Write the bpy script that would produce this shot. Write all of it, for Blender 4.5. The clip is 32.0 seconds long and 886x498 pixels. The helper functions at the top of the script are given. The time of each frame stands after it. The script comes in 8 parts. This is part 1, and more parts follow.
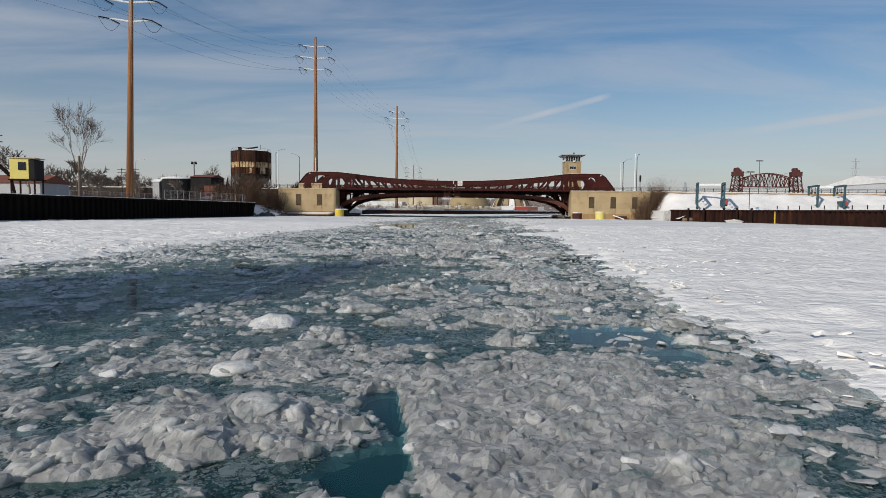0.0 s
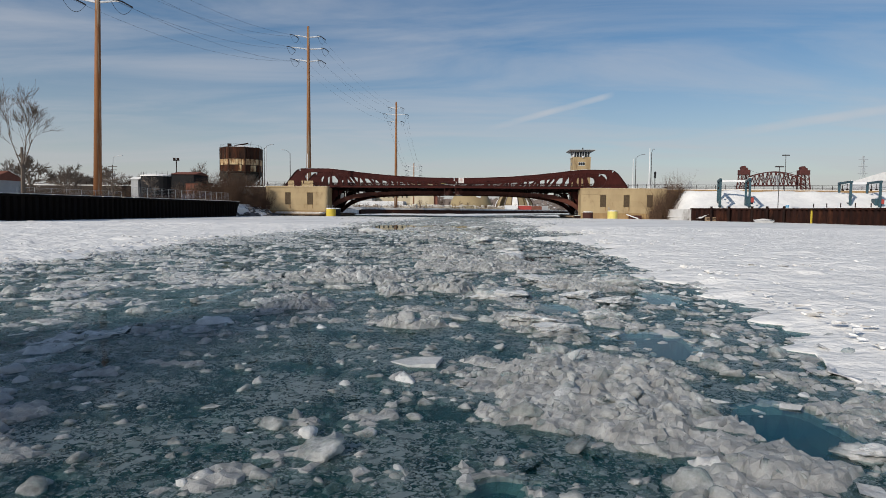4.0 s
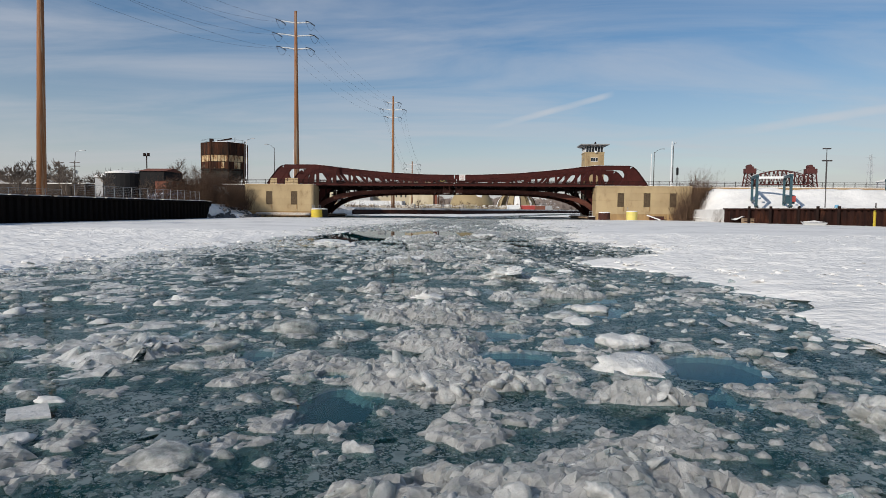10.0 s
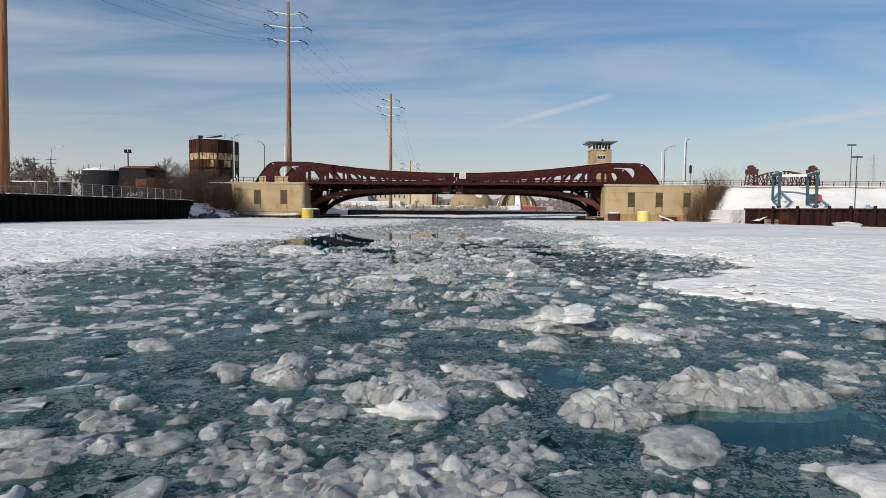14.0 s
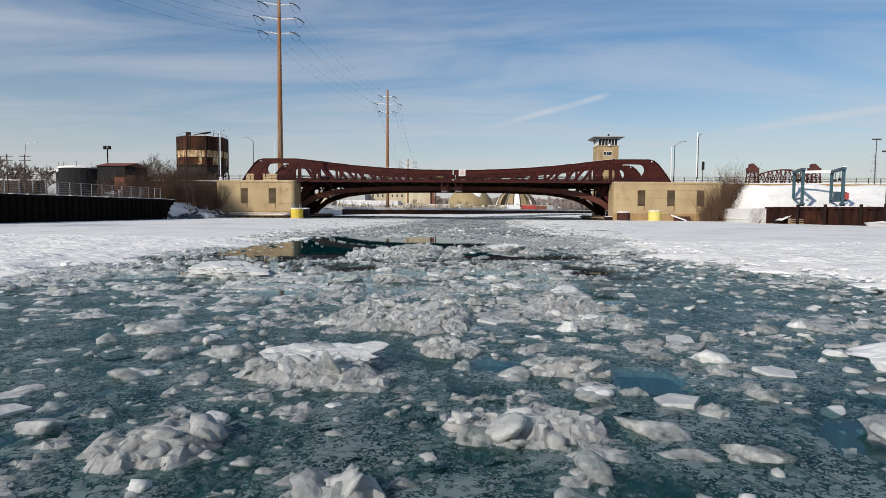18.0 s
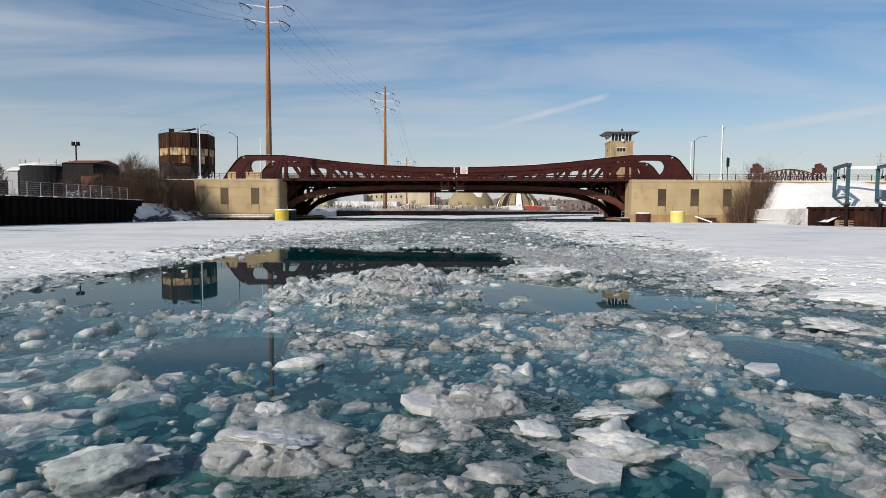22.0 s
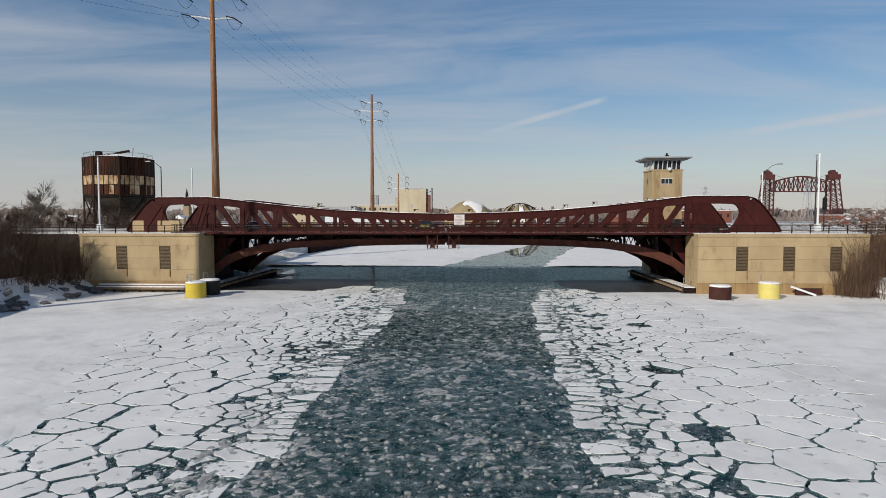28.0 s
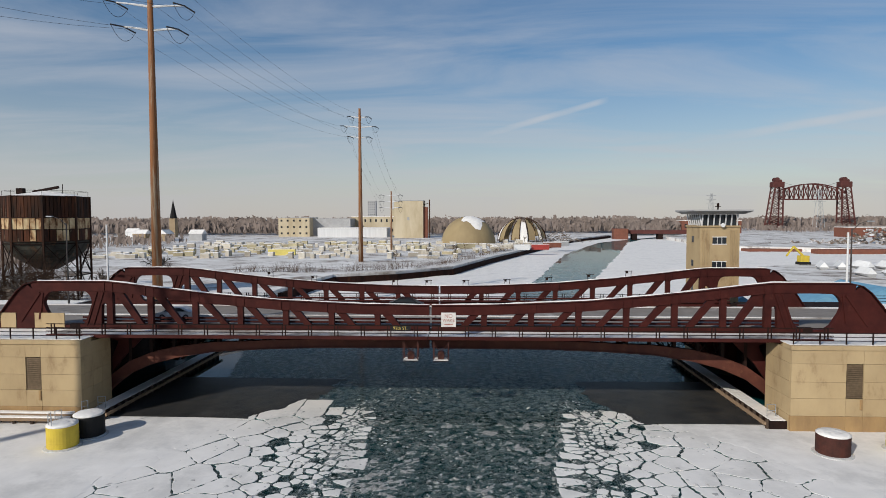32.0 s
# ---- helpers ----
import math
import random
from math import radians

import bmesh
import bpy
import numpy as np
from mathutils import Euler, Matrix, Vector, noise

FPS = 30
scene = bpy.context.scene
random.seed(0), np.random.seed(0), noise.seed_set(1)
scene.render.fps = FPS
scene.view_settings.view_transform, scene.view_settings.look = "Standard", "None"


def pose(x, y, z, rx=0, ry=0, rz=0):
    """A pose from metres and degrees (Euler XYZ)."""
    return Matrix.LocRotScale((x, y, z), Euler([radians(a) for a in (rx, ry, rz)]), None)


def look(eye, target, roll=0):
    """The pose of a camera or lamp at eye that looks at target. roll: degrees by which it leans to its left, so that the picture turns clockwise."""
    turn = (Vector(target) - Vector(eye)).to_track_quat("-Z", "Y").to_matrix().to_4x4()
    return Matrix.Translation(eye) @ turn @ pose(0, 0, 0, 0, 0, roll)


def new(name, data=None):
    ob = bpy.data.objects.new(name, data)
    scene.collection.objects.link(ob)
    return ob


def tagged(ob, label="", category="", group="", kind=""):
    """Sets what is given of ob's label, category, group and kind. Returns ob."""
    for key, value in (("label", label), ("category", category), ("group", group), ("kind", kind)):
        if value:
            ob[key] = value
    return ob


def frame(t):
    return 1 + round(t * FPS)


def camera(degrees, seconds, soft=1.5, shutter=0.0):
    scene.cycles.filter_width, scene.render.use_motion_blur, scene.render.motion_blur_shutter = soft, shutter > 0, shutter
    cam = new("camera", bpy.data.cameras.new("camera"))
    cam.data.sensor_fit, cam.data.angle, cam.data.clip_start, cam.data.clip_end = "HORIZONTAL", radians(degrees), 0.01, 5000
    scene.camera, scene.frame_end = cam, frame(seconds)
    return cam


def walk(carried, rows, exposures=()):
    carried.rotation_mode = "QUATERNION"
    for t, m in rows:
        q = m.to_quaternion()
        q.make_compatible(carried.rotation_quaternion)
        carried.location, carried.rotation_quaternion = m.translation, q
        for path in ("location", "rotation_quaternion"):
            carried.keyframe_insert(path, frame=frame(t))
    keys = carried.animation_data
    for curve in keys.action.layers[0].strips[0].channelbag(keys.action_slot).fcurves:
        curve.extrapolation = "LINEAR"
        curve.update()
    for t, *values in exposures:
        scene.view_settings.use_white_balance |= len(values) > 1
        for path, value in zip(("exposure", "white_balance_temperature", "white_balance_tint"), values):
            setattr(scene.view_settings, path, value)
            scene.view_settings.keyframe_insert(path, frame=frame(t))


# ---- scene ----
# the drone flies low up the channel, then climbs towards the bridge
cam = camera(72.0, 32.0, 0.9)
PATH = [
    (0.0, 0.064, 0.019, 2.04, 86.408, -0.623, 2.869),
    (1.0, 0.501, 2.601, 1.922, 86.416, -0.589, 3.015),
    (2.0, 0.452, 5.866, 1.858, 86.4, -0.547, 3.068),
    (3.0, 0.221, 9.326, 1.856, 86.391, -0.519, 3.042),
    (4.0, 0.037, 12.616, 1.9, 86.385, -0.508, 3.07),
    (5.0, -0.072, 15.584, 1.994, 86.343, -0.497, 3.08),
    (6.0, -0.143, 18.566, 2.097, 86.326, -0.487, 3.09),
    (7.0, -0.245, 21.332, 2.164, 86.323, -0.472, 3.098),
    (8.0, -0.355, 24.199, 2.186, 86.338, -0.454, 3.085),
    (9.0, -0.492, 26.896, 2.17, 86.345, -0.449, 3.079),
    (10.0, -0.621, 29.468, 2.112, 86.354, -0.452, 3.072),
    (11.0, -0.756, 31.73, 2.026, 86.386, -0.458, 3.093),
    (12.0, -0.873, 34.098, 1.954, 86.409, -0.464, 3.068),
    (13.0, -1.004, 36.249, 1.94, 86.411, -0.479, 3.037),
    (14.0, -1.128, 38.229, 1.922, 86.443, -0.508, 2.975),
    (15.0, -1.2, 40.175, 1.943, 86.413, -0.511, 2.956),
    (16.0, -1.333, 42.28, 1.922, 86.399, -0.478, 2.916),
    (17.0, -1.443, 44.112, 1.921, 86.382, -0.439, 2.88),
    (18.0, -1.57, 46.29, 1.95, 86.377, -0.399, 2.811),
    (19.0, -1.627, 48.387, 1.996, 86.343, -0.365, 2.803),
    (20.0, -1.795, 51.139, 1.981, 86.345, -0.341, 2.82),
    (21.0, -1.951, 54.249, 2.012, 86.374, -0.322, 2.793),
    (22.0, -2.197, 58.261, 1.964, 86.483, -0.279, 2.804),
    (23.0, -2.407, 63.55, 1.855, 86.595, -0.223, 2.83),
    (24.0, -2.499, 69.101, 2.534, 86.585, -0.162, 2.84),
    (25.0, -2.578, 75.151, 4.465, 86.684, -0.111, 2.823),
    (26.0, -2.597, 81.441, 6.387, 86.76, -0.072, 2.778),
    (27.0, -2.48, 87.098, 8.412, 86.796, -0.019, 2.719),
    (28.0, -2.253, 93.663, 10.618, 86.856, 0.043, 2.711),
    (29.0, -2.116, 99.986, 12.861, 86.878, 0.093, 2.683),
    (30.0, -2.035, 106.25, 15.203, 86.91, 0.117, 2.689),
    (31.0, -1.853, 112.618, 17.638, 86.947, 0.132, 2.717),
    (32.0, -1.696, 118.934, 20.114, 87.006, 0.142, 2.722),
]
# the film camera opens up a little on the way and closes again as it climbs
EXPO = [(0, -0.22), (8, -0.12), (12, -0.06), (20, 0.05), (25, 0.03), (26, -0.08), (29, -0.16), (32, -0.16)]
walk(cam, [(t, pose(x, y, z, rx, ry, rz)) for t, x, y, z, rx, ry, rz in PATH], EXPO)

# ---- light ----
SUN_AZ = (0.629, 0.777)        # the way the sunlight travels over the ground
SUN_EL = 29.0
world = bpy.data.worlds.new("sky")
scene.world = world
world.use_nodes = True
wn, wl = world.node_tree.nodes, world.node_tree.links
wn.clear()
w_out, w_bg = wn.new("ShaderNodeOutputWorld"), wn.new("ShaderNodeBackground")
w_sky = wn.new("ShaderNodeTexSky")
w_sky.sky_type, w_sky.sun_disc = "NISHITA", False
w_sky.sun_elevation = radians(SUN_EL)
w_sky.sun_rotation = math.atan2(-SUN_AZ[0], -SUN_AZ[1]) % (2 * math.pi)
w_sky.air_density, w_sky.dust_density, w_sky.ozone_density = 1.0, 0.2, 2.0
w_bg.inputs["Strength"].default_value = 0.081
w_co = wn.new("ShaderNodeTexCoord")
w_sep, w_div, w_cmb = wn.new("ShaderNodeSeparateXYZ"), wn.new("ShaderNodeVectorMath"), wn.new("ShaderNodeCombineXYZ")
w_max = wn.new("ShaderNodeMath")
w_max.operation, w_max.inputs[1].default_value = "MAXIMUM", 0.03
wl.new(w_co.outputs["Generated"], w_sep.inputs[0])
w_add = wn.new("ShaderNodeMath")
w_add.operation, w_add.inputs[1].default_value = "ADD", 0.10
wl.new(w_sep.outputs["Z"], w_max.inputs[0])
wl.new(w_max.outputs[0], w_add.inputs[0])
for k in range(3):
    wl.new(w_add.outputs[0], w_cmb.inputs[k])
w_div.operation = "DIVIDE"
wl.new(w_co.outputs["Generated"], w_div.inputs[0])
wl.new(w_cmb.outputs[0], w_div.inputs[1])
# thin streaked cirrus on a flat layer high above
w_map = wn.new("ShaderNodeMapping")
w_map.inputs["Rotation"].default_value = (0, 0, radians(24))
w_map.inputs["Scale"].default_value = (0.5, 1.25, 0.0)
w_map.inputs["Location"].default_value = (1.3, 0.55, 0)
wl.new(w_div.outputs[0], w_map.inputs[0])
w_n1 = wn.new("ShaderNodeTexNoise")
w_n1.inputs["Scale"].default_value, w_n1.inputs["Detail"].default_value = 1.1, 7.0
w_n1.inputs["Roughness"].default_value, w_n1.inputs["Distortion"].default_value = 0.58, 0.7
wl.new(w_map.outputs[0], w_n1.inputs["Vector"])
w_ramp = wn.new("ShaderNodeValToRGB")
w_ramp.color_ramp.elements[0].position, w_ramp.color_ramp.elements[1].position = 0.40, 0.82
wl.new(w_n1.outputs["Fac"], w_ramp.inputs[0])
w_mul = wn.new("ShaderNodeMath")
w_mul.operation, w_mul.inputs[1].default_value = "MULTIPLY", 0.72
wl.new(w_ramp.outputs[0], w_mul.inputs[0])
w_mix = wn.new("ShaderNodeMix")
w_mix.data_type = "RGBA"
w_mix.inputs["B"].default_value = (7.2, 7.5, 8.2, 1)
wl.new(w_mul.outputs[0], w_mix.inputs["Factor"])
w_sat = wn.new("ShaderNodeHueSaturation")
w_sat.inputs["Saturation"].default_value, w_sat.inputs["Value"].default_value = 1.36, 1.12
wl.new(w_sky.outputs[0], w_sat.inputs["Color"])
wl.new(w_sat.outputs[0], w_mix.inputs["A"])
# two old vapour trails drifting apart among the cirrus: slope, height, width and reach of each, in tangents from due north
w_u, w_v, w_fwd = wn.new("ShaderNodeMath"), wn.new("ShaderNodeMath"), wn.new("ShaderNodeMath")
w_fwd.operation, w_fwd.inputs[1].default_value = "MAXIMUM", 0.05
wl.new(w_sep.outputs["Y"], w_fwd.inputs[0])
for node, axis in ((w_u, "X"), (w_v, "Z")):
    node.operation = "DIVIDE"
    wl.new(w_sep.outputs[axis], node.inputs[0])
    wl.new(w_fwd.outputs[0], node.inputs[1])
w_n2 = wn.new("ShaderNodeTexNoise")
w_n2.inputs["Scale"].default_value, w_n2.inputs["Detail"].default_value = 16.0, 6.0
wl.new(w_co.outputs["Generated"], w_n2.inputs["Vector"])
w_last = w_mix
for slope, rise, thick, u0, u1 in ((0.275, 0.1275, 0.0060, 0.01, 0.20), (0.157, 0.0635, 0.0085, 0.40, 1.4)):
    line, off, wide, bell, a0, a1, m0, m1 = [wn.new("ShaderNodeMath") for _ in range(8)]
    line.operation, line.inputs[1].default_value, line.inputs[2].default_value = "MULTIPLY_ADD", slope, rise
    off.operation, wide.operation, wide.inputs[1].default_value, bell.operation = "SUBTRACT", "DIVIDE", thick, "MULTIPLY"
    wl.new(w_u.outputs[0], line.inputs[0])
    wl.new(w_v.outputs[0], off.inputs[0])
    wl.new(line.outputs[0], off.inputs[1])
    wl.new(off.outputs[0], wide.inputs[0])
    wl.new(wide.outputs[0], bell.inputs[0])
    wl.new(wide.outputs[0], bell.inputs[1])
    fall = wn.new("ShaderNodeMapRange")
    fall.inputs["To Min"].default_value, fall.inputs["To Max"].default_value = 1.0, 0.0
    wl.new(bell.outputs[0], fall.inputs["Value"])
    ends = wn.new("ShaderNodeMapRange")
    ends.inputs["From Min"].default_value, ends.inputs["From Max"].default_value = u0, u0 + 0.06
    stop = wn.new("ShaderNodeMapRange")
    stop.inputs["From Min"].default_value, stop.inputs["From Max"].default_value = u1, u1 + 0.02
    stop.inputs["To Min"].default_value, stop.inputs["To Max"].default_value = 1.0, 0.0
    wl.new(w_u.outputs[0], ends.inputs["Value"])
    wl.new(w_u.outputs[0], stop.inputs["Value"])
    for node in (a0, a1, m0, m1):
        node.operation = "MULTIPLY"
    wl.new(fall.outputs[0], a0.inputs[0])
    wl.new(ends.outputs[0], a0.inputs[1])
    wl.new(a0.outputs[0], a1.inputs[0])
    wl.new(stop.outputs[0], a1.inputs[1])
    wl.new(a1.outputs[0], m0.inputs[0])
    wl.new(w_n2.outputs["Fac"], m0.inputs[1])
    wl.new(m0.outputs[0], m1.inputs[0])
    m1.inputs[1].default_value = 0.75
    trail = wn.new("ShaderNodeMix")
    trail.data_type, trail.inputs["B"].default_value = "RGBA", (8.2, 8.4, 8.8, 1)
    wl.new(m1.outputs[0], trail.inputs["Factor"])
    wl.new(w_last.outputs["Result"], trail.inputs["A"])
    w_last = trail
# pale haze low over the land
w_exp, w_neg, w_haze = wn.new("ShaderNodeMath"), wn.new("ShaderNodeMath"), wn.new("ShaderNodeMix")
w_neg.operation, w_neg.inputs[1].default_value = "MULTIPLY", -7.5
w_exp.operation = "EXPONENT"
w_haze.data_type, w_haze.inputs["B"].default_value = "RGBA", (6.7, 6.6, 6.9, 1)
wl.new(w_max.outputs[0], w_neg.inputs[0])
wl.new(w_neg.outputs[0], w_exp.inputs[0])
wl.new(w_exp.outputs[0], w_haze.inputs["Factor"])
wl.new(w_last.outputs["Result"], w_haze.inputs["A"])
wl.new(w_haze.outputs["Result"], w_bg.inputs["Color"])
wl.new(w_bg.outputs[0], w_out.inputs[0])

sun = new("sun", bpy.data.lights.new("sun", "SUN"))
sun.data.energy, sun.data.angle, sun.data.color = 4.0, radians(0.6), (1.0, 0.94, 0.845)
sun.matrix_world = look((0, 0, 100), (SUN_AZ[0] * 100, SUN_AZ[1] * 100, 100 - 100 * math.tan(radians(SUN_EL))))

# ---- materials ----
def material(name, color, rough=0.8, metal=0.0, color2=None, scale=1.0, detail=6.0, bump=0.0, bump_scale=8.0, streak=None, lo=0.35, hi=0.65,
             third=None, third_scale=0.2, third_range=(0.5, 0.7), spec=0.25, per_object=0.0):
    """A surface with two scales of variation: color to color2 in a noise of scale (per metre), stains of a third colour, and fine relief."""
    m = bpy.data.materials.new(name)
    m.use_nodes = True
    n, l = m.node_tree.nodes, m.node_tree.links
    b = n["Principled BSDF"]
    b.inputs["Roughness"].default_value, b.inputs["Metallic"].default_value = rough, metal
    b.inputs["Specular IOR Level"].default_value = spec
    co = n.new("ShaderNodeTexCoord")
    mp = n.new("ShaderNodeMapping")
    geo = n.new("ShaderNodeNewGeometry")
    l.new(geo.outputs["Position"], mp.inputs[0])
    if streak:
        mp.inputs["Scale"].default_value = streak
    no = n.new("ShaderNodeTexNoise")
    no.inputs["Scale"].default_value, no.inputs["Detail"].default_value = scale, detail
    no.inputs["Roughness"].default_value = 0.65
    l.new(mp.outputs[0], no.inputs["Vector"])
    ramp = n.new("ShaderNodeValToRGB")
    ramp.color_ramp.elements[0].position, ramp.color_ramp.elements[1].position = lo, hi
    ramp.color_ramp.elements[0].color = (*color, 1)
    ramp.color_ramp.elements[1].color = (*(color2 or [c * 0.75 for c in color]), 1)
    l.new(no.outputs["Fac"], ramp.inputs[0])
    last = ramp.outputs[0]
    if third:
        n3 = n.new("ShaderNodeTexNoise")
        n3.inputs["Scale"].default_value, n3.inputs["Detail"].default_value, n3.inputs["Roughness"].default_value = third_scale, 8.0, 0.7
        l.new(mp.outputs[0], n3.inputs["Vector"])
        r3 = n.new("ShaderNodeValToRGB")
        r3.color_ramp.elements[0].position, r3.color_ramp.elements[1].position = third_range
        l.new(n3.outputs["Fac"], r3.inputs[0])
        mx = n.new("ShaderNodeMix")
        mx.data_type = "RGBA"
        mx.inputs["B"].default_value = (*third, 1)
        l.new(r3.outputs[0], mx.inputs["Factor"])
        l.new(last, mx.inputs["A"])
        last = mx.outputs["Result"]
    if per_object:
        info = n.new("ShaderNodeObjectInfo")
        hsv = n.new("ShaderNodeHueSaturation")
        mr = n.new("ShaderNodeMapRange")
        mr.inputs["To Min"].default_value, mr.inputs["To Max"].default_value = 1 - per_object, 1 + per_object
        l.new(info.outputs["Random"], mr.inputs["Value"])
        l.new(mr.outputs[0], hsv.inputs["Value"])
        l.new(last, hsv.inputs["Color"])
        last = hsv.outputs[0]
    l.new(last, b.inputs["Base Color"])
    if bump:
        nb = n.new("ShaderNodeTexNoise")
        nb.inputs["Scale"].default_value, nb.inputs["Detail"].default_value = bump_scale, 5.0
        l.new(geo.outputs["Position"], nb.inputs["Vector"])
        bp = n.new("ShaderNodeBump")
        bp.inputs["Strength"].default_value, bp.inputs["Distance"].default_value = min(1.0, bump * 4), bump
        l.new(nb.outputs["Fac"], bp.inputs["Height"])
        l.new(bp.outputs[0], b.inputs["Normal"])
    return m


M_BRIDGE = material("bridge_paint", (0.062, 0.0145, 0.0115), 0.6, 0.0, (0.038, 0.0095, 0.008), 0.7, spec=0.12, third=(0.10, 0.036, 0.024), third_scale=1.1, third_range=(0.62, 0.8), bump=0.004, bump_scale=30)
M_BRIDGE_RUST = material("bridge_rusty_paint", (0.12, 0.04, 0.025), 0.7, 0.0, (0.075, 0.023, 0.016), 0.6, third=(0.17, 0.075, 0.042), third_scale=0.9, third_range=(0.55, 0.75))
# dark steel, taken near black to carry the shade under the bridge
M_STEEL_AND_SHADE = material("dark_steel_and_shade", (0.014, 0.009, 0.008), 0.8, 0.0, (0.026, 0.014, 0.011), 1.2, spec=0.08)
M_CONCRETE = material("tan_concrete", (0.46, 0.345, 0.195), 0.9, 0.0, (0.37, 0.27, 0.15), 0.25, third=(0.22, 0.14, 0.075), third_scale=0.5, third_range=(0.56, 0.78), bump=0.006, bump_scale=14, streak=(1, 1, 0.5), per_object=0.05)
M_CONCRETE_STAIN = material("stained_concrete", (0.40, 0.26, 0.12), 0.92, 0.0, (0.28, 0.18, 0.09), 0.5, streak=(1, 1, 0.4), bump=0.006)
M_LOUVRE = material("louvre_metal", (0.17, 0.12, 0.075), 0.7, 0.2, (0.12, 0.085, 0.05), 3)
M_SNOW = material("snow", (0.89, 0.86, 0.815), 0.75, 0.0, (0.79, 0.765, 0.73), 0.5, third=(0.70, 0.68, 0.65), third_scale=0.13, third_range=(0.52, 0.72), bump=0.2, bump_scale=2.2, spec=0.25)
M_SNOW_FLAT = material("wind_packed_snow", (0.84, 0.815, 0.78), 0.75, 0.0, (0.74, 0.72, 0.69), 0.3, third=(0.60, 0.585, 0.56), third_scale=0.11, third_range=(0.50, 0.66), bump=0.035, bump_scale=4.0, spec=0.25)
M_EARTH = material("dark_scrubby_earth", (0.06, 0.045, 0.035), 0.95, 0.0, (0.03, 0.024, 0.02), 0.6, third=(0.7, 0.7, 0.72), third_scale=0.25, third_range=(0.60, 0.70), bump=0.08, bump_scale=1.5)
M_SNOW_LAND = material("trodden_snow", (0.80, 0.79, 0.77), 0.8, 0.0, (0.60, 0.57, 0.54), 0.08, third=(0.16, 0.12, 0.09), third_scale=0.07, third_range=(0.50, 0.64), bump=0.06, bump_scale=0.8, spec=0.3)
M_ROAD = material("road_asphalt", (0.20, 0.18, 0.165), 0.9, 0.0, (0.26, 0.24, 0.22), 0.5, third=(0.5, 0.48, 0.46), third_scale=0.3, third_range=(0.6, 0.72), bump=0.004, bump_scale=40)
M_PILE = material("rusty_sheet_piling", (0.036, 0.014, 0.010), 0.85, 0.0, (0.014, 0.008, 0.007), 0.8, spec=0.08, third=(0.09, 0.035, 0.018), third_scale=0.5, third_range=(0.55, 0.75), streak=(1, 1, 0.3), per_object=0.12)
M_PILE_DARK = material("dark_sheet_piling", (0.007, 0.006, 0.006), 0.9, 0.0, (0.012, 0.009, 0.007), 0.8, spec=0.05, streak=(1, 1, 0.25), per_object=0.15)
M_POLE = material("weathering_steel", (0.30, 0.13, 0.052), 0.75, 0.1, (0.17, 0.07, 0.03), 0.6, third=(0.42, 0.33, 0.23), third_scale=0.6, third_range=(0.50, 0.64), streak=(2.5, 2.5, 0.12))
M_GALV = material("galvanised_steel", (0.42, 0.43, 0.44), 0.5, 0.6, (0.32, 0.33, 0.34), 3)
M_DARKPOLE = material("dark_lamp_post", (0.05, 0.045, 0.045), 0.6, 0.3, (0.08, 0.07, 0.065), 2)
M_WOODPOLE = material("creosoted_wood", (0.085, 0.06, 0.042), 0.9, 0.0, (0.05, 0.036, 0.028), 2, streak=(1, 1, 0.1))
M_YELLOW = material("yellow_paint", (0.62, 0.47, 0.055), 0.6, 0.0, (0.52, 0.38, 0.05), 0.9, third=(0.16, 0.11, 0.05), third_scale=1.2, third_range=(0.62, 0.74))
M_YELLOW_PALE = material("pale_yellow_paint", (0.72, 0.60, 0.17), 0.6, 0.0, (0.62, 0.52, 0.15), 0.8)
M_DRUM = material("brown_rust", (0.085, 0.03, 0.022), 0.8, 0.2, (0.05, 0.02, 0.016), 1.5)
M_WHITE = material("white_paint", (0.78, 0.78, 0.77), 0.6, 0.0, (0.68, 0.68, 0.67), 1.0)
M_CREAM = material("cream_cladding", (0.56, 0.48, 0.34), 0.75, 0.0, (0.42, 0.34, 0.22), 0.12, streak=(1, 1, 0.3))
M_BEIGE = material("beige_brick", (0.36, 0.27, 0.165), 0.9, 0.0, (0.28, 0.21, 0.13), 0.2)
M_BRICK_RED = material("red_brick", (0.22, 0.085, 0.055), 0.9, 0.0, (0.16, 0.065, 0.045), 0.5)
M_BLUE = material("teal_blue_paint", (0.040, 0.088, 0.108), 0.55, 0.0, (0.028, 0.062, 0.078), 1.0, third=(0.2, 0.2, 0.2), third_scale=1.5, third_range=(0.65, 0.75))
M_BLUE_ROOF = material("pale_blue_sheet", (0.17, 0.36, 0.5), 0.6, 0.0, (0.12, 0.28, 0.42), 0.4)
M_BLACK = material("black_cladding", (0.012, 0.012, 0.013), 0.85, 0.0, (0.02, 0.018, 0.018), 0.6, streak=(1, 1, 0.2), spec=0.2)
M_GREY = material("grey_cladding", (0.42, 0.42, 0.42), 0.7, 0.1, (0.34, 0.34, 0.34), 0.3)
M_LIGHTGREY = material("pale_metal_cladding", (0.66, 0.66, 0.66), 0.6, 0.1, (0.58, 0.58, 0.58), 0.2, streak=(3, 1, 0.2))
M_RUST = material("rusted_plate", (0.10, 0.034, 0.014), 0.85, 0.1, (0.022, 0.011, 0.008), 0.9, third=(0.42, 0.32, 0.2), third_scale=0.9, third_range=(0.62, 0.72), streak=(1.9, 1.9, 0.2), per_object=0.25)
M_RUST_DARK = material("dark_rusted_plate", (0.02, 0.012, 0.009), 0.85, 0.2, (0.06, 0.024, 0.012), 0.8, third=(0.25, 0.17, 0.1), third_scale=0.8, third_range=(0.66, 0.78), streak=(1.6, 1.6, 0.25), per_object=0.3)
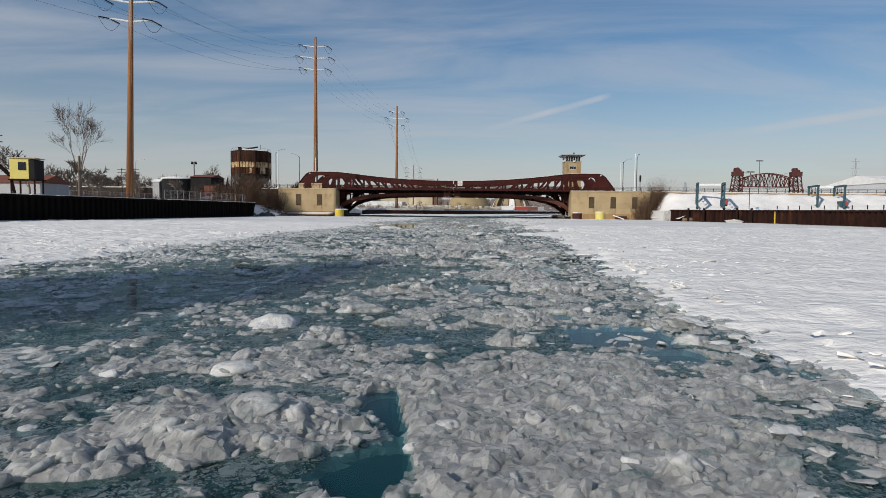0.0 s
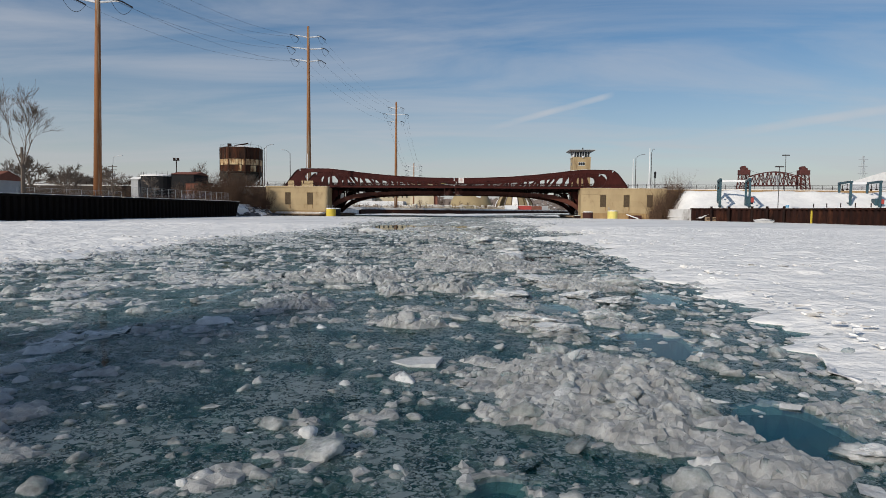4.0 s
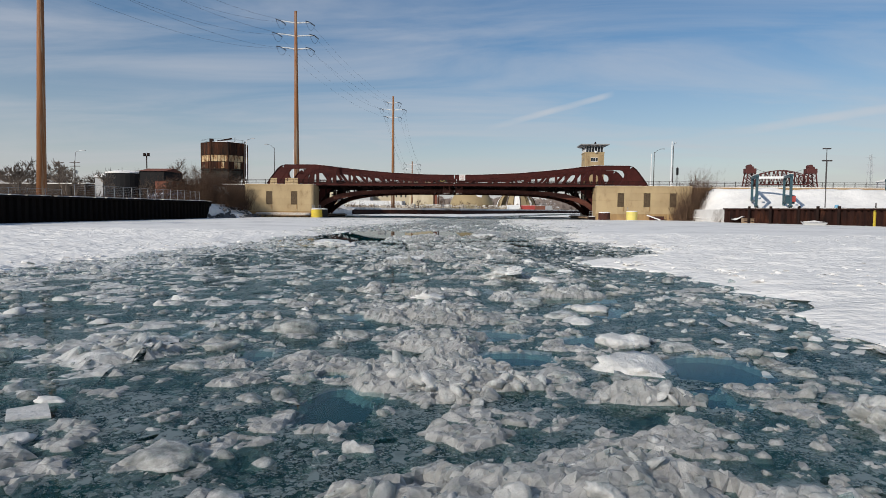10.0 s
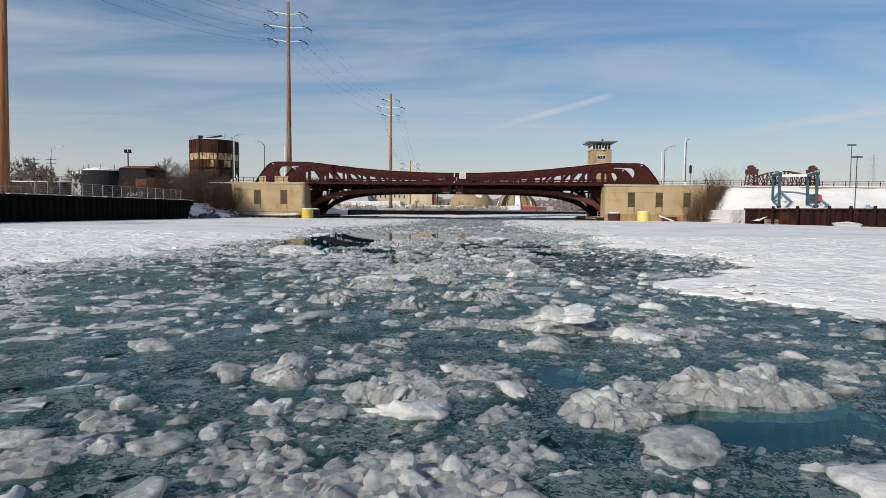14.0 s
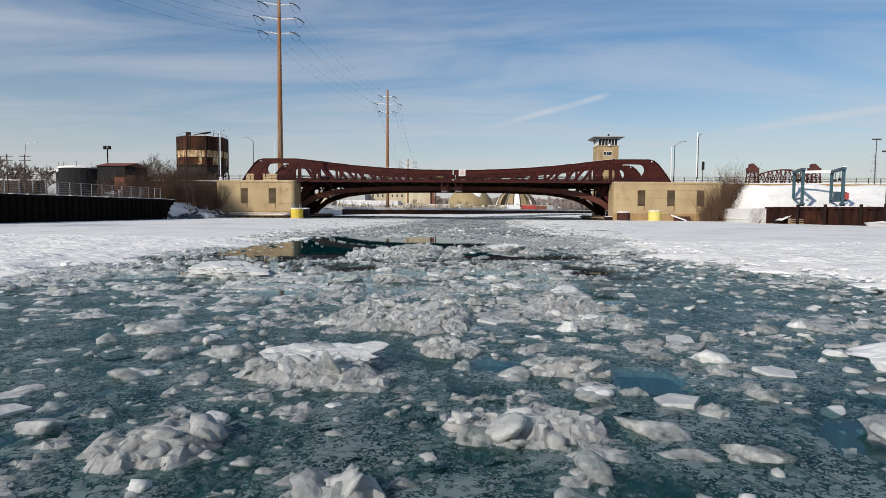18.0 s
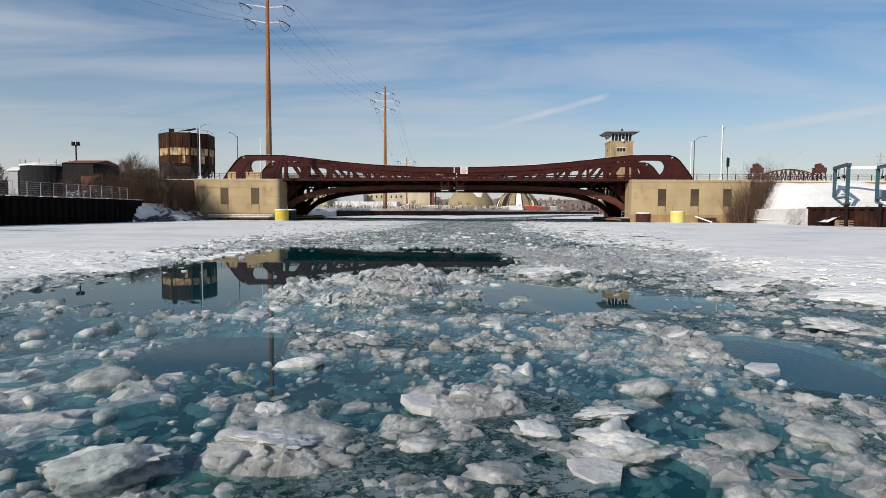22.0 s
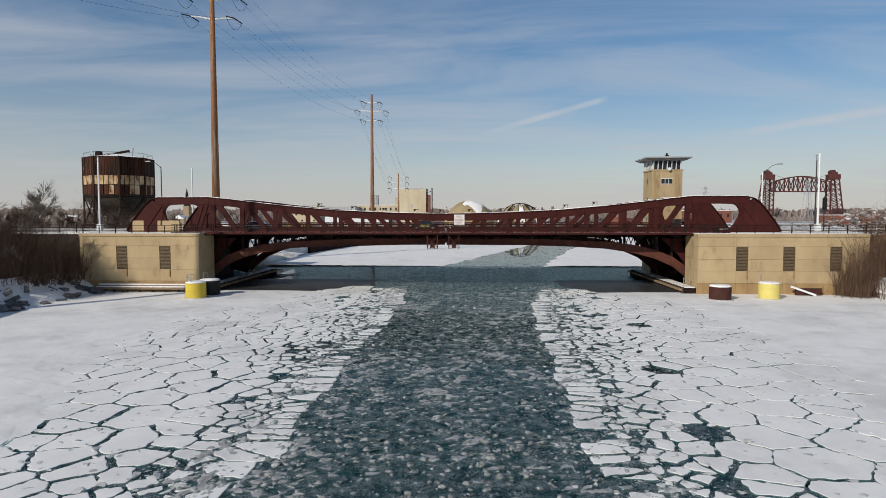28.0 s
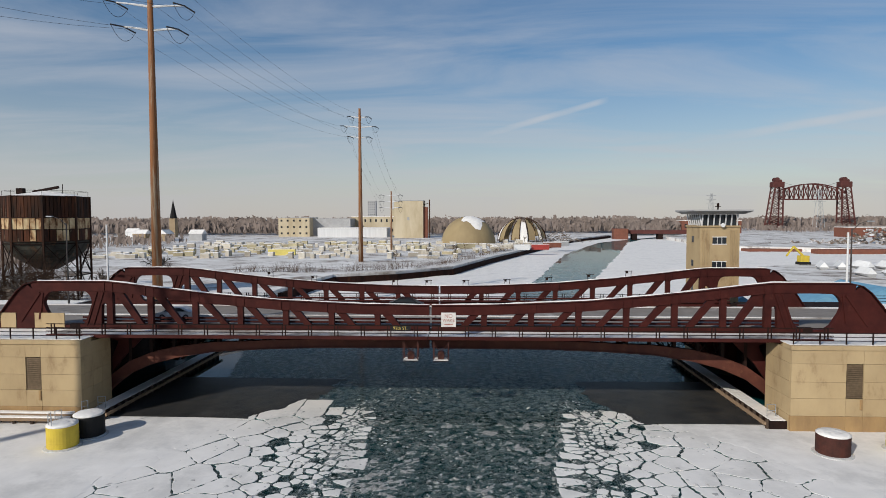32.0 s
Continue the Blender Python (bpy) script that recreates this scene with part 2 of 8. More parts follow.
M_RUST_PALE = material("flaking_cream_plate", (0.62, 0.5, 0.3), 0.8, 0.1, (0.32, 0.14, 0.05), 0.7, third=(0.08, 0.035, 0.02), third_scale=0.7, third_range=(0.52, 0.66), streak=(1.2, 1.2, 0.6), per_object=0.2)
M_GREENGREY = material("weathered_hopper_plate", (0.07, 0.07, 0.058), 0.8, 0.1, (0.03, 0.027, 0.02), 0.7, third=(0.2, 0.09, 0.04), third_scale=0.6, third_range=(0.58, 0.7))
M_LIFT = material("lift_bridge_red", (0.11, 0.035, 0.03), 0.7, 0.0, (0.075, 0.028, 0.024), 0.2)
M_TWIG = material("bare_twigs", (0.19, 0.15, 0.12), 0.95, 0.0, (0.12, 0.095, 0.075), 0.5, per_object=0.2)
M_TWIG_RED = material("red_brown_twigs", (0.12, 0.072, 0.045), 0.95, 0.0, (0.07, 0.042, 0.028), 0.5, per_object=0.2)
# far twigs, with the paling of distant haze mixed into the colour
M_TWIG_FAR = material("haze_paled_twigs", (0.27, 0.22, 0.195), 0.95, 0.0, (0.17, 0.135, 0.115), 0.03)
M_CABLE = material("cable", (0.06, 0.06, 0.065), 0.6, 0.4)
M_INSULATOR = material("insulator", (0.05, 0.05, 0.055), 0.4)
M_DOME = material("dome_membrane", (0.36, 0.28, 0.15), 0.7, 0.0, (0.27, 0.2, 0.11), 0.06, streak=(1, 1, 0.4))
M_ROCK = material("rubble_stone", (0.17, 0.16, 0.155), 0.9, 0.0, (0.09, 0.085, 0.08), 1.5, per_object=0.3)
M_SCRAP = material("scrap_metal", (0.3, 0.27, 0.24), 0.8, 0.3, (0.14, 0.09, 0.06), 0.4, third=(0.7, 0.7, 0.72), third_scale=0.3, third_range=(0.5, 0.6))
M_PALLET = material("wrapped_pallets", (0.58, 0.55, 0.48), 0.7, 0.0, (0.36, 0.31, 0.24), 0.2, per_object=0.25)
M_PALLET_Y = material("yellow_wrapped_pallets", (0.48, 0.43, 0.28), 0.7, 0.0, (0.3, 0.25, 0.16), 0.2, per_object=0.2)
M_REDBOX = material("red_paint", (0.42, 0.06, 0.05), 0.6, 0.0, (0.3, 0.05, 0.04), 1.0)
M_TYRE = material("tyre_rubber", (0.018, 0.018, 0.018), 0.85)
M_GRAPHITE = material("car_grey_paint", (0.6, 0.61, 0.62), 0.35, 0.1, (0.36, 0.37, 0.39), 2)
M_CARDARK = material("car_dark_paint", (0.02, 0.022, 0.025), 0.3, 0.3)
M_WIN = material("window_glass", (0.02, 0.025, 0.03), 0.08, 0.0, (0.03, 0.035, 0.04), 0.5)
M_TARP = material("blue_tarpaulin", (0.09, 0.13, 0.22), 0.5, 0.0, (0.03, 0.06, 0.16), 1.2, third=(0.85, 0.86, 0.9), third_scale=0.7, third_range=(0.5, 0.56), streak=(1.8, 0.4, 1), bump=0.05, bump_scale=2)
M_WOOD = material("weathered_timber", (0.34, 0.24, 0.15), 0.9, 0.0, (0.22, 0.15, 0.1), 3, streak=(0.3, 3, 3), per_object=0.2)
M_SIGNWHITE = material("sign_white", (0.78, 0.74, 0.7), 0.6)
M_SIGNBLACK = material("sign_black", (0.015, 0.015, 0.015), 0.6)
M_SIGNGOLD = material("sign_gold", (0.6, 0.45, 0.12), 0.6)
M_LETTER = material("faded_red_lettering", (0.45, 0.2, 0.16), 0.7)


def ice_material(name, color, color2, rough, sss, scale, bump, clear=0.0, frost=None):
    """Wet ice: a clouded body with frosted patches, some light let through it, crystalline relief and a glossy coat."""
    m = material(name, color, rough, 0.0, color2, scale, bump=bump, bump_scale=11.0, lo=0.3, hi=0.7, third=frost, third_scale=4.5, third_range=(0.5, 0.68))
    n, l = m.node_tree.nodes, m.node_tree.links
    b = n["Principled BSDF"]
    b.inputs["Subsurface Weight"].default_value = sss
    b.inputs["Subsurface Radius"].default_value = (0.22, 0.24, 0.24)
    b.inputs["Subsurface Scale"].default_value = 0.35
    b.inputs["IOR"].default_value = 1.31
    geo = n.new("ShaderNodeNewGeometry")
    bp = [x for x in n if x.type == "BUMP"][0]
    bp.inputs["Strength"].default_value = 1.0
    fine = bp.inputs["Height"].links[0].from_node
    fine.inputs["Detail"].default_value, fine.inputs["Roughness"].default_value = 8.0, 0.72
    vor, mul, add = n.new("ShaderNodeTexVoronoi"), n.new("ShaderNodeMath"), n.new("ShaderNodeMath")
    vor.inputs["Scale"].default_value = 15.0
    mul.operation, mul.inputs[1].default_value, add.operation = "MULTIPLY", 0.45, "ADD"
    l.new(geo.outputs["Position"], vor.inputs["Vector"])
    l.new(vor.outputs["Distance"], mul.inputs[0])
    l.new(mul.outputs[0], add.inputs[0])
    l.new(fine.outputs["Fac"], add.inputs[1])
    l.new(add.outputs[0], bp.inputs["Height"])
    last = b.inputs["Base Color"].links[0].from_socket
    hsv, mr = n.new("ShaderNodeHueSaturation"), n.new("ShaderNodeMapRange")
    mr.inputs["To Min"].default_value, mr.inputs["To Max"].default_value = 0.72, 1.12
    l.new(geo.outputs["Random Per Island"], mr.inputs["Value"])
    l.new(mr.outputs[0], hsv.inputs["Value"])
    l.new(last, hsv.inputs["Color"])
    l.new(hsv.outputs[0], b.inputs["Base Color"])
    if clear:
        # clear ice between the clouded parts
        out = [x for x in n if x.type == "OUTPUT_MATERIAL"][0]
        see, mix, no, mr2 = n.new("ShaderNodeBsdfTransparent"), n.new("ShaderNodeMixShader"), n.new("ShaderNodeTexNoise"), n.new("ShaderNodeMapRange")
        see.inputs["Color"].default_value = (0.80, 0.90, 0.90, 1)
        no.inputs["Scale"].default_value, no.inputs["Detail"].default_value, no.inputs["Roughness"].default_value = 4.0, 6.0, 0.62
        mr2.inputs["From Min"].default_value, mr2.inputs["From Max"].default_value = 0.32, 0.68
        mr2.inputs["To Min"].default_value, mr2.inputs["To Max"].default_value = clear * 0.15, min(0.92, clear * 1.85)
        l.new(geo.outputs["Position"], no.inputs["Vector"])
        l.new(no.outputs["Fac"], mr2.inputs["Value"])
        l.new(mr2.outputs[0], mix.inputs[0])
        l.new(b.outputs[0], mix.inputs[1])
        l.new(see.outputs[0], mix.inputs[2])
        l.new(mix.outputs[0], out.inputs[0])
    return m


def slush_material():
    """Skim of fine crystals and flakes on dark water: flakes of two sizes in a dull green film."""
    m = bpy.data.materials.new("skim_of_slush")
    m.use_nodes = True
    n, l = m.node_tree.nodes, m.node_tree.links
    n.clear()
    out = n.new("ShaderNodeOutputMaterial")
    geo, warp, wadd = n.new("ShaderNodeNewGeometry"), n.new("ShaderNodeTexNoise"), n.new("ShaderNodeVectorMath")
    warp.inputs["Scale"].default_value, warp.inputs["Detail"].default_value = 9.0, 4.0
    wsc = n.new("ShaderNodeVectorMath")
    wsc.operation, wsc.inputs["Scale"].default_value = "SCALE", 0.10
    l.new(geo.outputs["Position"], warp.inputs["Vector"])
    l.new(warp.outputs["Color"], wsc.inputs[0])
    l.new(geo.outputs["Position"], wadd.inputs[0])
    l.new(wsc.outputs[0], wadd.inputs[1])
    patch = n.new("ShaderNodeTexNoise")
    patch.inputs["Scale"].default_value, patch.inputs["Detail"].default_value = 1.3, 5.0
    l.new(geo.outputs["Position"], patch.inputs["Vector"])
    masks = []
    for scale, lift in ((11.0, -0.10), (26.0, -0.04), (60.0, 0.0)):
        v, sep, add, ramp = n.new("ShaderNodeTexVoronoi"), n.new("ShaderNodeSeparateColor"), n.new("ShaderNodeMath"), n.new("ShaderNodeMapRange")
        v.inputs["Scale"].default_value = scale
        l.new(wadd.outputs[0], v.inputs["Vector"])
        l.new(v.outputs["Color"], sep.inputs[0])
        add.operation = "MULTIPLY_ADD"
        add.inputs[1].default_value = 1.3
        l.new(patch.outputs["Fac"], add.inputs[0])
        l.new(sep.outputs[0], add.inputs[2])
        ramp.inputs["From Min"].default_value, ramp.inputs["From Max"].default_value = 1.30 - lift, 1.62 - lift
        l.new(add.outputs[0], ramp.inputs["Value"])
        masks.append(ramp.outputs[0])
    top = masks[0]
    for k in masks[1:]:
        mx = n.new("ShaderNodeMath")
        mx.operation = "MAXIMUM"
        l.new(top, mx.inputs[0])
        l.new(k, mx.inputs[1])
        top = mx.outputs[0]
    bp = n.new("ShaderNodeBump")
    bp.inputs["Strength"].default_value, bp.inputs["Distance"].default_value = 0.9, 0.02
    l.new(top, bp.inputs["Height"])
    film, flake, see = n.new("ShaderNodeBsdfPrincipled"), n.new("ShaderNodeBsdfPrincipled"), n.new("ShaderNodeBsdfTransparent")
    film.inputs["Base Color"].default_value, film.inputs["Roughness"].default_value, film.inputs["Specular IOR Level"].default_value = (0.010, 0.036, 0.038, 1), 0.42, 0.12
    flake.inputs["Base Color"].default_value, flake.inputs["Roughness"].default_value = (0.29, 0.335, 0.33, 1), 0.3
    see.inputs["Color"].default_value = (0.8, 0.92, 0.92, 1)
    l.new(bp.outputs[0], film.inputs["Normal"])
    l.new(bp.outputs[0], flake.inputs["Normal"])
    m1, m2, half = n.new("ShaderNodeMixShader"), n.new("ShaderNodeMixShader"), n.new("ShaderNodeMath")
    m1.inputs[0].default_value = 0.62
    l.new(film.outputs[0], m1.inputs[1])
    l.new(see.outputs[0], m1.inputs[2])
    half.operation, half.inputs[1].default_value = "MULTIPLY", 0.53
    l.new(top, half.inputs[0])
    l.new(half.outputs[0], m2.inputs[0])
    l.new(m1.outputs[0], m2.inputs[1])
    l.new(flake.outputs[0], m2.inputs[2])
    l.new(m2.outputs[0], out.inputs[0])
    return m


M_SLUSH = slush_material()
M_ICE_GREY = ice_material("clouded_brash_ice", (0.58, 0.57, 0.55), (0.42, 0.42, 0.405), 0.26, 0.6, 2.4, 0.03, 0.5, (0.72, 0.71, 0.69))
M_ICE_MAT = ice_material("matted_brash_ice", (0.64, 0.63, 0.61), (0.50, 0.495, 0.48), 0.28, 0.5, 2.4, 0.03, 0.30, (0.74, 0.73, 0.71))
M_ICE_WHITE = ice_material("white_broken_ice", (0.69, 0.68, 0.66), (0.53, 0.525, 0.51), 0.32, 0.5, 2.4, 0.03, 0.10, (0.80, 0.785, 0.75))
# thin snowless ice, its grey darkened further for the shade under the bridge
M_ICE_THIN_SHADE = ice_material("thin_ice_and_shade", (0.06, 0.056, 0.05), (0.022, 0.024, 0.028), 0.45, 0.0, 0.5, 0.02)


def water_material():
    """Cold green water: a tinted clear surface that mirrors the sky at a low angle."""
    m = bpy.data.materials.new("cold_river_water")
    m.use_nodes = True
    n, l = m.node_tree.nodes, m.node_tree.links
    n.clear()
    out, mix = n.new("ShaderNodeOutputMaterial"), n.new("ShaderNodeMixShader")
    tint, gloss, fres = n.new("ShaderNodeBsdfTransparent"), n.new("ShaderNodeBsdfGlossy"), n.new("ShaderNodeLayerWeight")
    tint.inputs["Color"].default_value = (0.72, 0.82, 0.82, 1)
    gloss.inputs["Roughness"].default_value = 0.015
    fres.inputs["Blend"].default_value = 0.5
    pw, mr = n.new("ShaderNodeMath"), n.new("ShaderNodeMath")
    pw.operation, pw.inputs[1].default_value = "POWER", 5.0
    mr.operation, mr.inputs[1].default_value, mr.inputs[2].default_value = "MULTIPLY_ADD", 0.82, 0.02
    l.new(fres.outputs["Facing"], pw.inputs[0])
    l.new(pw.outputs[0], mr.inputs[0])
    geo = n.new("ShaderNodeNewGeometry")
    nb = n.new("ShaderNodeTexNoise")
    nb.inputs["Scale"].default_value, nb.inputs["Detail"].default_value = 2.2, 3.0
    l.new(geo.outputs["Position"], nb.inputs["Vector"])
    bp = n.new("ShaderNodeBump")
    bp.inputs["Strength"].default_value, bp.inputs["Distance"].default_value = 0.10, 0.004
    l.new(nb.outputs["Fac"], bp.inputs["Height"])
    l.new(bp.outputs[0], gloss.inputs["Normal"])
    l.new(bp.outputs[0], fres.inputs["Normal"])
    l.new(mr.outputs[0], mix.inputs[0])
    l.new(tint.outputs[0], mix.inputs[1])
    l.new(gloss.outputs[0], mix.inputs[2])
    l.new(mix.outputs[0], out.inputs[0])
    return m


def murk_material(name, share, colour):
    """A level of the murky water: lets part of the light through and scatters the rest back, green."""
    m = bpy.data.materials.new(name)
    m.use_nodes = True
    n, l = m.node_tree.nodes, m.node_tree.links
    n.clear()
    out, mix, see, dif = n.new("ShaderNodeOutputMaterial"), n.new("ShaderNodeMixShader"), n.new("ShaderNodeBsdfTransparent"), n.new("ShaderNodeBsdfDiffuse")
    see.inputs["Color"].default_value, dif.inputs["Color"].default_value = (0.55, 0.82, 0.82, 1), (*colour, 1)
    mix.inputs[0].default_value = share
    l.new(see.outputs[0], mix.inputs[1])
    l.new(dif.outputs[0], mix.inputs[2])
    l.new(mix.outputs[0], out.inputs[0])
    return m


M_MURK = murk_material("murky_water_upper", 0.30, (0.004, 0.098, 0.116))
M_MURK_LOW = murk_material("murky_water_lower", 0.55, (0.004, 0.128, 0.150))
M_DEEP = material("murky_depth", (0.006, 0.175, 0.215), 1.0, 0.0, (0.010, 0.20, 0.235), 0.12, spec=0.0)
M_WATER = water_material()

# ---- building blocks ----
class Mesh:
    """Collects boxes, bars and plates into one mesh."""

    def __init__(self):
        self.v, self.f = [], []

    def add(self, verts, faces):
        o = len(self.v)
        self.v += [tuple(p) for p in verts]
        self.f += [tuple(i + o for i in q) for q in faces]
        return self

    def box(self, x0, x1, y0, y1, z0, z1, bevel=0.0):
        if bevel:
            b = bevel
            ring = lambda z, i: [(x0 + i, y0 + b + i, z), (x0 + b + i, y0 + i, z), (x1 - b - i, y0 + i, z), (x1 - i, y0 + b + i, z), (x1 - i, y1 - b - i, z), (x1 - b - i, y1 - i, z), (x0 + b + i, y1 - i, z), (x0 + i, y1 - b - i, z)]
            rings = [ring(z0, 0), ring(z1 - b, 0), ring(z1, b)]
            fs = [tuple(range(7, -1, -1)), tuple(range(16, 24))]
            for r in range(2):
                fs += [(r * 8 + k, r * 8 + (k + 1) % 8, r * 8 + 8 + (k + 1) % 8, r * 8 + 8 + k) for k in range(8)]
            return self.add(rings[0] + rings[1] + rings[2], fs)
        return self.add([(x0, y0, z0), (x1, y0, z0), (x1, y1, z0), (x0, y1, z0), (x0, y0, z1), (x1, y0, z1), (x1, y1, z1), (x0, y1, z1)],
                        [(3, 2, 1, 0), (4, 5, 6, 7), (0, 1, 5, 4), (1, 2, 6, 5), (2, 3, 7, 6), (3, 0, 4, 7)])

    def tube(self, a, b, r0, r1=None, n=8):
        a, b = Vector(a), Vector(b)
        r1 = r0 if r1 is None else r1
        d = (b - a).normalized()
        s = d.orthogonal().normalized()
        t = d.cross(s)
        ring = lambda p, r: [p + r * (math.cos(2 * math.pi * k / n) * s + math.sin(2 * math.pi * k / n) * t) for k in range(n)]
        return self.add(ring(a, r0) + ring(b, r1), [(k, (k + 1) % n, n + (k + 1) % n, n + k) for k in range(n)] + [tuple(range(n - 1, -1, -1)), tuple(range(n, 2 * n))])

    def bar(self, a, b, w, h):
        """A straight bar of rectangular section: w across (level), h upright."""
        a, b = Vector(a), Vector(b)
        d = (b - a).normalized()
        s = d.cross(Vector((0, 0, 1)))
        s = s.normalized() if s.length > 1e-4 else Vector((1, 0, 0))
        u = s.cross(d)
        c = [p + sx * s * w / 2 + sz * u * h / 2 for p in (a, b) for sx, sz in ((-1, -1), (1, -1), (1, 1), (-1, 1))]
        return self.add(c, [(3, 2, 1, 0), (4, 5, 6, 7), (0, 1, 5, 4), (1, 2, 6, 5), (2, 3, 7, 6), (3, 0, 4, 7)])

    def plate(self, outer, holes, y0, y1):
        """A plate upright in x and z, cut to an outline with holes, from y0 to y1."""
        from mathutils.geometry import tessellate_polygon
        loops = [outer, *holes]
        flat = [(x, z) for lp in loops for x, z in lp]
        tris = tessellate_polygon([[Vector((x, z, 0)) for x, z in lp] for lp in loops])
        n = len(flat)
        fs = []
        for a, b, c in tris:
            (ax, az), (bx, bz), (cx, cz) = flat[a], flat[b], flat[c]
            if (bx - ax) * (cz - az) - (bz - az) * (cx - ax) < 0:
                b, c = c, b
            fs += [(a, b, c), (n + a, n + c, n + b)]
        o = 0
        for k, lp in enumerate(loops):
            area = sum(lp[i - 1][0] * lp[i][1] - lp[i][0] * lp[i - 1][1] for i in range(len(lp)))
            turn = (area > 0) == (k == 0)
            for i in range(len(lp)):
                p, q = o + i, o + (i + 1) % len(lp)
                fs.append((q, p, n + p, n + q) if turn else (p, q, n + q, n + p))
            o += len(lp)
        return self.add([(x, y0, z) for x, z in flat] + [(x, y1, z) for x, z in flat], fs)

    def prism(self, ring, z0, z1):
        """An upright prism on a ground plan."""
        n = len(ring)
        return self.add([(x, y, z0) for x, y in ring] + [(x, y, z1) for x, y in ring],
                        [tuple(range(n - 1, -1, -1)), tuple(range(n, 2 * n))] + [(k, (k + 1) % n, n + (k + 1) % n, n + k) for k in range(n)])

    def lathe(self, cx, cy, rows, n=24, a0=0.0):
        """Rings of (radius, z) round an upright axis, closed at both ends."""
        vs, fs = [], []
        for r, z in rows:
            vs += [(cx + r * math.cos(a0 + 2 * math.pi * k / n), cy + r * math.sin(a0 + 2 * math.pi * k / n), z) for k in range(n)]
        for i in range(len(rows) - 1):
            fs += [(i * n + k, i * n + (k + 1) % n, i * n + n + (k + 1) % n, i * n + n + k) for k in range(n)]
        fs += [tuple(range(n - 1, -1, -1)), tuple(range((len(rows) - 1) * n, len(rows) * n))]
        return self.add(vs, fs)

    def data(self, name, mat, smooth=False):
        me = bpy.data.meshes.new(name)
        me.from_pydata(self.v, [], self.f)
        me.materials.append(mat)
        if smooth:
            me.shade_smooth()
        return me


def part(name, mesh, mat, parent, label="", smooth=False):
    ob = new(name, mesh.data(name, mat, smooth) if isinstance(mesh, Mesh) else mesh)
    ob.parent = parent
    return tagged(ob, label)


def thing(name, label, category, mesh=None, mat=None, at=(0, 0, 0), turn=0.0, group="", kind="", smooth=False):
    ob = new(name, mesh.data(name, mat, smooth) if mesh else None)
    ob.matrix_basis = pose(*at, 0, 0, turn)
    return tagged(ob, label, category, group, kind)


def arrays(name, verts, faces3, mat, smooth=False):
    """A mesh from arrays of corners and triangles."""
    me = bpy.data.meshes.new(name)
    me.vertices.add(len(verts))
    me.vertices.foreach_set("co", np.ascontiguousarray(verts, np.float32).ravel())
    me.loops.add(3 * len(faces3))
    me.loops.foreach_set("vertex_index", np.ascontiguousarray(faces3, np.int32).ravel())
    me.polygons.add(len(faces3))
    me.polygons.foreach_set("loop_start", np.arange(0, 3 * len(faces3), 3, dtype=np.int32))
    me.materials.append(mat)
    me.update(calc_edges=True)
    me.validate()
    if smooth:
        me.shade_smooth()
    else:
        me.shade_flat()
    return me


def lerp(rows, x):
    return float(np.interp(x, [r[0] for r in rows], [r[1] for r in rows]))

# ---- river, land and the frozen sheets ----
rnd = random.Random(7)
rng = np.random.default_rng(11)


GRIDS = {}


def lattice(seed):
    if seed not in GRIDS:
        GRIDS[seed] = np.random.default_rng(seed).random((256, 256))
    return GRIDS[seed]


def vnoise(x, y, size, seed=1):
    """Smooth value noise from 0 to 1 over arrays of places; size: metres from hill to hill."""
    g = lattice(seed)
    x, y = np.asarray(x, float) / size + 500.0, np.asarray(y, float) / size + 500.0
    ix, iy = np.floor(x).astype(int), np.floor(y).astype(int)
    fx, fy = x - ix, y - iy
    fx, fy = fx * fx * (3 - 2 * fx), fy * fy * (3 - 2 * fy)
    at = lambda a, b: g[a % 256, b % 256]
    return (at(ix, iy) * (1 - fx) + at(ix + 1, iy) * fx) * (1 - fy) + (at(ix, iy + 1) * (1 - fx) + at(ix + 1, iy + 1) * fx) * fy


LEFT_EDGE = [(-80, -17), (15, -16.2), (28, -15.2), (50, -15.6), (60, -14.8), (66, -14.2), (84, -13.9), (92, -15), (104, -14.6), (122, -13), (135, -13), (153, -12.6), (185, -13), (206, -13), (260, 3), (315, 19), (450, 48.5), (595, 96), (660, 135), (900, 300)]
RIGHT_EDGE = [(-80, 6), (5, 4.8), (8, 4.5), (22, 4.8), (27, 5.6), (34, 6.1), (41, 5.8), (45, 6.8), (50.5, 6.8), (52.3, 4.4), (54.5, 4.2), (57, 6.5), (60, 8.6), (65, 8.4), (68, 7.3), (73, 5.8), (79, 6.0), (85, 7.4), (91, 7.5), (97, 6.8), (110, 5.8), (123, 4.8), (135, 5.4), (155, 5.8), (180, 8.8), (206, 9), (260, 22), (315, 37), (450, 77), (595, 118), (660, 146), (900, 312)]

water = Mesh().add([(-300, -300, 0), (700, -300, 0), (700, 1200, 0), (-300, 1200, 0)], [(0, 1, 2, 3)])
thing("water", "dark green freezing river water with open leads in the ice", "water", water, M_WATER, kind="structure")
deep = Mesh().add([(-300, -300, -0.5), (700, -300, -0.5), (700, 1200, -0.5), (-300, 1200, -0.5)], [(0, 1, 2, 3)])
thing("water_depth", "murky green depth of the river", "water", deep, M_DEEP, kind="structure")
for name, z, mat in (("water_upper_level", -0.035, M_MURK), ("water_lower_level", -0.11, M_MURK_LOW)):
    thing(name, "murky green water just under the surface", "water", Mesh().add([(-70, -80, z), (80, -80, z), (80, 600, z), (-70, 600, z)], [(0, 1, 2, 3)]), mat, kind="structure")
